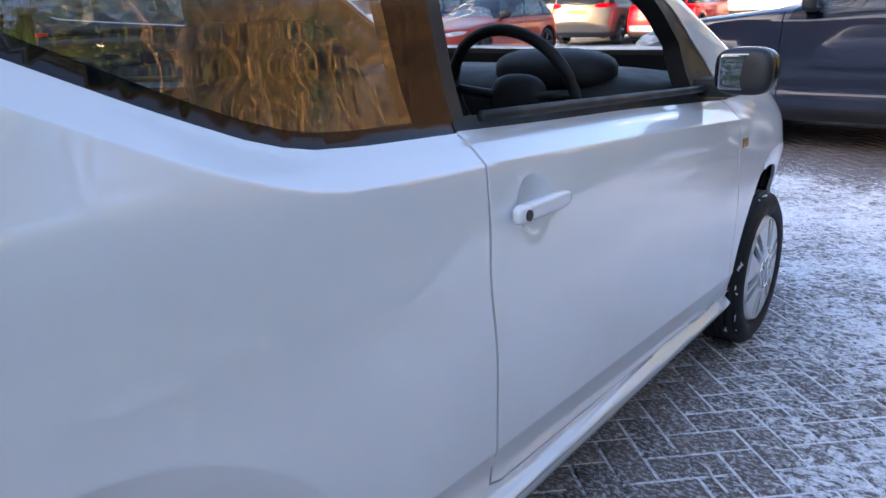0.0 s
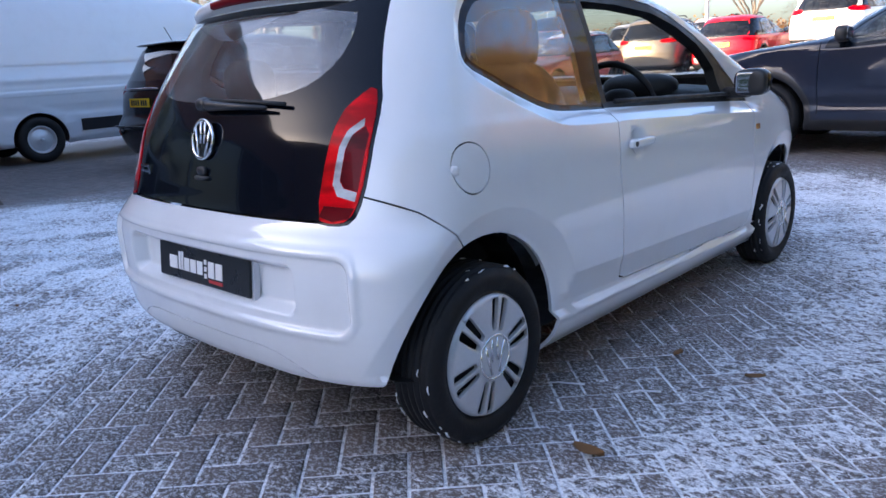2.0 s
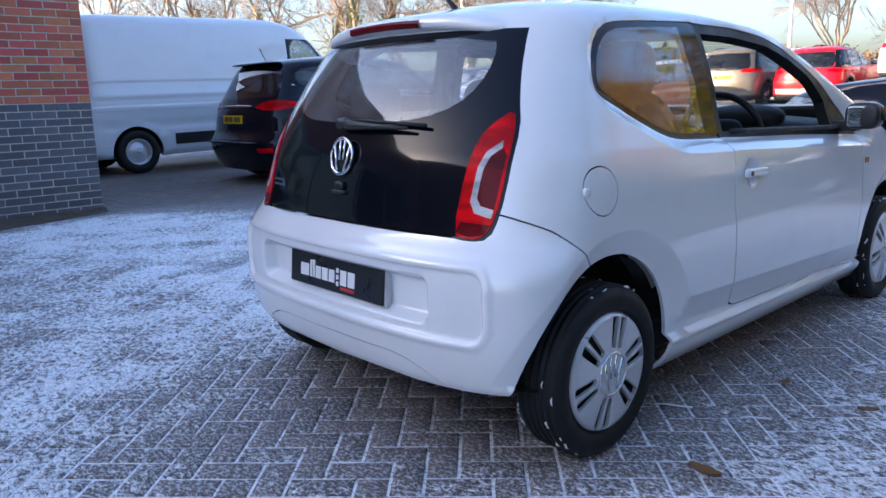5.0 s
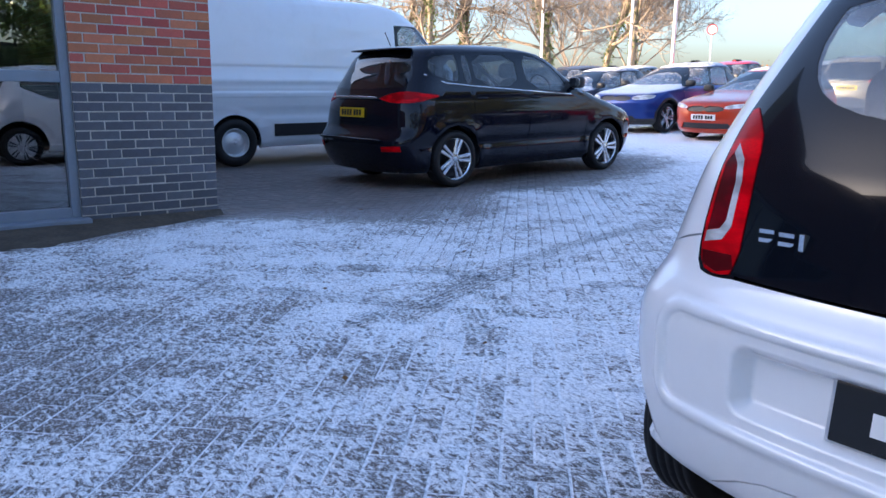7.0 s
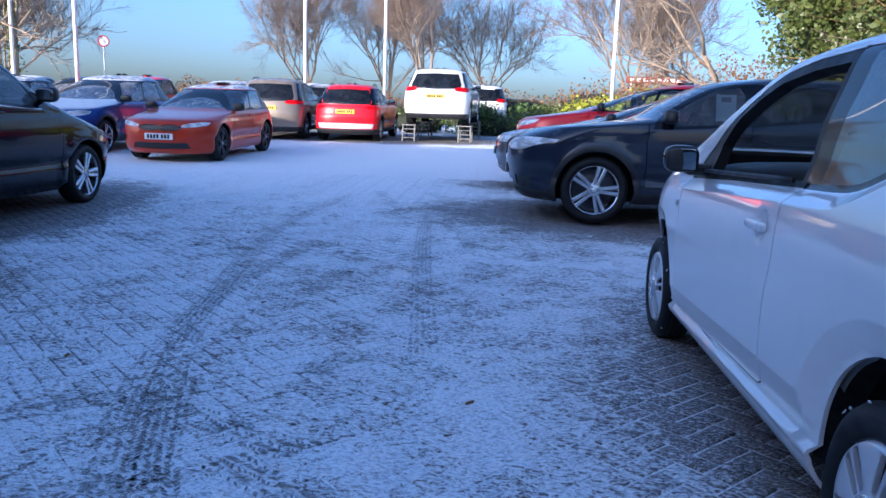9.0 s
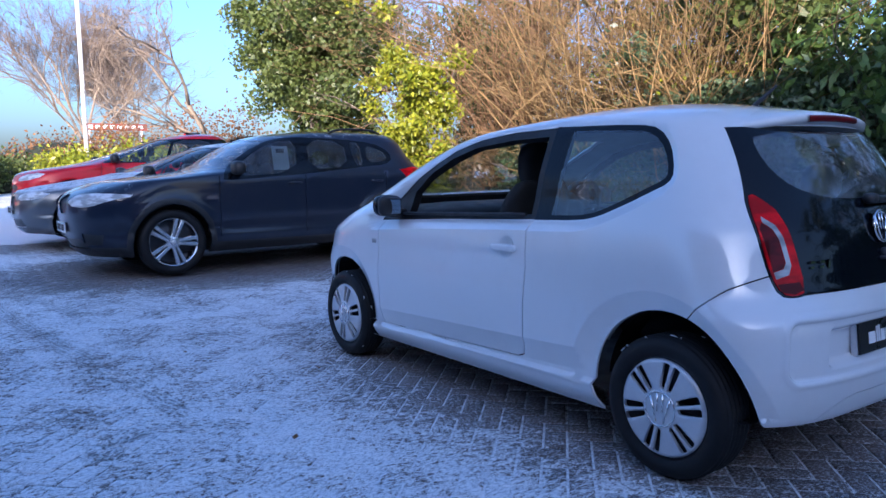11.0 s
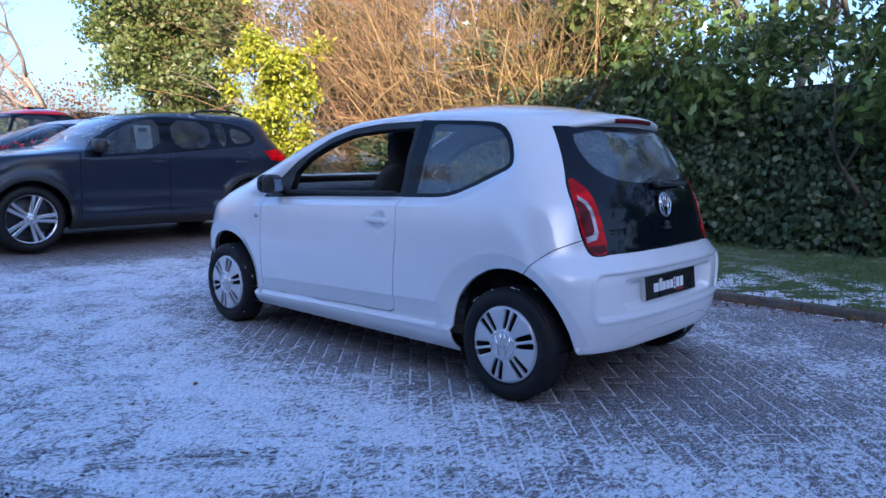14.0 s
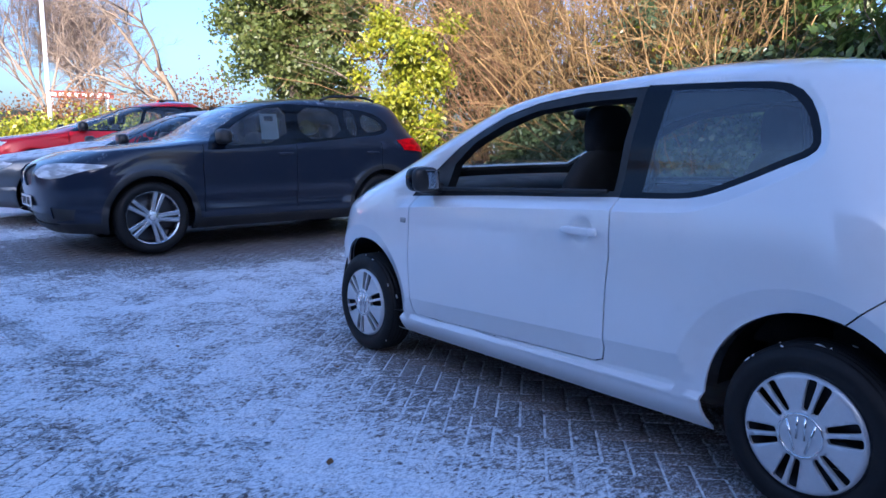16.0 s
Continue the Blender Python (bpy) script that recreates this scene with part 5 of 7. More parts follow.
    v("red_crossover", "bright red crossover with grey lower bumper and yellow plate", parked(-6.2, 19.35, 0, 2.6), SCARLET, 4.17, 0.90, 1.56, 2.6, 0.84, 0.20, 0.88, 1.02, 2.05, 0.98, 1.02, 0.38, 0.335,
      [(-0.48, -0.14), (0.10, 0.12), (0.94, 0.78), (1.92, 1.10)], rear_lamp=[(0.55, 0.90), (0.90, 0.86), (0.90, 0.95), (0.58, 0.98)], clad=0.34, rails=True, plates=("rear",),
      extras=(("rear_valance", "rear", [(-0.01, 0.35), (0.74, 0.36), (0.78, 0.49), (-0.01, 0.50)], SILVER, "silver-grey lower bumper", -0.002),))
    v("white_crossover", "white sport utility car parked on raised steel ramps", parked(-3.75, 19.9, -2, 2.64, 0.46), SOLIDWHITE, 4.36, 0.92, 1.60, 2.64, 0.85, 0.22, 0.90, 1.04, 2.1, 1.02, 1.04, 0.36, 0.345,
      [(-0.55, -0.22), (0.10, 0.12), (0.96, 0.80), (1.96, 1.12)], rear_lamp=[(0.50, 0.98), (0.92, 0.94), (0.92, 1.07), (0.55, 1.09)], clad=0.36, rails=True, plates=("rear",))
    v("far_red_hatchback", "red hatchback in the row behind", parked(-13.6, 22.5, 180, 2.5, 0.15), SCARLET, 4.0, 0.88, 1.52, 2.5, 0.80, 0.18, 0.80, 0.96, 2.0, 0.92, 0.96, 0.38, 0.31,
      [(-0.5, -0.2), (0.10, 0.1), (0.95, 0.78), (1.92, 1.05)], plates=())
    v("white_hatchback_car", "white hatchback parked behind the raised car", parked(-2.75, 25.4, 0, 2.5, 0.2), SOLIDWHITE, 4.0, 0.88, 1.50, 2.5, 0.80, 0.18, 0.80, 0.96, 2.0, 0.92, 0.96, 0.38, 0.31,
      [(-0.5, -0.2), (0.10, 0.1), (0.95, 0.78), (1.92, 1.05)], rear_lamp=[(0.50, 0.92), (0.86, 0.90), (0.86, 1.02), (0.55, 1.04)], plates=())
    for x, y, c in ((-11.2, 23.4, DUSK), (-8.7, 24.6, GREY), (-16.4, 17.6, SLATE), (-18.9, 17.8, NAVY), (-15.9, 23.0, NAVY), (-18.4, 23.2, GREY)):
        v("estate_car", "dark estate car in the row behind", parked(x, y, 180 if x < -12 else 0, 2.7, 0.05), c, 4.6, 0.91, 1.55, 2.7, 0.88, 0.18, 0.84, 1.0, 2.1, 1.0, 1.0, 0.35, 0.33,
          [(-0.7, -0.35), (0.05, 0.05), (0.98, 0.80), (1.98, 1.10)], rear_lamp=[(0.50, 0.92), (0.90, 0.90), (0.90, 1.02), (0.55, 1.04)], front_lamp=[(0.44, 0.66), (0.80, 0.68), (0.84, 0.80), (0.46, 0.76)], plates=("rear",) if x > -12 else ("front",))
    v("panel_van", "large white panel van with black side mouldings", parked(-11.02, 2.67, 0, 4.03), VANWHITE, 6.0, 1.02, 2.52, 4.03, 0.95, 0.26, 1.08, 1.26, 4.45, 3.35, 1.30, 0.06, 0.345,
          [(2.95, 2.95), (3.95, 3.42)], "van", top=0.84, group="", category="van", plates=(), rear_glass=False, stripe=[(0.62, 0.42), (2.75, 0.42), (2.75, 0.60), (0.62, 0.60)], swages=(0.98, 1.42, 1.95))


other_vehicles()


def card_in_window():
    """The white sheet behind the grey car's front side window."""
    m = parked(1.97, 7.25, 89.5, 2.67) @ pose(-0.735, 1.36, 1.25, 0, 12, 0)
    c = thing("window_card", m, "white sales card behind the grey car's side window", "card")
    part("sheet", box(bmesh.new(), (0, 0, 0), (0.004, 0.20, 0.28)), PAPER, c)
    part("heading", box(bmesh.new(), (-0.004, 0, 0.085), (0.002, 0.10, 0.05)), SLATE, c)


card_in_window()


GALVANISED = surface("dull_galvanised_steel", (0.20, 0.20, 0.195), 0.6, 0.4, var=0.2)


def ramp_stand(x, y):
    g = float(ground_z(x, y))
    t = thing("display_ramp", pose(x, y, g), "galvanised steel ladder-like stand under a raised wheel", "ramp", "stands under the raised car")
    STEEL_ = GALVANISED
    for sx in (-0.17, 0.17):
        for dy in (-0.45, 0.45):
            part("leg", rod(bmesh.new(), (sx, dy, 0), (sx, dy * 0.8, 0.47), 0.02), STEEL_, t)
    for dy in (-0.45, 0.45):
        for z in (0.10, 0.22, 0.34):
            part("rung", rod(bmesh.new(), (-0.17, dy * (1 - 0.42 * z), z), (0.17, dy * (1 - 0.42 * z), z), 0.014), STEEL_, t)
    part("deck", box(bmesh.new(), (0, 0, 0.455), (0.40, 0.85, 0.03), 0.006), STEEL_, t)
    part("toe_board", box(bmesh.new(), (0, 0.42, 0.50), (0.40, 0.03, 0.08), 0.006), STEEL_, t)


for wx, wy in ((-4.55, 19.87), (-2.97, 19.93), (-4.45, 22.5), (-2.87, 22.56)):
    ramp_stand(wx, wy)


# ---- ground ----
def oval(nt, pos, c, r, turn=0.0):
    """1 inside an ellipse on the ground, fading to 0 past its rim."""
    m = nt.nodes.new("ShaderNodeMapping")
    m.vector_type = "TEXTURE"
    nt.links.new(pos, m.inputs["Vector"])
    m.inputs["Location"].default_value, m.inputs["Rotation"].default_value = (c[0], c[1], 0), (0, 0, radians(turn))
    m.inputs["Scale"].default_value = (r[0], r[1], 1000)
    n = nt.nodes.new("ShaderNodeVectorMath")
    n.operation = "LENGTH"
    nt.links.new(m.outputs[0], n.inputs[0])
    return span(nt, n.outputs["Value"], 1.6, 0.35)


# bare ground under and beside the parked vehicles and along the wall: centre, radii, turn, how bare
BARE = [((0.0, 1.2), (0.95, 2.0), 0, 0.115), ((1.7, 0.3), (1.7, 3.0), 10, 0.015), ((0.2, -0.9), (1.5, 0.8), 0, 0.02), ((-7.33, 5.1), (1.35, 2.9), 0, 0.20), ((0.75, 7.2), (2.7, 1.4), 0, 0.20), ((0.9, 10.0), (2.7, 1.1), 0, 0.20),
        ((-11.0, 4.6), (1.8, 4.2), 0, 0.22), ((-7.9, 13.4), (1.0, 2.1), 0, 0.16), ((-10.6, 14.0), (1.0, 2.1), 0, 0.16), ((-4.2, -2.4), (2.6, 1.4), 30, 0.05), ((-6.4, 0.0), (0.75, 2.6), 13, 0.15),
        ((-7.4, 2.3), (2.2, 1.3), 0, 0.20), ((-6.5, 20.8), (6.0, 2.9), 0, 0.30), ((2.4, -2.0), (1.0, 3.5), 0, 0.06), ((-13.4, 14.2), (1.0, 2.1), 0, 0.16)]


def snowy(name, low):
    """Block paving under thin trodden snow. low: the joints and bedding, which hold more of it."""
    m, nt, b = tex_nodes(name)
    g = nt.nodes.new("ShaderNodeNewGeometry")
    pos = g.outputs["Position"]
    sc = lambda k, t=0.0: (lambda n: (nt.links.new(pos, n.inputs["Vector"]), setattr(n.inputs["Scale"], "default_value", k), setattr(n.inputs["Rotation"], "default_value", (0, 0, t)), n.outputs[0])[-1])(nt.nodes.new("ShaderNodeMapping"))
    big, mid = grain(nt, pos, 0.45, 3.0), grain(nt, pos, 2.6, 5.0, 0.6)
    fine = grain(nt, sc((1.0, 1.35, 1.0), 0.5), 26.0, 9.0, 0.80, 0.6)
    scuff = calc(nt, "ADD", calc(nt, "MULTIPLY", grain(nt, sc((0.8, 1.7, 1.0), -0.7), 24.0, 8.0, 0.75, 0.8), 0.5), calc(nt, "MULTIPLY", grain(nt, sc((0.5, 2.8, 1.0), 0.35), 34.0, 8.0, 0.72, 0.6), 0.5))
    v = calc(nt, "ADD", calc(nt, "ADD", calc(nt, "MULTIPLY", fine, 0.48), calc(nt, "MULTIPLY", scuff, 0.31)), calc(nt, "ADD", calc(nt, "MULTIPLY", mid, 0.15), calc(nt, "MULTIPLY", big, 0.06)))
    sep = nt.nodes.new("ShaderNodeSeparateXYZ")
    nt.links.new(pos, sep.inputs[0])
    limit = span(nt, sep.outputs["Y"], 4.0, 14.0, 0.475, 0.40)
    for c, r, t, k in BARE:
        limit = calc(nt, "ADD", limit, calc(nt, "MULTIPLY", oval(nt, pos, c, r, t), k))
    if low:
        bridged = calc(nt, "MULTIPLY", span(nt, sep.outputs["Y"], -0.6, 1.6), span(nt, sep.outputs["X"], -1.2, -2.6))
        limit = calc(nt, "SUBTRACT", limit, calc(nt, "SUBTRACT", span(nt, sep.outputs["Y"], -7.4, -6.9, 0.02, 0.092), calc(nt, "MULTIPLY", calc(nt, "MULTIPLY", bridged, span(nt, sep.outputs["Y"], 10.6, 10.2)), 0.14)))
    info = nt.nodes.new("ShaderNodeObjectInfo")
    isle = nt.nodes.new("ShaderNodeNewGeometry")
    pick = calc(nt, "FRACT", calc(nt, "ADD", info.outputs["Random"], isle.outputs["Random Per Island"]))
    if not low:
        limit = calc(nt, "ADD", limit, span(nt, pick, 0.0, 1.0, -0.013, 0.013))
    snow = span(nt, v, calc(nt, "SUBTRACT", limit, 0.010), calc(nt, "ADD", limit, 0.012))
    stone = blend(nt, pick, (0.085, 0.068, 0.061), (0.165, 0.125, 0.112))
    stone = blend(nt, span(nt, grain(nt, pos, 60.0, 4.0), 0.35, 0.75), stone, (0.15, 0.125, 0.11))
    rime = calc(nt, "MULTIPLY", span(nt, grain(nt, sc((1.0, 1.5, 1.0), 0.9), 58.0, 7.0, 0.78), 0.485, 0.575), calc(nt, "MULTIPLY", span(nt, v, 0.36, 0.52, 0.34, 0.85), span(nt, limit, 0.53, 0.66, 1.0, 0.22)))
    base = blend(nt, rime, (0.07, 0.06, 0.055) if low else stone, (0.66, 0.68, 0.71))
    put_in(nt, b.inputs["Base Color"], blend(nt, snow, base, blend(nt, span(nt, grain(nt, sc((1.0, 1.6, 1.0), 0.2), 48.0, 7.0, 0.80), 0.40, 0.54), (0.52, 0.54, 0.57), (0.93, 0.94, 0.95))))
    put_in(nt, b.inputs["Roughness"], span(nt, snow, 0.0, 1.0, 0.62, 0.9))
    b.inputs["Specular IOR Level"].default_value = 0.3
    relief(nt, b, calc(nt, "ADD", calc(nt, "MULTIPLY", snow, 0.6), calc(nt, "MULTIPLY", fine, 0.5)), 0.55, 0.008)
    return m


PAVING, BEDDING = snowy("snowy_block_paving", False), snowy("snowy_bedding", True)


def ground_sheet():
    xs = np.unique(np.concatenate((np.linspace(-600, -40, 15), np.linspace(-40, 40, 61), np.linspace(40, 600, 15))))
    ys = np.unique(np.concatenate((np.linspace(-600, -20, 12), np.linspace(-20, 40, 61), np.linspace(40, 600, 15))))
    v = [(x, y, float(ground_z(x, y)) - 0.0048) for y in ys for x in xs]
    n = len(xs)
    f = [(j * n + i, j * n + i + 1, (j + 1) * n + i + 1, (j + 1) * n + i) for j in range(len(ys) - 1) for i in range(n - 1)]
    tagged(add("ground", mesh_of("ground", v, f, BEDDING)), "snow-covered yard sloping up gently to the north", "ground", kind="structure")


ground_sheet()

# ---- building ----
BRICKRED = surface("red_brick", (0.50, 0.130, 0.075), 0.85, var=0.16, scale=9.0, bump=0.5)
BRICKBLUE = surface("blue_grey_brick", (0.095, 0.100, 0.118), 0.6, var=0.2, scale=9.0, bump=0.4)
MORTAR = surface("pale_mortar", (0.44, 0.40, 0.35), 0.95, var=0.2, bump=0.6)
ALUMINIUM = surface("grey_window_aluminium", (0.20, 0.235, 0.28), 0.4, 0.2, var=0.06, coat=0.2)
# the unlit room's dimness is put into this dark grey
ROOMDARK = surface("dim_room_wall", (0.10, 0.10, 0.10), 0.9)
EARTH = surface("damp_earth", (0.075, 0.058, 0.042), 0.95, var=0.5, scale=6, bump=0.9, fine=40)
CONCRETE = surface("kerb_concrete", (0.26, 0.25, 0.235), 0.9, var=0.25, bump=0.7)
SHOWGLASS = pane("window_glass", (0.55, 0.60, 0.60), 0.0, 0.22)


def brick_tint(m):
    """Lets alike bricks differ one from another."""
    nt = m.node_tree
    b = nt.nodes["Principled BSDF"]
    src = b.inputs["Base Color"].links[0].from_socket
    info = nt.nodes.new("ShaderNodeObjectInfo")
    hs = nt.nodes.new("ShaderNodeHueSaturation")
    nt.links.new(src, hs.inputs["Color"])
    nt.links.new(span(nt, info.outputs["Random"], 0.0, 1.0, 0.78, 1.18), hs.inputs["Value"])
    nt.links.new(span(nt, calc(nt, "FRACT", calc(nt, "MULTIPLY", info.outputs["Random"], 7.0)), 0.0, 1.0, 0.485, 0.515), hs.inputs["Hue"])
    nt.links.new(hs.outputs[0], b.inputs["Base Color"])


brick_tint(BRICKRED)
brick_tint(BRICKBLUE)
WALL = Matrix.Translation((-6.09, 0.775, 0)) @ Matrix.Rotation(radians(-91), 4, "Z")
PIER, GLAZED, TALL, BAYS = 1.115, 10.90, 5.0, 6


def brick_face(name, red=(0.30, 0.085, 0.050)):
    """Far brickwork, a bond of bricks and joints in relief."""
    m, nt, b = tex_nodes(name)
    t = nt.nodes.new("ShaderNodeTexBrick")
    c = nt.nodes.new("ShaderNodeTexCoord")
    s = nt.nodes.new("ShaderNodeSeparateXYZ")
    k = nt.nodes.new("ShaderNodeCombineXYZ")
    nt.links.new(c.outputs["Object"], s.inputs[0])
    nt.links.new(calc(nt, "ADD", s.outputs["X"], s.outputs["Y"]), k.inputs["X"])
    nt.links.new(s.outputs["Z"], k.inputs["Y"])
    nt.links.new(k.outputs[0], t.inputs["Vector"])
    t.inputs["Scale"].default_value, t.inputs["Mortar Size"].default_value = 1.0, 0.005
    t.inputs["Brick Width"].default_value, t.inputs["Row Height"].default_value = 0.225, 0.075
    low = span(nt, s.outputs["Z"], 1.1249, 1.1251)
    for sock, dark, light in (("Color1", (0.05, 0.055, 0.07), red), ("Color2", (0.075, 0.08, 0.10), [q * 0.7 for q in red])):
        nt.links.new(blend(nt, low, dark, light), t.inputs[sock])
    t.inputs["Mortar"].default_value = (0.42, 0.40, 0.36, 1)
    nt.links.new(t.outputs["Color"], b.inputs["Base Color"])
    b.inputs["Roughness"].default_value = 0.85
    relief(nt, b, calc(nt, "SUBTRACT", 1.0, t.outputs["Fac"]), 0.5, 0.008)
    return m


def building():
    FACE = brick_face("brickwork")
    w = thing("wall_east", WALL, "red brick wall over a blue-grey brick plinth, wide aluminium windows", "wall", kind="structure")
    core = bmesh.new()
    box(core, (PIER / 2, -0.16, TALL / 2), (PIER, 0.304, TALL))
    part("wall_core", core, MORTAR, w)
    rest = bmesh.new()
    box(rest, ((PIER + GLAZED) / 2, -0.16, (TALL + 2.75) / 2), (GLAZED - PIER, 0.32, TALL - 2.75))
    box(rest, ((PIER + GLAZED) / 2, -0.16, 0.02), (GLAZED - PIER, 0.30, 0.08))
    box(rest, ((GLAZED + 18.4) / 2, -0.16, TALL / 2), (18.4 - GLAZED, 0.32, TALL))
    part("brickwork", rest, FACE, w)
    for name, c, s in (("wall_north", (0.16, -8.3, TALL / 2), (0.32, 15.9, TALL)), ("wall_south", (18.4 - 0.16, -8.3, TALL / 2), (0.32, 15.9, TALL)), ("wall_west", (9.2, -16.4, TALL / 2), (18.4, 0.3, TALL))):
        ob = part(name, box(bmesh.new(), c, s), FACE, None, m=WALL)
        tagged(ob, "plain brick wall of the showroom", "wall", kind="structure")
    ob = part("roof", box(bmesh.new(), (9.2, -8.3, TALL + 0.06), (18.7, 16.6, 0.12), 0.02), CONCRETE, None, m=WALL)
    tagged(ob, "flat roof of the showroom", "roof", kind="structure")
    ob = part("upper_storey", box(bmesh.new(), (18.6, -4.6, 3.1), (14.0, 23.0, 6.2)), FACE, None, m=WALL)
    tagged(ob, "taller brick block of the showroom", "wall", kind="structure")
    # floor and inner wall behind the glass, coloured dark for an unlit room
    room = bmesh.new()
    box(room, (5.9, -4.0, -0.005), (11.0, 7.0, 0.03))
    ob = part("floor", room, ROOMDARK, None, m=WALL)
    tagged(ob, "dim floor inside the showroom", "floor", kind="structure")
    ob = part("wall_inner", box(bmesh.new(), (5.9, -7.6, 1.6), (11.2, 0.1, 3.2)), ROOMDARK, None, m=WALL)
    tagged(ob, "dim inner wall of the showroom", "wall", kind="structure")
    # glazing: frame, transom, mullion, sill and panes
    win = thing("window_1", WALL, "tall grey aluminium shop window reflecting the yard", "window", kind="structure")
    yb = -0.09
    for nm, c, s in (("jamb", (PIER + 0.035, yb, 1.39), (0.07, 0.10, 2.66)), ("jamb", (GLAZED - 0.035, yb, 1.39), (0.07, 0.10, 2.66)), *[("mullion", (PIER + (GLAZED - PIER) * k / BAYS, yb, 1.39), (0.07, 0.10, 2.66)) for k in range(1, BAYS)],
                     ("transom", ((PIER + GLAZED) / 2, yb, 1.165), (GLAZED - PIER - 0.14, 0.094, 0.085)), ("bottom_rail", ((PIER + GLAZED) / 2, yb, 0.10), (GLAZED - PIER - 0.14, 0.094, 0.08)), ("top_rail", ((PIER + GLAZED) / 2, yb, 2.70), (GLAZED - PIER - 0.14, 0.094, 0.09)),
                     ("window_sill", ((PIER + GLAZED) / 2 - 0.02, yb + 0.09, 0.045), (GLAZED - PIER + 0.05, 0.22, 0.035))):
        part(nm, box(bmesh.new(), c, s, 0.006), ALUMINIUM, win)
    posts = [PIER + (GLAZED - PIER) * k / BAYS for k in range(BAYS + 1)]
    for x0, x1 in ((a + (0.07 if k == 0 else 0.035), b - (0.07 if k == BAYS - 1 else 0.035)) for k, (a, b) in enumerate(zip(posts[:-1], posts[1:]))):
        for z0, z1 in ((0.14, 1.122), (1.208, 2.655)):
            part("pane", box(bmesh.new(), ((x0 + x1) / 2, yb - 0.01, (z0 + z1) / 2), (x1 - x0, 0.004, z1 - z0)), SHOWGLASS, win)
    return w


EASTWALL = building()


def apron():
    """A strip of damp earth along the foot of the wall."""
    rs = np.random.RandomState(3)
    n, k = 60, 5
    v = []
    for i in range(n):
        x = -0.02 + i * 0.3
        wd = (0.62 + 0.22 * rs.rand()) * min(1.0, 0.12 + i / 6)
        for j in range(k):
            t = j / (k - 1)
            v.append((x, 0.004 + wd * t, 0.035 * (1 - t) ** 2 + 0.006 * rs.rand() + (0.004 if j < k - 1 else -0.004)))
    f = [(i * k + j, (i + 1) * k + j, (i + 1) * k + j + 1, i * k + j + 1) for i in range(n - 1) for j in range(k - 1)]
    tagged(add("soil_strip", mesh_of("soil_strip", v, f, EARTH), None, "", WALL), "strip of damp earth along the foot of the brick wall", "soil", kind="structure")


apron()

# ---- plants ----
BARK = surface("bare_bark", (0.17, 0.135, 0.10), 0.95, var=0.35, bump=0.7)
# darker copy of the bark, so the sun doesn't pick out the hedge limbs
DARKBARK = surface("mossy_bark", (0.075, 0.065, 0.045), 0.95, var=0.4, bump=0.7)
PALEBARK = surface("pale_bark", (0.25, 0.195, 0.14), 0.9, var=0.3, bump=0.5)
PALETWIG = surface("greyish_twigs", (0.17, 0.125, 0.095), 0.9, var=0.3, scale=3)
TWIG = surface("golden_twigs", (0.27, 0.175, 0.068), 0.8, var=0.35, scale=3)
BROWNTWIG = surface("brown_twigs", (0.23, 0.135, 0.065), 0.85, var=0.35, scale=3)


def leafage(name, a, b, rough=0.45):
    m, nt, p = tex_nodes(name)
    g = nt.nodes.new("ShaderNodeNewGeometry")
    at = place_of(nt)
    k = calc(nt, "ADD", calc(nt, "MULTIPLY", g.outputs["Random Per Island"], 0.7), calc(nt, "MULTIPLY", grain(nt, at, 1.3, 3.0), 0.45), clamp=True)
    c = blend(nt, k, a, b)
    put_in(nt, p.inputs["Base Color"], c)
    p.inputs["Roughness"].default_value = rough
    out, mix, tr = nt.nodes["Material Output"], nt.nodes.new("ShaderNodeMixShader"), nt.nodes.new("ShaderNodeBsdfTranslucent")
    nt.links.new(c, tr.inputs["Color"])
    mix.inputs[0].default_value = 0.22
    nt.links.new(p.outputs[0], mix.inputs[1])
    nt.links.new(tr.outputs[0], mix.inputs[2])
    nt.links.new(mix.outputs[0], out.inputs["Surface"])
    return m


IVY = leafage("ivy_leaves", (0.040, 0.078, 0.036), (0.120, 0.175, 0.085), 0.35)
LAUREL = leafage("laurel_leaves", (0.040, 0.092, 0.020), (0.125, 0.190, 0.045), 0.28)
LIME = leafage("yellow_green_leaves", (0.10, 0.17, 0.008), (0.38, 0.37, 0.016))
EVERGREEN = leafage("evergreen_leaves", (0.040, 0.070, 0.016), (0.125, 0.155, 0.035))
BROWNLEAF = leafage("dead_leaves", (0.14, 0.060, 0.025), (0.26, 0.13, 0.05), 0.8)
GRASS = leafage("winter_grass", (0.06, 0.13, 0.02), (0.14, 0.20, 0.05), 0.7)
# near-black fill: the shade deep between leaves, put into the colour
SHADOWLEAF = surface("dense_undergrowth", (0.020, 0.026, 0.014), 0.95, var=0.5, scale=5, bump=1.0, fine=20)


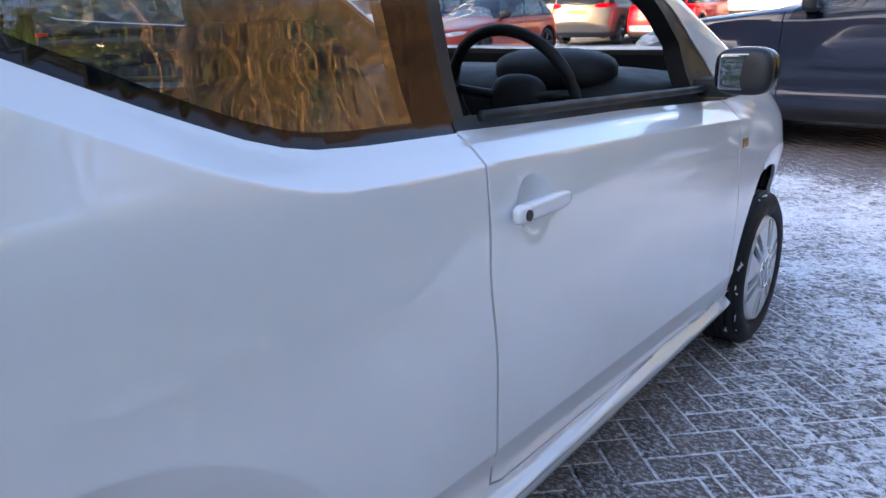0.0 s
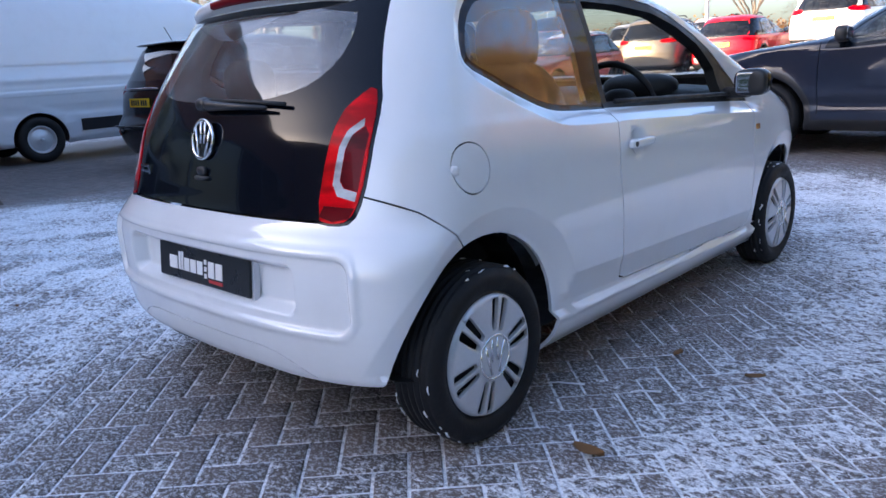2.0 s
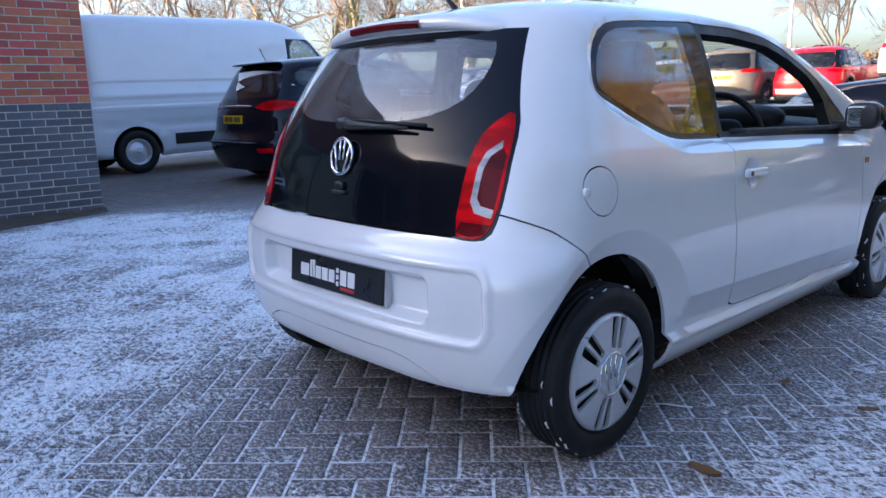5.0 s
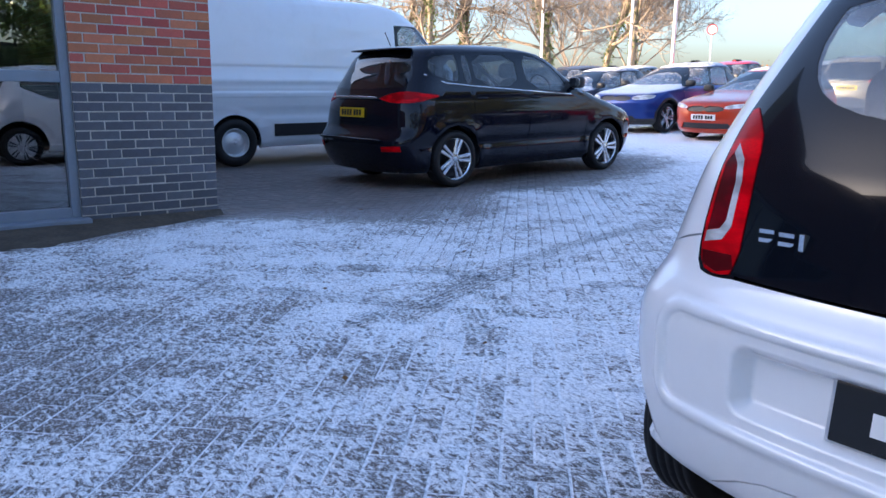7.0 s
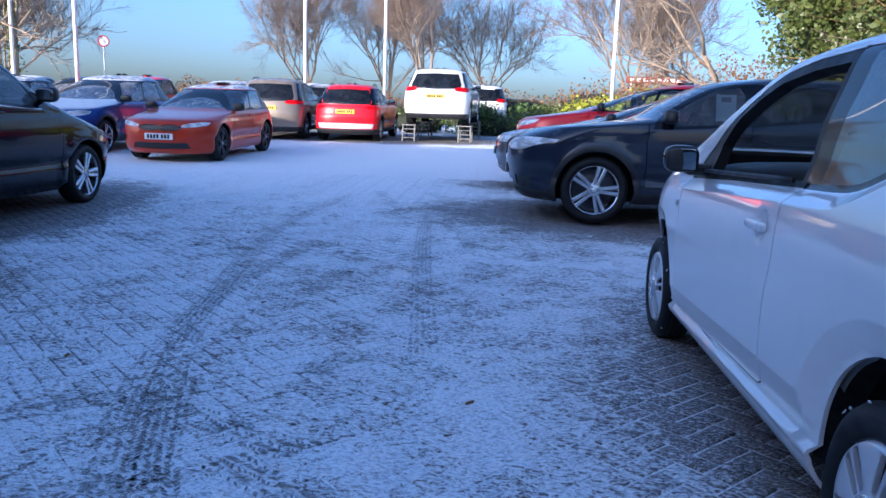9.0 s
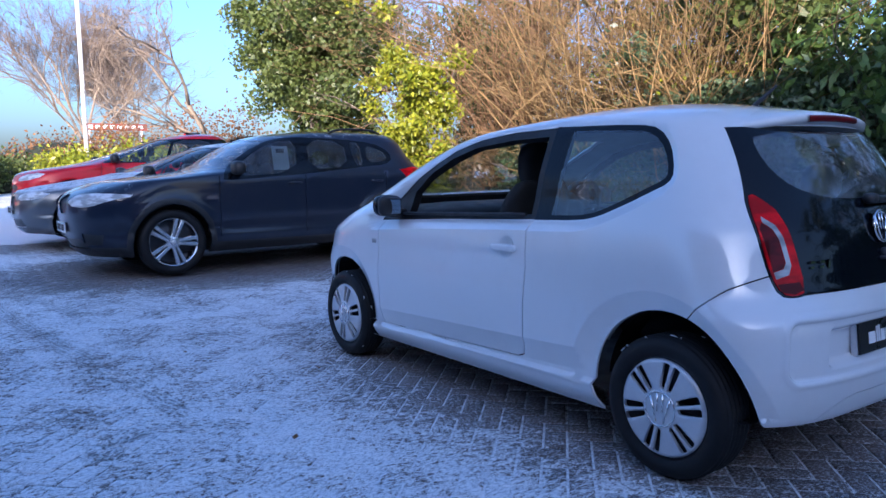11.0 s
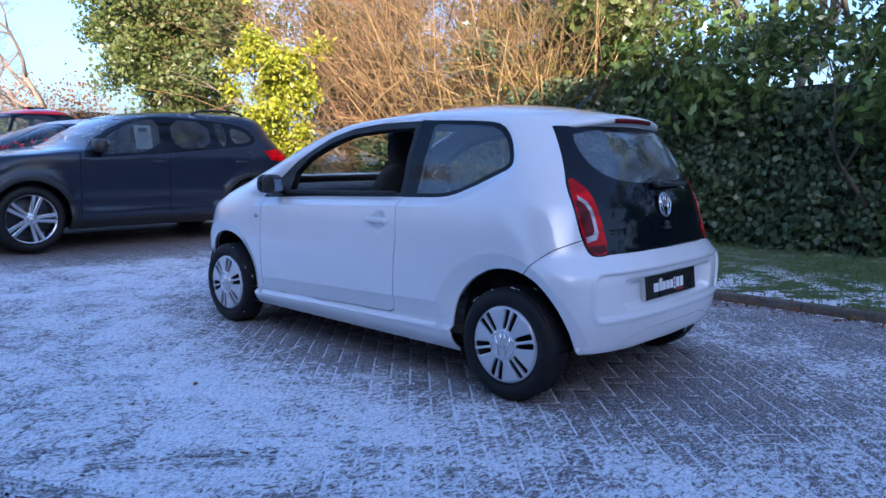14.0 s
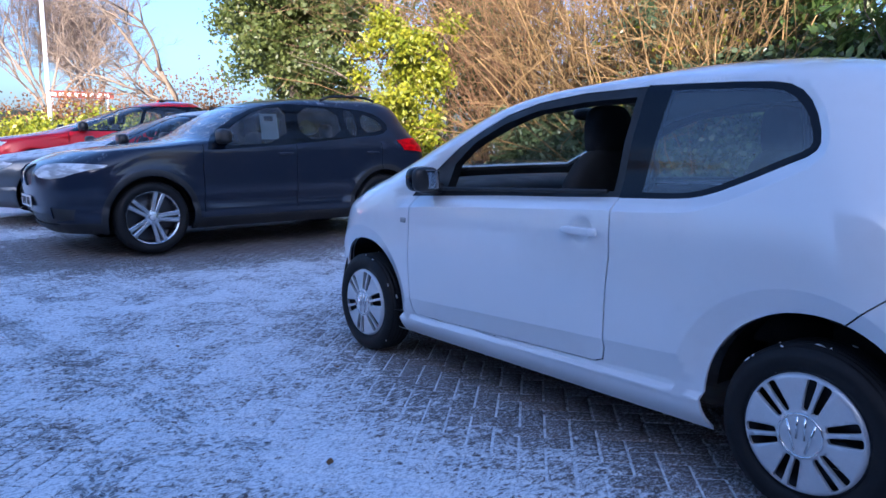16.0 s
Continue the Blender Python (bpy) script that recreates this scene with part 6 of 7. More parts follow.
def leaf_mesh(name, at, size, mat, rs, droop=0.3, narrow=0.55):
    """Many folded leaves, one at each place."""
    at = np.asarray(at)
    n = len(at)
    d = rs.normal(size=(n, 3))
    d[:, 2] -= droop
    d /= np.linalg.norm(d, axis=1)[:, None]
    e = np.cross(d, rs.normal(size=(n, 3)))
    e /= np.linalg.norm(e, axis=1)[:, None]
    nn = np.cross(d, e)
    s = (size * (0.6 + 0.8 * rs.rand(n)))[:, None]
    v = np.stack((at, at + d * s * 0.45 + e * s * narrow * 0.5 + nn * s * 0.10, at + d * s, at + d * s * 0.45 - e * s * narrow * 0.5 + nn * s * 0.10), 1).reshape(-1, 3)
    f = np.arange(4 * n).reshape(n, 4)
    me = bpy.data.meshes.new(name)
    me.vertices.add(4 * n)
    me.vertices.foreach_set("co", v.ravel())
    me.loops.add(4 * n)
    me.loops.foreach_set("vertex_index", f.ravel())
    me.polygons.add(n)
    me.polygons.foreach_set("loop_start", np.arange(0, 4 * n, 4))
    me.materials.append(mat)
    me.update(calc_edges=True)
    return me


def clump(rs, c, r, n, hollow=0.55):
    d = rs.normal(size=(n, 3))
    d /= np.linalg.norm(d, axis=1)[:, None]
    k = (hollow + (1.05 - hollow) * rs.rand(n)) * (0.8 + 0.35 * np.sin(5 * d[:, 0] + 3 * d[:, 1] + c[0]) * np.cos(4 * d[:, 2] + c[1]))
    return np.array(c) + d * k[:, None] * np.array(r)


def limbs(rs, base, way, length, radius, depth, spread=0.6, lift=0.15, kids=4, out=None, level=0):
    """A branching frame of tapering limbs, as lines with radii."""
    out = [] if out is None else out
    n = 5 if level < 2 else 4
    p, d, pts = np.array(base, float), np.array(way, float), [np.array(base, float)]
    for _ in range(n - 1):
        d = d + rs.normal(size=3) * 0.13 * (1 + 0.4 * level) + np.array([0, 0, lift * 0.25])
        d /= np.linalg.norm(d)
        p = p + d * length / (n - 1)
        pts.append(p.copy())
    out.append((np.array(pts), np.linspace(radius, radius * (0.55 if depth else 0.25), n), level))
    if depth:
        for k in range(kids + (rs.rand() < 0.5)):
            t = 0.35 + 0.65 * (k + rs.rand()) / kids
            i = min(n - 2, int(t * (n - 1)))
            q = pts[i] + (pts[i + 1] - pts[i]) * min(1.0, t * (n - 1) - i)
            e = d + rs.normal(size=3) * spread + np.array([0, 0, lift])
            e /= np.linalg.norm(e)
            limbs(rs, q, e, length * (0.52 + 0.25 * rs.rand()), radius * 0.46, depth - 1, spread, lift, kids, out, level + 1)
    return out


def limb_mesh(name, lines, mat, fine=3):
    return mesh_of(name, *joined([tube(p, r, max(fine, 8 - 2 * l)) for p, r, l in lines]), mat)


STEMS = {}


def bare_tree(seed, height, radius, mat, depth=4, kids=4, spread=0.55):
    rs = np.random.RandomState(seed)
    ls = [(p, np.maximum(r, 0.007), l) for p, r, l in limbs(rs, (0, 0, -0.1), (0.03, 0.02, 1), height * 0.45, radius, depth, spread, 0.2, kids)]
    me = limb_mesh("bare_tree", ls, mat)
    STEMS[me.name] = ls[0][0]
    return me


def twig_prisms(rs, lines, per, length, radius):
    """Fine twigs along limbs, as thin three-sided slips."""
    a, d = [], []
    for p, r, l in lines:
        n = int(per * (1 if l > 2 else 0.4))
        h = (0.2 + 0.8 * rs.rand(n)) * (len(p) - 1.001)
        i = h.astype(int)
        w = p[i + 1] - p[i]
        a.append(p[i] + w * (h - i)[:, None])
        w = w / np.linalg.norm(w, axis=1)[:, None] + rs.normal(size=(n, 3)) * 0.5 + np.array([0, 0, 0.25])
        d.append(w / np.linalg.norm(w, axis=1)[:, None])
    a, d = np.vstack(a), np.vstack(d)
    s = length * (0.5 + rs.rand(len(a)))[:, None]
    a1 = a + d * s
    d2 = d + rs.normal(size=d.shape) * 0.45
    a, d, s = np.vstack((a, a + (a1 - a) * 0.45)), np.vstack((d, d2 / np.linalg.norm(d2, axis=1)[:, None])), np.vstack((s, s * 0.6))
    e = np.cross(d, rs.normal(size=d.shape))
    e /= np.linalg.norm(e, axis=1)[:, None]
    g = np.cross(d, e)
    ring = [e, -0.5 * e + 0.87 * g, -0.5 * e - 0.87 * g]
    v = np.stack([a + radius * q for q in ring] + [a + d * s + 0.35 * radius * q for q in ring], 1).reshape(-1, 3)
    f = (np.array([(0, 1, 4, 3), (1, 2, 5, 4), (2, 0, 3, 5)])[None] + 6 * np.arange(len(a))[:, None, None]).reshape(-1, 4)
    return v, f


def slip_mesh(name, v, f, mat):
    me = bpy.data.meshes.new(name)
    n = len(f)
    me.vertices.add(len(v))
    me.vertices.foreach_set("co", v.ravel())
    me.loops.add(4 * n)
    me.loops.foreach_set("vertex_index", f.ravel())
    me.polygons.add(n)
    me.polygons.foreach_set("loop_start", np.arange(0, 4 * n, 4))
    me.materials.append(mat)
    me.update(calc_edges=True)
    return me


def round_tree(seed, height, radius, mat, twigmat):
    """A short-stemmed tree with a round crown of fine twigs: limbs and twigs, as two meshes."""
    rs = np.random.RandomState(seed)
    ls = [(np.array([(0, 0, -0.1), (0.02, 0.03, height * 0.09), (0.05, 0.0, height * 0.2)]), np.array([radius, radius * 0.85, radius * 0.75]), 0)]
    for k in range(7):
        a, t = k * 0.9 + rs.rand() * 0.5, 0.15 + 0.60 * rs.rand()
        d = np.array([math.cos(a) * t, math.sin(a) * t, 1.0])
        limbs(rs, (0.05, 0, height * (0.10 + 0.10 * rs.rand())), d / np.linalg.norm(d), height * 0.46, radius * 0.42, 2, 0.40, 0.24, 6, ls, 1)
    v, f = twig_prisms(rs, [q for q in ls if q[2] >= 2], 17, height * 0.075, 0.0055)
    return limb_mesh("limb_frame", ls, mat), slip_mesh("twig_crown", v, f, twigmat)


def east_border():
    rs = np.random.RandomState(11)
    # grass verge behind the kerb
    nx, ny = 14, 60
    line = pchip([-14, 2.2, 4.6, 20], [2.52, 2.52, 3.75, 3.9])
    v = []
    for j in range(ny):
        y = -13.5 + j * 0.55
        x0 = float(line(y))
        for i in range(nx):
            t = i / (nx - 1)
            x = x0 + 0.02 + t * 9.0
            v.append((x, y, float(ground_z(x, y)) + 0.035 + 0.35 * t ** 1.5 + 0.02 * math.sin(5 * x + 3 * y) * min(1, 6 * t)))
    f = [(j * nx + i, j * nx + i + 1, (j + 1) * nx + i + 1, (j + 1) * nx + i) for j in range(ny - 1) for i in range(nx - 1)]
    m, nt, b = tex_nodes("frosty_turf")
    at = place_of(nt)
    c = blend(nt, span(nt, grain(nt, at, 14.0, 6.0), 0.3, 0.7), (0.045, 0.070, 0.018), (0.11, 0.15, 0.045))
    s = span(nt, calc(nt, "ADD", calc(nt, "MULTIPLY", grain(nt, at, 3.2, 6.0, 0.65), 0.7), calc(nt, "MULTIPLY", grain(nt, at, 22.0, 4.0), 0.3)), 0.49, 0.56)
    sp = nt.nodes.new("ShaderNodeSeparateXYZ")
    nt.links.new(at, sp.inputs[0])
    s = calc(nt, "MULTIPLY", s, span(nt, sp.outputs["X"], 3.3, 4.4, 1.0, 0.12))
    put_in(nt, b.inputs["Base Color"], blend(nt, s, c, (0.78, 0.80, 0.83)))
    b.inputs["Roughness"].default_value = 0.95
    relief(nt, b, grain(nt, at, 60.0, 5.0), 0.9, 0.02)
    vg = add("verge", mesh_of("verge", v, f, m))
    tagged(vg, "grass verge with patches of snow behind the kerb", "verge", kind="structure")
    n = 16000
    y = rs.uniform(-4.5, 2.6, n)
    x = 2.58 + 2.9 * rs.rand(n) ** 0.9
    keep = (np.sin(2.1 * x + 1.3 * y) + np.sin(3.7 * y - x) + rs.normal(size=n) * 0.6) > -0.5
    x, y = x[keep], y[keep]
    t = (x - 2.54) / 9.0
    p = np.stack((x, y, 0.035 + 0.35 * t ** 1.5), 1)
    g = add("grass_blades", leaf_mesh("grass_blades", p, 0.055, GRASS, rs, -1.6, 0.12))
    tagged(g, "short tufted winter grass", "grass", kind="stuff")
    # solid core of the hedge, its inner shade put into the colour, then its ivy
    crest = lambda y: (0.72 if y > 5.2 else 0.80 if y < 1.8 else 0.92) + 0.10 * noise.noise((y * 1.3, 2.0, 9.0))
    ny, nz = 76, 9
    v = []
    for j in range(ny):
        y = -12.5 + j * 0.28
        for k in range(nz):
            z = k * 0.32
            lump = 0.30 * noise.noise((y * 0.8, z * 1.1, 3.0)) + 0.14 * noise.noise((y * 2.6, z * 2.9, 7.0))
            v.append((5.75 + 0.25 * max(0, y - 3) * 0.1 + 0.16 * z - lump + (0.5 if k == nz - 1 else 0), y, z * crest(y) + 0.05))
    f = [(j * nz + k, j * nz + k + 1, (j + 1) * nz + k + 1, (j + 1) * nz + k) for j in range(ny - 1) for k in range(nz - 1)]
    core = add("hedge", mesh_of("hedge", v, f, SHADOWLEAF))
    tagged(core, "dense ivy-grown hedge behind the grass verge", "hedge")
    n = 64000
    y, z = rs.uniform(-6.5, 8.6, n), 2.35 * rs.rand(n) ** 0.85
    z = z * np.array([crest(a) for a in y])
    lump = np.array([0.30 * noise.noise((a * 0.8, b * 1.1, 3.0)) + 0.14 * noise.noise((a * 2.6, b * 2.9, 7.0)) for a, b in zip(y, z)])
    x = 5.70 + 0.16 * z - lump - 0.30 * rs.rand(n) ** 2
    add("ivy", leaf_mesh("ivy", np.stack((x, y, z + 0.08), 1), 0.075, IVY, rs, 0.5, 0.9), core, "small dark ivy leaves")
    # laurel bushes along the hedge
    for k, (x, y, z, r, h, num) in enumerate(((6.0, -5.2, 2.3, 0.8, 1.0, 900), (6.0, -3.9, 2.2, 0.8, 1.0, 900), (5.9, -2.6, 1.9, 0.8, 1.0, 1100), (5.7, -1.4, 1.9, 0.75, 0.9, 1100), (5.75, -0.2, 2.2, 0.8, 0.9, 1100), (5.9, 1.0, 2.3, 0.8, 0.9, 1000), (6.0, 2.2, 2.4, 0.9, 0.9, 900), (6.3, 3.4, 2.2, 0.9, 0.8, 700))):
        q = np.vstack([clump(rs, (x + rs.normal() * 0.25, y + rs.normal() * 0.35, z + rs.normal() * 0.3), (r * 0.75, r * 0.8, h * 0.75), num // 3, 0.3) for _ in range(3)])
        t = thing("laurel_bush", pose(0, 0, 0), "laurel bush with broad glossy green leaves over ivy", "bush", "bushes along the verge")
        add("stem", limb_mesh("stem", limbs(rs, (x, y, 0.1), (-0.1, 0, 1), z * 0.7, 0.03, 2, 0.5, 0.1, 3), DARKBARK), t)
        add("foliage", leaf_mesh("foliage", q, 0.15, LAUREL, rs, 0.25, 0.42), t)
    # ivy-clad trees over the hedge
    for x, y, h, num, mat in ((7.6, -6.0, 8.5, 5200, IVY), (7.3, -3.6, 7.5, 3000, IVY), (7.9, -1.6, 8.5, 2600, IVY), (7.1, 0.4, 7.5, 1300, IVY), (7.7, 2.2, 8.0, 1500, IVY), (7.2, 3.8, 7.5, 4800, EVERGREEN), (8.8, 7.5, 8.5, 2600, EVERGREEN)):
        t = thing("ivy_clad_tree", pose(x, y, 0.25), "bare tree with a dark mass of ivy", "tree", "trees over the hedge")
        ls = limbs(rs, (0, 0, -0.2), (0.02, 0.02, 1), h * 0.5, 0.11, 3, 0.6, 0.25, 3)
        add("trunk", limb_mesh("trunk", ls, DARKBARK), t)
        q = []
        for p, r, l in ls:
            if l >= 1 and rs.rand() < (0.55 if num > 4000 else 0.24 if num > 2000 else 0.10):
                c = p[-1]
                q.append(clump(rs, c, (0.75, 0.75, 0.6), 170, 0.2))
        for _ in range(16 if num > 2000 else 9):
            q.append(clump(rs, (-0.4 + rs.normal() * 0.6, rs.normal() * 0.9, h * (0.28 + 0.40 * rs.rand())), (0.6, 0.65, 0.5), num // 22, 0.15))
        add("crown", leaf_mesh("crown", np.vstack(q)[:num * 3], 0.135, LAUREL if mat is IVY and rs.rand() < 0.5 else mat, rs, 0.3, 0.5), t)
    # golden twig thickets in the sun
    for x, y, h, num, mat in ((6.4, 4.9, 4.4, 42, TWIG), (6.2, 6.1, 4.6, 42, TWIG), (6.8, 7.3, 5.0, 40, TWIG), (7.6, 5.6, 5.6, 40, TWIG), (8.6, 7.6, 6.4, 60, BROWNTWIG), (8.0, 9.6, 6.5, 70, BROWNTWIG), (9.3, 12.5, 7.5, 60, BROWNTWIG)):
        t = thing("twig_thicket", pose(x, y, 0.2), "leafless thicket of long golden and brown twigs", "shrub", "thickets over the hedge")
        got = []
        for _ in range(num):
            a, tilt = rs.rand() * 6.283, 0.15 + 0.55 * rs.rand()
            d = np.array([math.cos(a) * tilt, math.sin(a) * tilt, 1.0])
            got += limbs(rs, (rs.normal() * 0.25, rs.normal() * 0.25, 0), d / np.linalg.norm(d), h * (0.45 + 0.4 * rs.rand()), 0.016, 2 if rs.rand() < 0.6 else 1, 0.55, 0.05, 4, None, 2)
        tagged(add("twig_mass", limb_mesh("twig_mass", got, mat), t), kind="stuff")
        add("evergreen_growth", leaf_mesh("evergreen_growth", np.vstack([clump(rs, (0.7 + rs.normal() * 0.5, rs.normal() * 0.6, h * (0.15 + 0.5 * rs.rand())), (0.55, 0.6, 0.55), 150, 0.2) for _ in range(9)]), 0.11, IVY if rs.rand() < 0.5 else EVERGREEN, rs, 0.3, 0.6), t)
        add("dead_leaves", leaf_mesh("dead_leaves", clump(rs, (0, 0, h * 0.45), (1.0, 1.0, h * 0.4), 260, 0.2), 0.07, BROWNLEAF if mat is BROWNTWIG else LIME, rs), t)
    # yellow-green laurel, tall evergreen, pale trunk
    t = thing("yellow_green_bush", pose(4.40, 9.45, 0.25), "sunlit yellow-green laurel bush", "bush")
    add("stem", limb_mesh("stem", limbs(rs, (0, 0, 0), (0, 0, 1), 2.2, 0.05, 2, 0.5, 0.2, 4), BARK), t)
    add("foliage", leaf_mesh("foliage", np.vstack([clump(rs, (rs.normal() * 0.32, rs.normal() * 0.40, 1.85 + rs.normal() * 1.0), (0.30, 0.34, 0.30), 190, 0.15) for _ in range(58)]), 0.095, LIME, rs, 0.25, 0.5), t)
    t = thing("evergreen_tree", pose(5.4, 15.0, 0.4), "broad evergreen tree, sunlit, thick with leaves", "tree")
    add("trunk", limb_mesh("trunk", limbs(rs, (0, 0, -0.2), (0, 0, 1), 3.5, 0.18, 3, 0.5, 0.25, 4), BARK), t)
    add("crown", leaf_mesh("crown", np.vstack([clump(rs, (float(np.clip(rs.normal() * 0.85, -1.4, 1.4)), rs.normal() * 1.0, 3.6 + rs.normal() * 1.7), (0.62, 0.7, 0.55), 330, 0.3) for _ in range(165)]), 0.105, EVERGREEN, rs, 0.25, 0.7), t)
    t = thing("evergreen_tree", pose(10.3, 14.3, 0.4), "broad evergreen tree, sunlit, thick with leaves", "tree")
    add("trunk", limb_mesh("trunk", limbs(rs, (0, 0, -0.2), (0, 0, 1), 3.0, 0.16, 3, 0.5, 0.25, 4), BARK), t)
    add("crown", leaf_mesh("crown", np.vstack([clump(rs, (rs.normal() * 0.9, rs.normal() * 1.0, 3.0 + rs.normal() * 1.4), (0.75, 0.75, 0.6), 300, 0.3) for _ in range(80)]), 0.105, EVERGREEN, rs, 0.25, 0.7), t)


east_border()


def far_planting():
    rs = np.random.RandomState(23)
    kinds = [bare_tree(101, 8.0, 0.13, PALEBARK, 4, 4, 0.6), bare_tree(102, 8.5, 0.14, BARK, 4, 4, 0.65), bare_tree(103, 7.5, 0.12, BARK, 4, 4, 0.7)]
    plain = [bare_tree(104, 8.5, 0.13, PALEBARK, 4, 4, 0.5), bare_tree(105, 9.0, 0.14, PALEBARK, 4, 4, 0.5), bare_tree(106, 8.5, 0.12, BARK, 4, 4, 0.5)]
    crowns = [round_tree(201, 9.4, 0.15, PALEBARK, PALETWIG), round_tree(207, 10.0, 0.17, PALEBARK, PALETWIG)]
    for x, y, k, s in ((-13.6, 41, 0, 1.0), (-9.6, 45, 1, 0.95), (-6.6, 40, 1, 1.0), (-3.4, 46, 0, 0.95), (4.5, 39, 0, 1.05), (7.5, 43, 1, 0.9), (-33, 42, 1, 1.0), (-37, 40, 0, 1.0)):
        t = thing("bare_tree", pose(x, y, float(ground_z(x, y)), 0, 0, rs.rand() * 360) @ Matrix.Scale(s, 4), "leafless tree with a round crown of fine twigs", "tree", "bare trees round the yard")
        add("limb_frame", crowns[k][0], t)
        tagged(add("twig_crown", crowns[k][1], t), kind="stuff")
    spots = [(15.5, 33, 0, 1.2), (4.0, 17.2, 0, 0.8), (17.0, 24.0, 1, 1.1), (12.5, 20.0, 0, 1.1), (10.5, 13.5, 1, 1.0), (11.5, 8.0, 2, 1.05), (11.0, 3.0, 1, 1.0), (10.6, -1.5, 2, 1.0), (10.8, -6.0, 0, 1.0)]
    for x, y, k, s in spots:
        m = pose(x, y, float(ground_z(x, y)), 0, 0, rs.rand() * 360) @ Matrix.Scale(s, 4)
        t = thing("bare_tree", m, "leafless tree against the sky", "tree", "bare trees round the yard")
        add("trunk", kinds[k], t)
    # row of ivy-trunked trees beyond the van
    for k in range(17):
        x, y = -47 + 1.6 * k + rs.normal() * 0.5, 15.0 + 0.75 * k + rs.normal() * 1.0
        t = thing("ivy_trunk_tree", pose(x, y, 0.8, 0, 0, rs.rand() * 360) @ Matrix.Scale(1.25 + 0.2 * rs.rand(), 4), "tall bare tree with an ivy-grown trunk", "tree", "tree row beyond the van")
        add("trunk", plain[k % 3], t)
        st = STEMS[plain[k % 3].name]
        h = rs.rand(700) * (len(st) - 1.001)
        i = h.astype(int)
        q = st[i] + (st[i + 1] - st[i]) * (h - i)[:, None] + rs.normal(size=(700, 3)) * 0.10
        add("ivy", leaf_mesh("ivy", q, 0.11, EVERGREEN, rs), t)
    # clipped shrubs and brown hedge beyond the raised car
    for x, y, r, h, mat, nm in ((-5.0, 25.0, 1.3, 1.0, EVERGREEN, "green"), (-2.6, 24.3, 1.4, 1.1, LAUREL, "green"), (-0.6, 24.0, 1.3, 1.1, EVERGREEN, "green"), (0.9, 21.5, 1.1, 1.2, LIME, "yellow-green"), (1.6, 19.2, 1.0, 1.0, LIME, "yellow-green"), (2.6, 23.5, 1.6, 1.6, LIME, "yellow-green"), (3.8, 21.0, 1.5, 1.5, EVERGREEN, "green"),
                                (-7.5, 27.5, 1.8, 1.5, BROWNLEAF, "brown"), (-1.5, 28.5, 2.2, 1.8, BROWNLEAF, "brown"), (1.6, 27.5, 2.2, 2.2, BROWNLEAF, "brown"), (4.8, 26.0, 2.2, 2.5, BROWNLEAF, "brown"), (7.2, 24.0, 2.2, 2.6, BROWNLEAF, "brown"), (-11.0, 30.0, 2.4, 1.8, BROWNLEAF, "brown"), (-15, 31.0, 2.6, 1.8, BROWNLEAF, "brown")):
        z = float(ground_z(x, y))
        t = thing("shrub", pose(x, y, z), f"low {nm} shrub at the yard's end", "shrub", "shrubs at the yard's end")
        # solid fill under the leaves, coloured as dark as the shrub's shaded inside
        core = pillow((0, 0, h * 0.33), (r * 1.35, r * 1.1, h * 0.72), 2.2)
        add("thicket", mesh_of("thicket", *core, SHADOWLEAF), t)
        add("foliage", leaf_mesh("foliage", np.vstack([clump(rs, (rs.normal() * r * 0.45, rs.normal() * r * 0.35, h * 0.5 + rs.normal() * h * 0.15), (r * 0.6, r * 0.5, h * 0.45), 420, 0.4) for _ in range(9)]), 0.11, mat, rs, 0.1, 0.6), t)
    # woods on the horizon, all round
    a = np.linspace(0, 2 * math.pi, 241)
    v = []
    for k, t in enumerate(a):
        r = 150.0
        h = 3.8 + 1.4 * noise.noise((math.cos(t) * 6, math.sin(t) * 6, 1.0)) + 1.4 * noise.noise((math.cos(t) * 30, math.sin(t) * 30, 5.0))
        v += [(r * math.sin(t), r * math.cos(t), -1.0), (r * math.sin(t), r * math.cos(t), max(2.0, h)), (r * 1.1 * math.sin(t), r * 1.1 * math.cos(t), max(2.0, h) + 0.6)]
    f = [(3 * i + j, 3 * i + j + 1, 3 * i + j + 4, 3 * i + j + 3) for i in range(240) for j in range(2)]
    haze = surface("distant_woods", (0.13, 0.105, 0.085), 1.0, var=0.5, scale=0.3, bump=1.0, fine=2.0)
    tagged(add("backdrop", mesh_of("backdrop", v, f, haze, False)), "low line of winter woods on the horizon", "woods", kind="structure")


far_planting()


def white_pole(x, y, h=9.0, r=0.065):
    t = thing("flag_pole", pose(x, y, float(ground_z(x, y))), "tall white tapered pole at the yard's edge", "pole", "poles round the yard")
    bm = bmesh.new()
    rod(bm, (0, 0, 0), (0, 0, h), r, r * 0.7, 14)
    part("shaft", bm, MARKWHITE, t, smooth=True)
    part("base_plate", box(bmesh.new(), (0, 0, 0.02), (0.3, 0.3, 0.04), 0.006), SILVER, t)


for px, py in ((-14.8, 20.2), (-20.0, 24.7), (-8.75, 23.7), (-6.25, 25.1), (1.4, 22.3), (-24.5, 24.0)):
    white_pole(px, py)


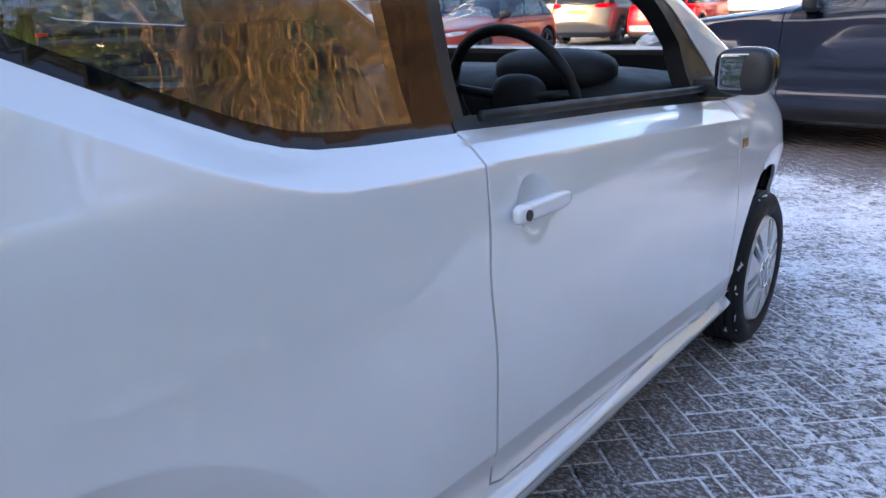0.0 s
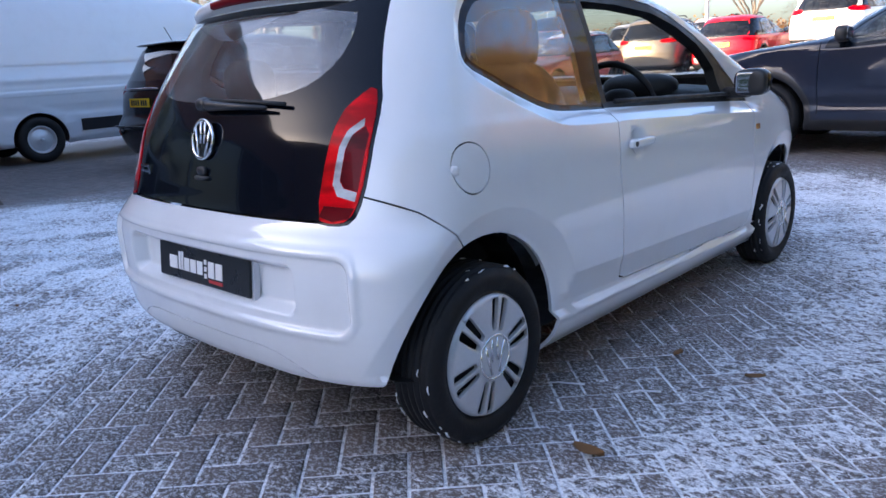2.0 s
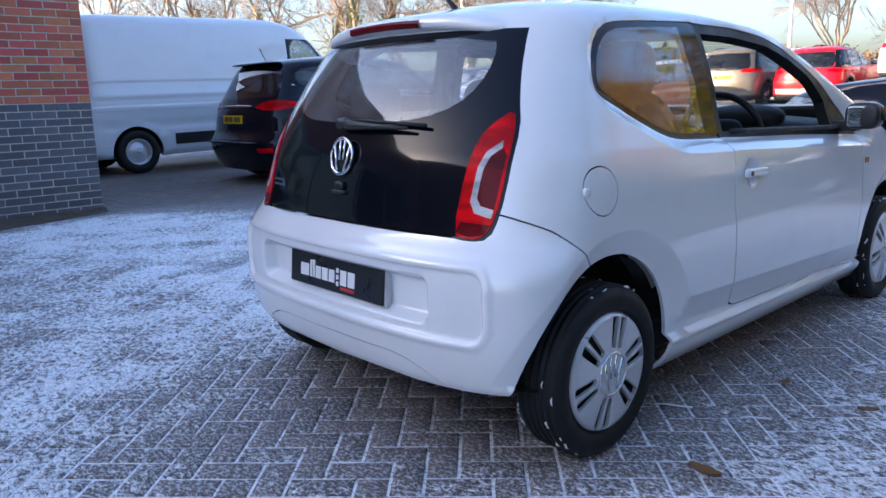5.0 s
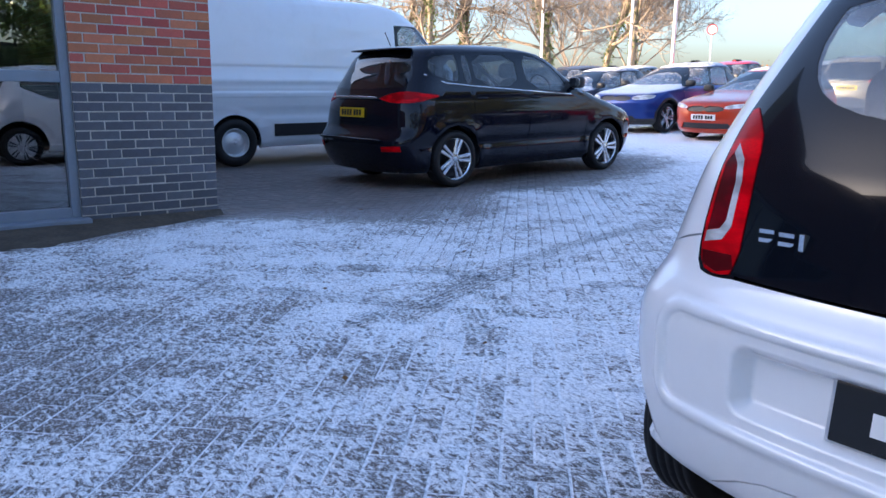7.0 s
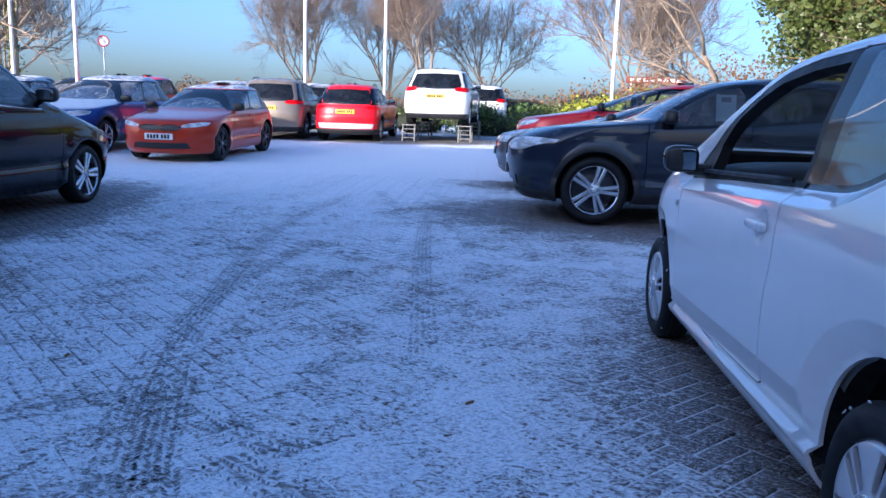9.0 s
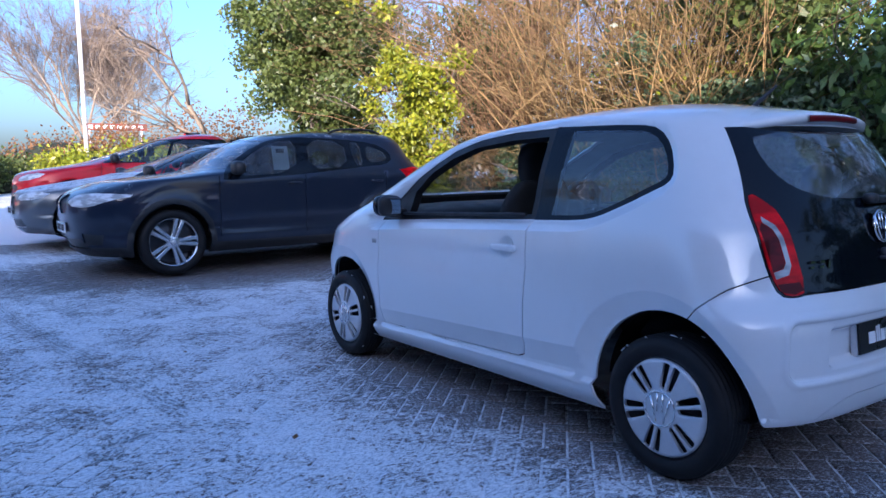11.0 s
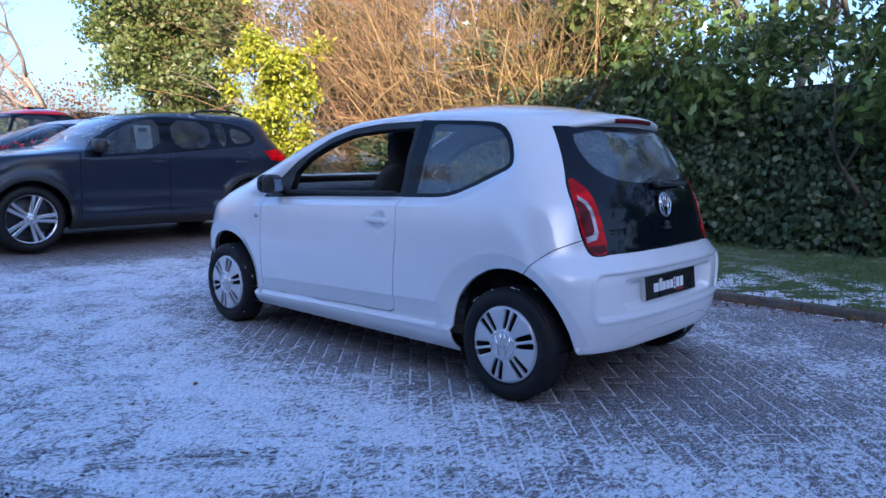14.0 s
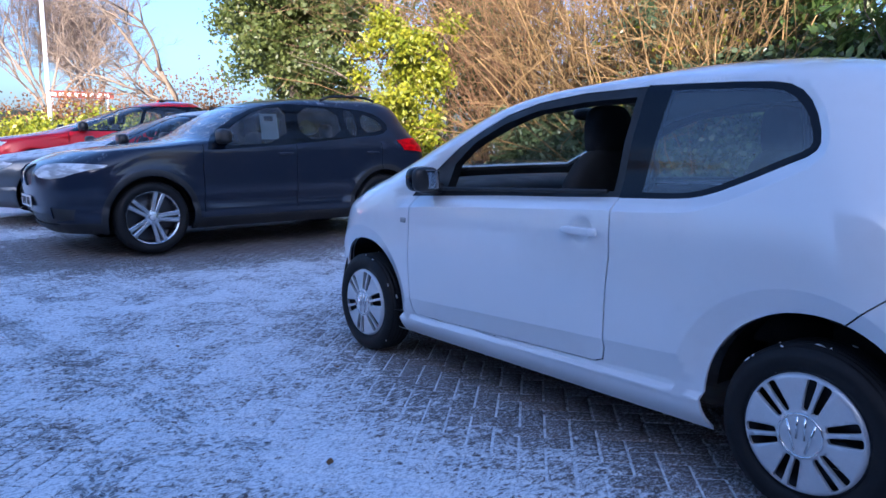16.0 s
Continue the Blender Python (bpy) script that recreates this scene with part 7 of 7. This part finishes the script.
def road_sign(x, y):
    t = thing("road_sign", pose(x, y, float(ground_z(x, y)), 0, 0, 30), "small round red and white sign on a grey post", "sign")
    part("post", rod(bmesh.new(), (0, 0, 0), (0, 0, 3.2), 0.035), SILVER, t)
    part("disc", rod(bmesh.new(), (0, -0.05, 3.2), (0, -0.035, 3.2), 0.24, seg=28), MARKWHITE, t)
    add("red_ring", mesh_of("red_ring", *tube([(0.22 * math.cos(k), -0.052, 3.2 + 0.22 * math.sin(k)) for k in np.linspace(0, 6.283, 28, endpoint=False)], 0.026, 6, True), MARKRED), t)


road_sign(-19.5, 30.0)


def name_board(x, y, z):
    g = float(ground_z(x, y))
    t = thing("sign_board", pose(x, y, g), "long low red-brown sign board with pale lettering over the hedge", "sign")
    part("board", box(bmesh.new(), (0, 0, z - g), (2.7, 0.05, 0.30), 0.01), BOARDRED, t)
    for k in range(8):
        part("marking", box(bmesh.new(), (-1.05 + 0.3 * k, -0.028, z - g), (0.19, 0.006, 0.15)), MARKWHITE, t)
    for sx in (-1.1, 1.1):
        part("post", rod(bmesh.new(), (sx, 0.05, 0), (sx, 0.05, z - g + 0.1), 0.04), SILVER, t)


BOARDRED = surface("red_brown_board", (0.20, 0.045, 0.03), 0.6)
name_board(4.8, 34.0, 3.38)


# ---- kerb, leaves, tracks ----
def kerb():
    t = thing("kerb", pose(0, 0, 0), "low concrete edging between paving and verge", "kerb", kind="structure")
    line = pchip([-14, 2.2, 4.6, 20], [2.45, 2.45, 3.68, 3.83])
    me = bpy.data.meshes.new("kerb_stone")
    bm = box(bmesh.new(), (0, 0, 0.0), (0.10, 0.895, 0.12), 0.012)
    bm.to_mesh(me)
    bm.free()
    me.materials.append(surface("mossy_kerb_concrete", (0.13, 0.115, 0.095), 0.95, var=0.4, bump=0.9))
    for k in range(22):
        y = -8.0 + 0.9 * k
        x0, x1 = float(line(y - 0.45)), float(line(y + 0.45))
        add("kerb_stone", me, t, "", pose((x0 + x1) / 2, y, float(ground_z(0, y)) + 0.002, 0, 0, -math.degrees(math.atan2(x1 - x0, 0.9))))


kerb()


def leaf_litter():
    """Dead leaves and crumbs gathered along the kerb."""
    rs = np.random.RandomState(77)
    n = 1500
    y = rs.uniform(-5.5, 2.4, n)
    x = 2.36 + np.abs(rs.normal(size=n)) * 0.09 * rs.choice([-1, 1], n, p=[0.6, 0.4])
    z = np.where(np.abs(x - 2.45) < 0.05, 0.066, 0.012) + 0.012 * rs.rand(n)
    ob = add("leaf_litter", leaf_mesh("leaf_litter", np.stack((x, y, z), 1), 0.032, BROWNLEAF, rs, 0.0, 0.6))
    tagged(ob, "brown dead leaves gathered along the kerb", "leaf litter", kind="stuff")


leaf_litter()


def fallen_leaf(x, y, turn, s=0.05, mat=BROWNLEAF):
    v, f = [], []
    n = 7
    for i in range(n):
        t = i / (n - 1)
        w = math.sin(math.pi * min(1, t * 0.92 + 0.06)) * 0.42
        for k in (-1, 0, 1):
            v.append(((t - 0.5) * s * 1.6, k * w * s, 0.010 + 0.35 * s * (abs(k) * 0.6 + (t - 0.5) ** 2 * 1.5)))
    f = [(i * 3 + k, i * 3 + k + 1, (i + 1) * 3 + k + 1, (i + 1) * 3 + k) for i in range(n - 1) for k in range(2)]
    tagged(add("fallen_leaf", mesh_of("fallen_leaf", v, f, mat), None, "", pose(x, y, float(ground_z(x, y)) + 0.002, 0, 0, turn)), "curled brown fallen leaf on the paving", "leaf", "fallen leaves")


for k, (lx, ly, ls) in enumerate(((1.07, 0.075, 0.075), (-1.70, 1.21, 0.06), (-3.51, 1.47, 0.055), (-2.01, -0.40, 0.05), (1.25, 0.85, 0.05), (0.95, 0.9, 0.045), (1.9, 0.7, 0.05), (-2.7, 3.6, 0.05), (-3.0, 2.6, 0.045), (-2.0, 0.3, 0.04), (-4.6, 2.2, 0.05), (-4.2, 4.4, 0.05), (-1.6, 3.1, 0.045), (-3.2, 0.2, 0.045), (2.3, -0.3, 0.06), (2.35, 0.2, 0.05), (2.3, -1.1, 0.06), (2.36, -0.7, 0.05), (2.2, 0.7, 0.05), (-1.1, 2.2, 0.04), (-5.0, 3.4, 0.05), (-5.5, 1.9, 0.05))):
    fallen_leaf(lx, ly, 53 * k, ls * (0.55 if lx < -1 else 0.85))

def fallen_twig(x, y, turn, s):
    p = [(-0.5 * s, 0, 0.006), (-0.1 * s, 0.04 * s, 0.009), (0.2 * s, -0.02 * s, 0.008), (0.5 * s, 0.06 * s, 0.006)]
    tagged(add("fallen_twig", mesh_of("fallen_twig", *tube(p, [0.004, 0.0035, 0.003, 0.002], 5), SNOW), None, "", pose(x, y, float(ground_z(x, y)), 0, 0, turn)), "thin rimed twig lying on the paving", "twig", "fallen twigs")


for k, (lx, ly, ls) in enumerate(((1.62, 0.42, 0.16), (1.75, 0.55, 0.10), (1.3, 1.3, 0.12), (1.0, 0.55, 0.10), (-1.9, -0.75, 0.2), (0.6, -0.85, 0.22), (-1.3, 0.4, 0.12), (0.95, 1.5, 0.14), (0.75, 0.45, 0.13), (2.0, 0.2, 0.14))):
    fallen_twig(lx, ly, 71 * k, ls)

SCUFF = surface("wet_trodden_paving", (0.27, 0.265, 0.27), 0.7, var=0.6, scale=40, bump=0.6)


def tyre_track(pts, seed, width=0.16, rows=5):
    """Prints of a tyre's blocks, where the snow is pressed away."""
    rs = np.random.RandomState(seed)
    p = dense(smoothed(pts, 3, False), 0.030, False)
    t = np.gradient(p, axis=0)
    t /= np.hypot(t[:, 0], t[:, 1])[:, None]
    n = np.stack((-t[:, 1], t[:, 0]), 1)
    v, f = [], []
    for q, d, s in zip(p, t, n):
        for k in range(rows):
            if rs.rand() < 0.36:
                continue
            c = q + s * ((k + 0.5) / rows - 0.5) * width + s * rs.normal() * 0.003
            a, b = d * (0.004 + 0.005 * rs.rand()), s * width / rows * (0.18 + 0.16 * rs.rand())
            b = b + d * 0.008 * (1 if k % 2 else -1)
            i = len(v)
            for w in (c - a - b, c + a - b, c + a + b, c - a + b):
                v.append((w[0], w[1], float(ground_z(w[0], w[1])) + 0.0045))
            f.append((i, i + 1, i + 2, i + 3))
    tagged(add("tyre_track", mesh_of("tyre_track", v, f, SCUFF, False)), "tyre tread print pressed through thin snow", "tyre track", "tyre tracks", "stuff")


for k, line in enumerate(([(-2.60, 0.0), (-2.72, 0.42), (-2.99, 1.03), (-3.16, 1.62), (-3.29, 2.3), (-3.41, 3.25), (-3.30, 4.5)], [(-2.62, 0.43), (-3.06, 1.52), (-3.38, 2.81), (-3.62, 3.93), (-3.9, 5.8), (-3.7, 8.0)],
                          [(-1.29, 4.5), (-1.58, 5.73), (-2.08, 7.4), (-2.7, 8.6)], [(-1.9, 4.9), (-2.1, 6.0), (-2.9, 7.0), (-3.4, 8.6)], [(-2.84, 2.9), (-2.80, 3.7)], [(-1.96, 1.86), (-2.31, 4.58), (-2.52, 6.7)],
                          [(-3.6, -0.2), (-3.1, 0.15), (-2.6, 0.5)], [(-3.64, 0.55), (-3.38, 0.86), (-3.04, 1.09)], [(-2.48, 0.21), (-2.68, 0.62), (-2.91, 1.29)], [(-3.0, 1.08), (-2.58, 0.9), (-2.24, 0.71)], [(-2.46, 0.62), (-2.14, 0.41), (-1.92, 0.22)], [(-2.42, 1.49), (-2.24, 1.84), (-1.78, 1.54)])):
    tyre_track(line, 40 + k)


# ---- block paving, in a herringbone at 45 degrees ----
def paving():
    t = thing("pavement", pose(0, 0, 0), "brown block paving in herringbone bond, joints filled with snow", "paving", kind="structure")
    rs = np.random.RandomState(5)
    u, c45 = 0.1, math.sqrt(0.5)
    i, j = np.meshgrid(np.arange(-190, 190), np.arange(-190, 190))
    i, j = i.ravel(), j.ravel()
    flat, up = (i - j) % 4 == 0, (i - j) % 4 == 3
    cx = np.concatenate((i[flat] + 1.0, i[up] + 0.5)) * u
    cy = np.concatenate((j[flat] + 0.5, j[up] + 1.0)) * u
    quarter = np.concatenate((np.zeros(flat.sum()), np.ones(up.sum())))
    x, y = (cx - cy) * c45, (cx + cy) * c45
    keep = (x > -9.6) & (x < 2.36) & (y > -7.2) & (y < 10.5) & ~((x < -5.75) & (y < 0.72))
    x, y, quarter = x[keep], y[keep], quarter[keep]
    n = len(x)
    tilt, dz = rs.normal(size=(n, 2)) * 0.006, rs.normal(size=n) * 0.0009
    near = ((x > 0.85) & (x < 2.2) & (y > -0.6) & (y < 2.0)) | ((x > -2.5) & (x < -1.6) & (y > -1.5) & (y < -0.3))
    corners = np.array([(-1, -1), (1, -1), (1, 1), (-1, 1)], float)
    top, foot = corners * (0.0905, 0.0405), corners * (0.0950, 0.0450)
    box_v = np.vstack((np.c_[top, np.zeros(4)], np.c_[foot, np.full(4, -0.003)], np.c_[foot, np.full(4, -0.010)]))
    faces = [(0, 1, 2, 3)] + [(a + 4 * k, a + 4 * (k + 1), (a + 1) % 4 + 4 * (k + 1), (a + 1) % 4 + 4 * k) for k in (0, 1) for a in range(4)]
    one = mesh_of("paving_block", box_v, faces, PAVING, False)
    for k in np.where(near)[0]:
        add("paving_block", one, t, "", pose(x[k], y[k], float(ground_z(x[k], y[k])) + dz[k], math.degrees(tilt[k, 0]) * 0.5, math.degrees(tilt[k, 1]) * 0.5, 45 + 90 * quarter[k]))
    far = np.where(~near)[0]
    a = radians(45) + quarter[far] * math.pi / 2
    v = np.repeat(box_v[None], len(far), 0)
    z = v[:, :, 2] + dz[far][:, None] + v[:, :, 0] * tilt[far][:, :1] * 0.5 + v[:, :, 1] * tilt[far][:, 1:] * 0.5
    wx = x[far][:, None] + v[:, :, 0] * np.cos(a)[:, None] - v[:, :, 1] * np.sin(a)[:, None]
    wy = y[far][:, None] + v[:, :, 0] * np.sin(a)[:, None] + v[:, :, 1] * np.cos(a)[:, None]
    co = np.stack((wx, wy, z + ground_z(wx, wy)), -1).reshape(-1, 3)
    fs = (np.array(faces)[None] + 12 * np.arange(len(far))[:, None, None]).reshape(-1, 4)
    me = bpy.data.meshes.new("paving_blocks")
    me.vertices.add(len(co))
    me.vertices.foreach_set("co", co.ravel())
    me.loops.add(fs.size)
    me.loops.foreach_set("vertex_index", fs.ravel())
    me.polygons.add(len(fs))
    me.polygons.foreach_set("loop_start", np.arange(0, fs.size, 4))
    me.materials.append(PAVING)
    me.update(calc_edges=True)
    tagged(add("paving_blocks", me, t), kind="stuff")


paving()


# ---- bricks of the pier ----
def pier_bricks():
    L, h, d = 0.215, 0.065, 0.010
    kinds = {}
    for nm, ln, mat in (("red", L, BRICKRED), ("blue", L, BRICKBLUE), ("red_cut", 0.1025, BRICKRED), ("blue_cut", 0.1025, BRICKBLUE)):
        bm = box(bmesh.new(), (0, 0, 0), (ln, 0.05, h))
        bmesh.ops.bevel(bm, geom=[e for e in bm.edges if all(v.co.y > 0 for v in e.verts)], offset=0.004, segments=1, affect="EDGES")
        me = bpy.data.meshes.new("brick")
        bm.to_mesh(me)
        bm.free()
        me.materials.append(mat)
        kinds[nm] = me
    rs = np.random.RandomState(8)
    for k in range(38):
        z = 0.005 + 0.075 * k + 0.0325
        col = "blue" if k < 15 else "red"
        x = 0.0
        odd = k % 2
        while x < PIER - 0.05:
            cut = odd and x == 0.0 or x + L > PIER + 0.01
            ln = 0.1025 if cut else L
            if x + ln <= PIER + 0.012:
                add("brick", kinds[col + ("_cut" if cut else "")], EASTWALL, "", pose(x + ln / 2, -0.0285 + rs.normal() * 0.0012, z, 0, 0, rs.normal() * 0.25))
            x += ln + 0.010


pier_bricks()
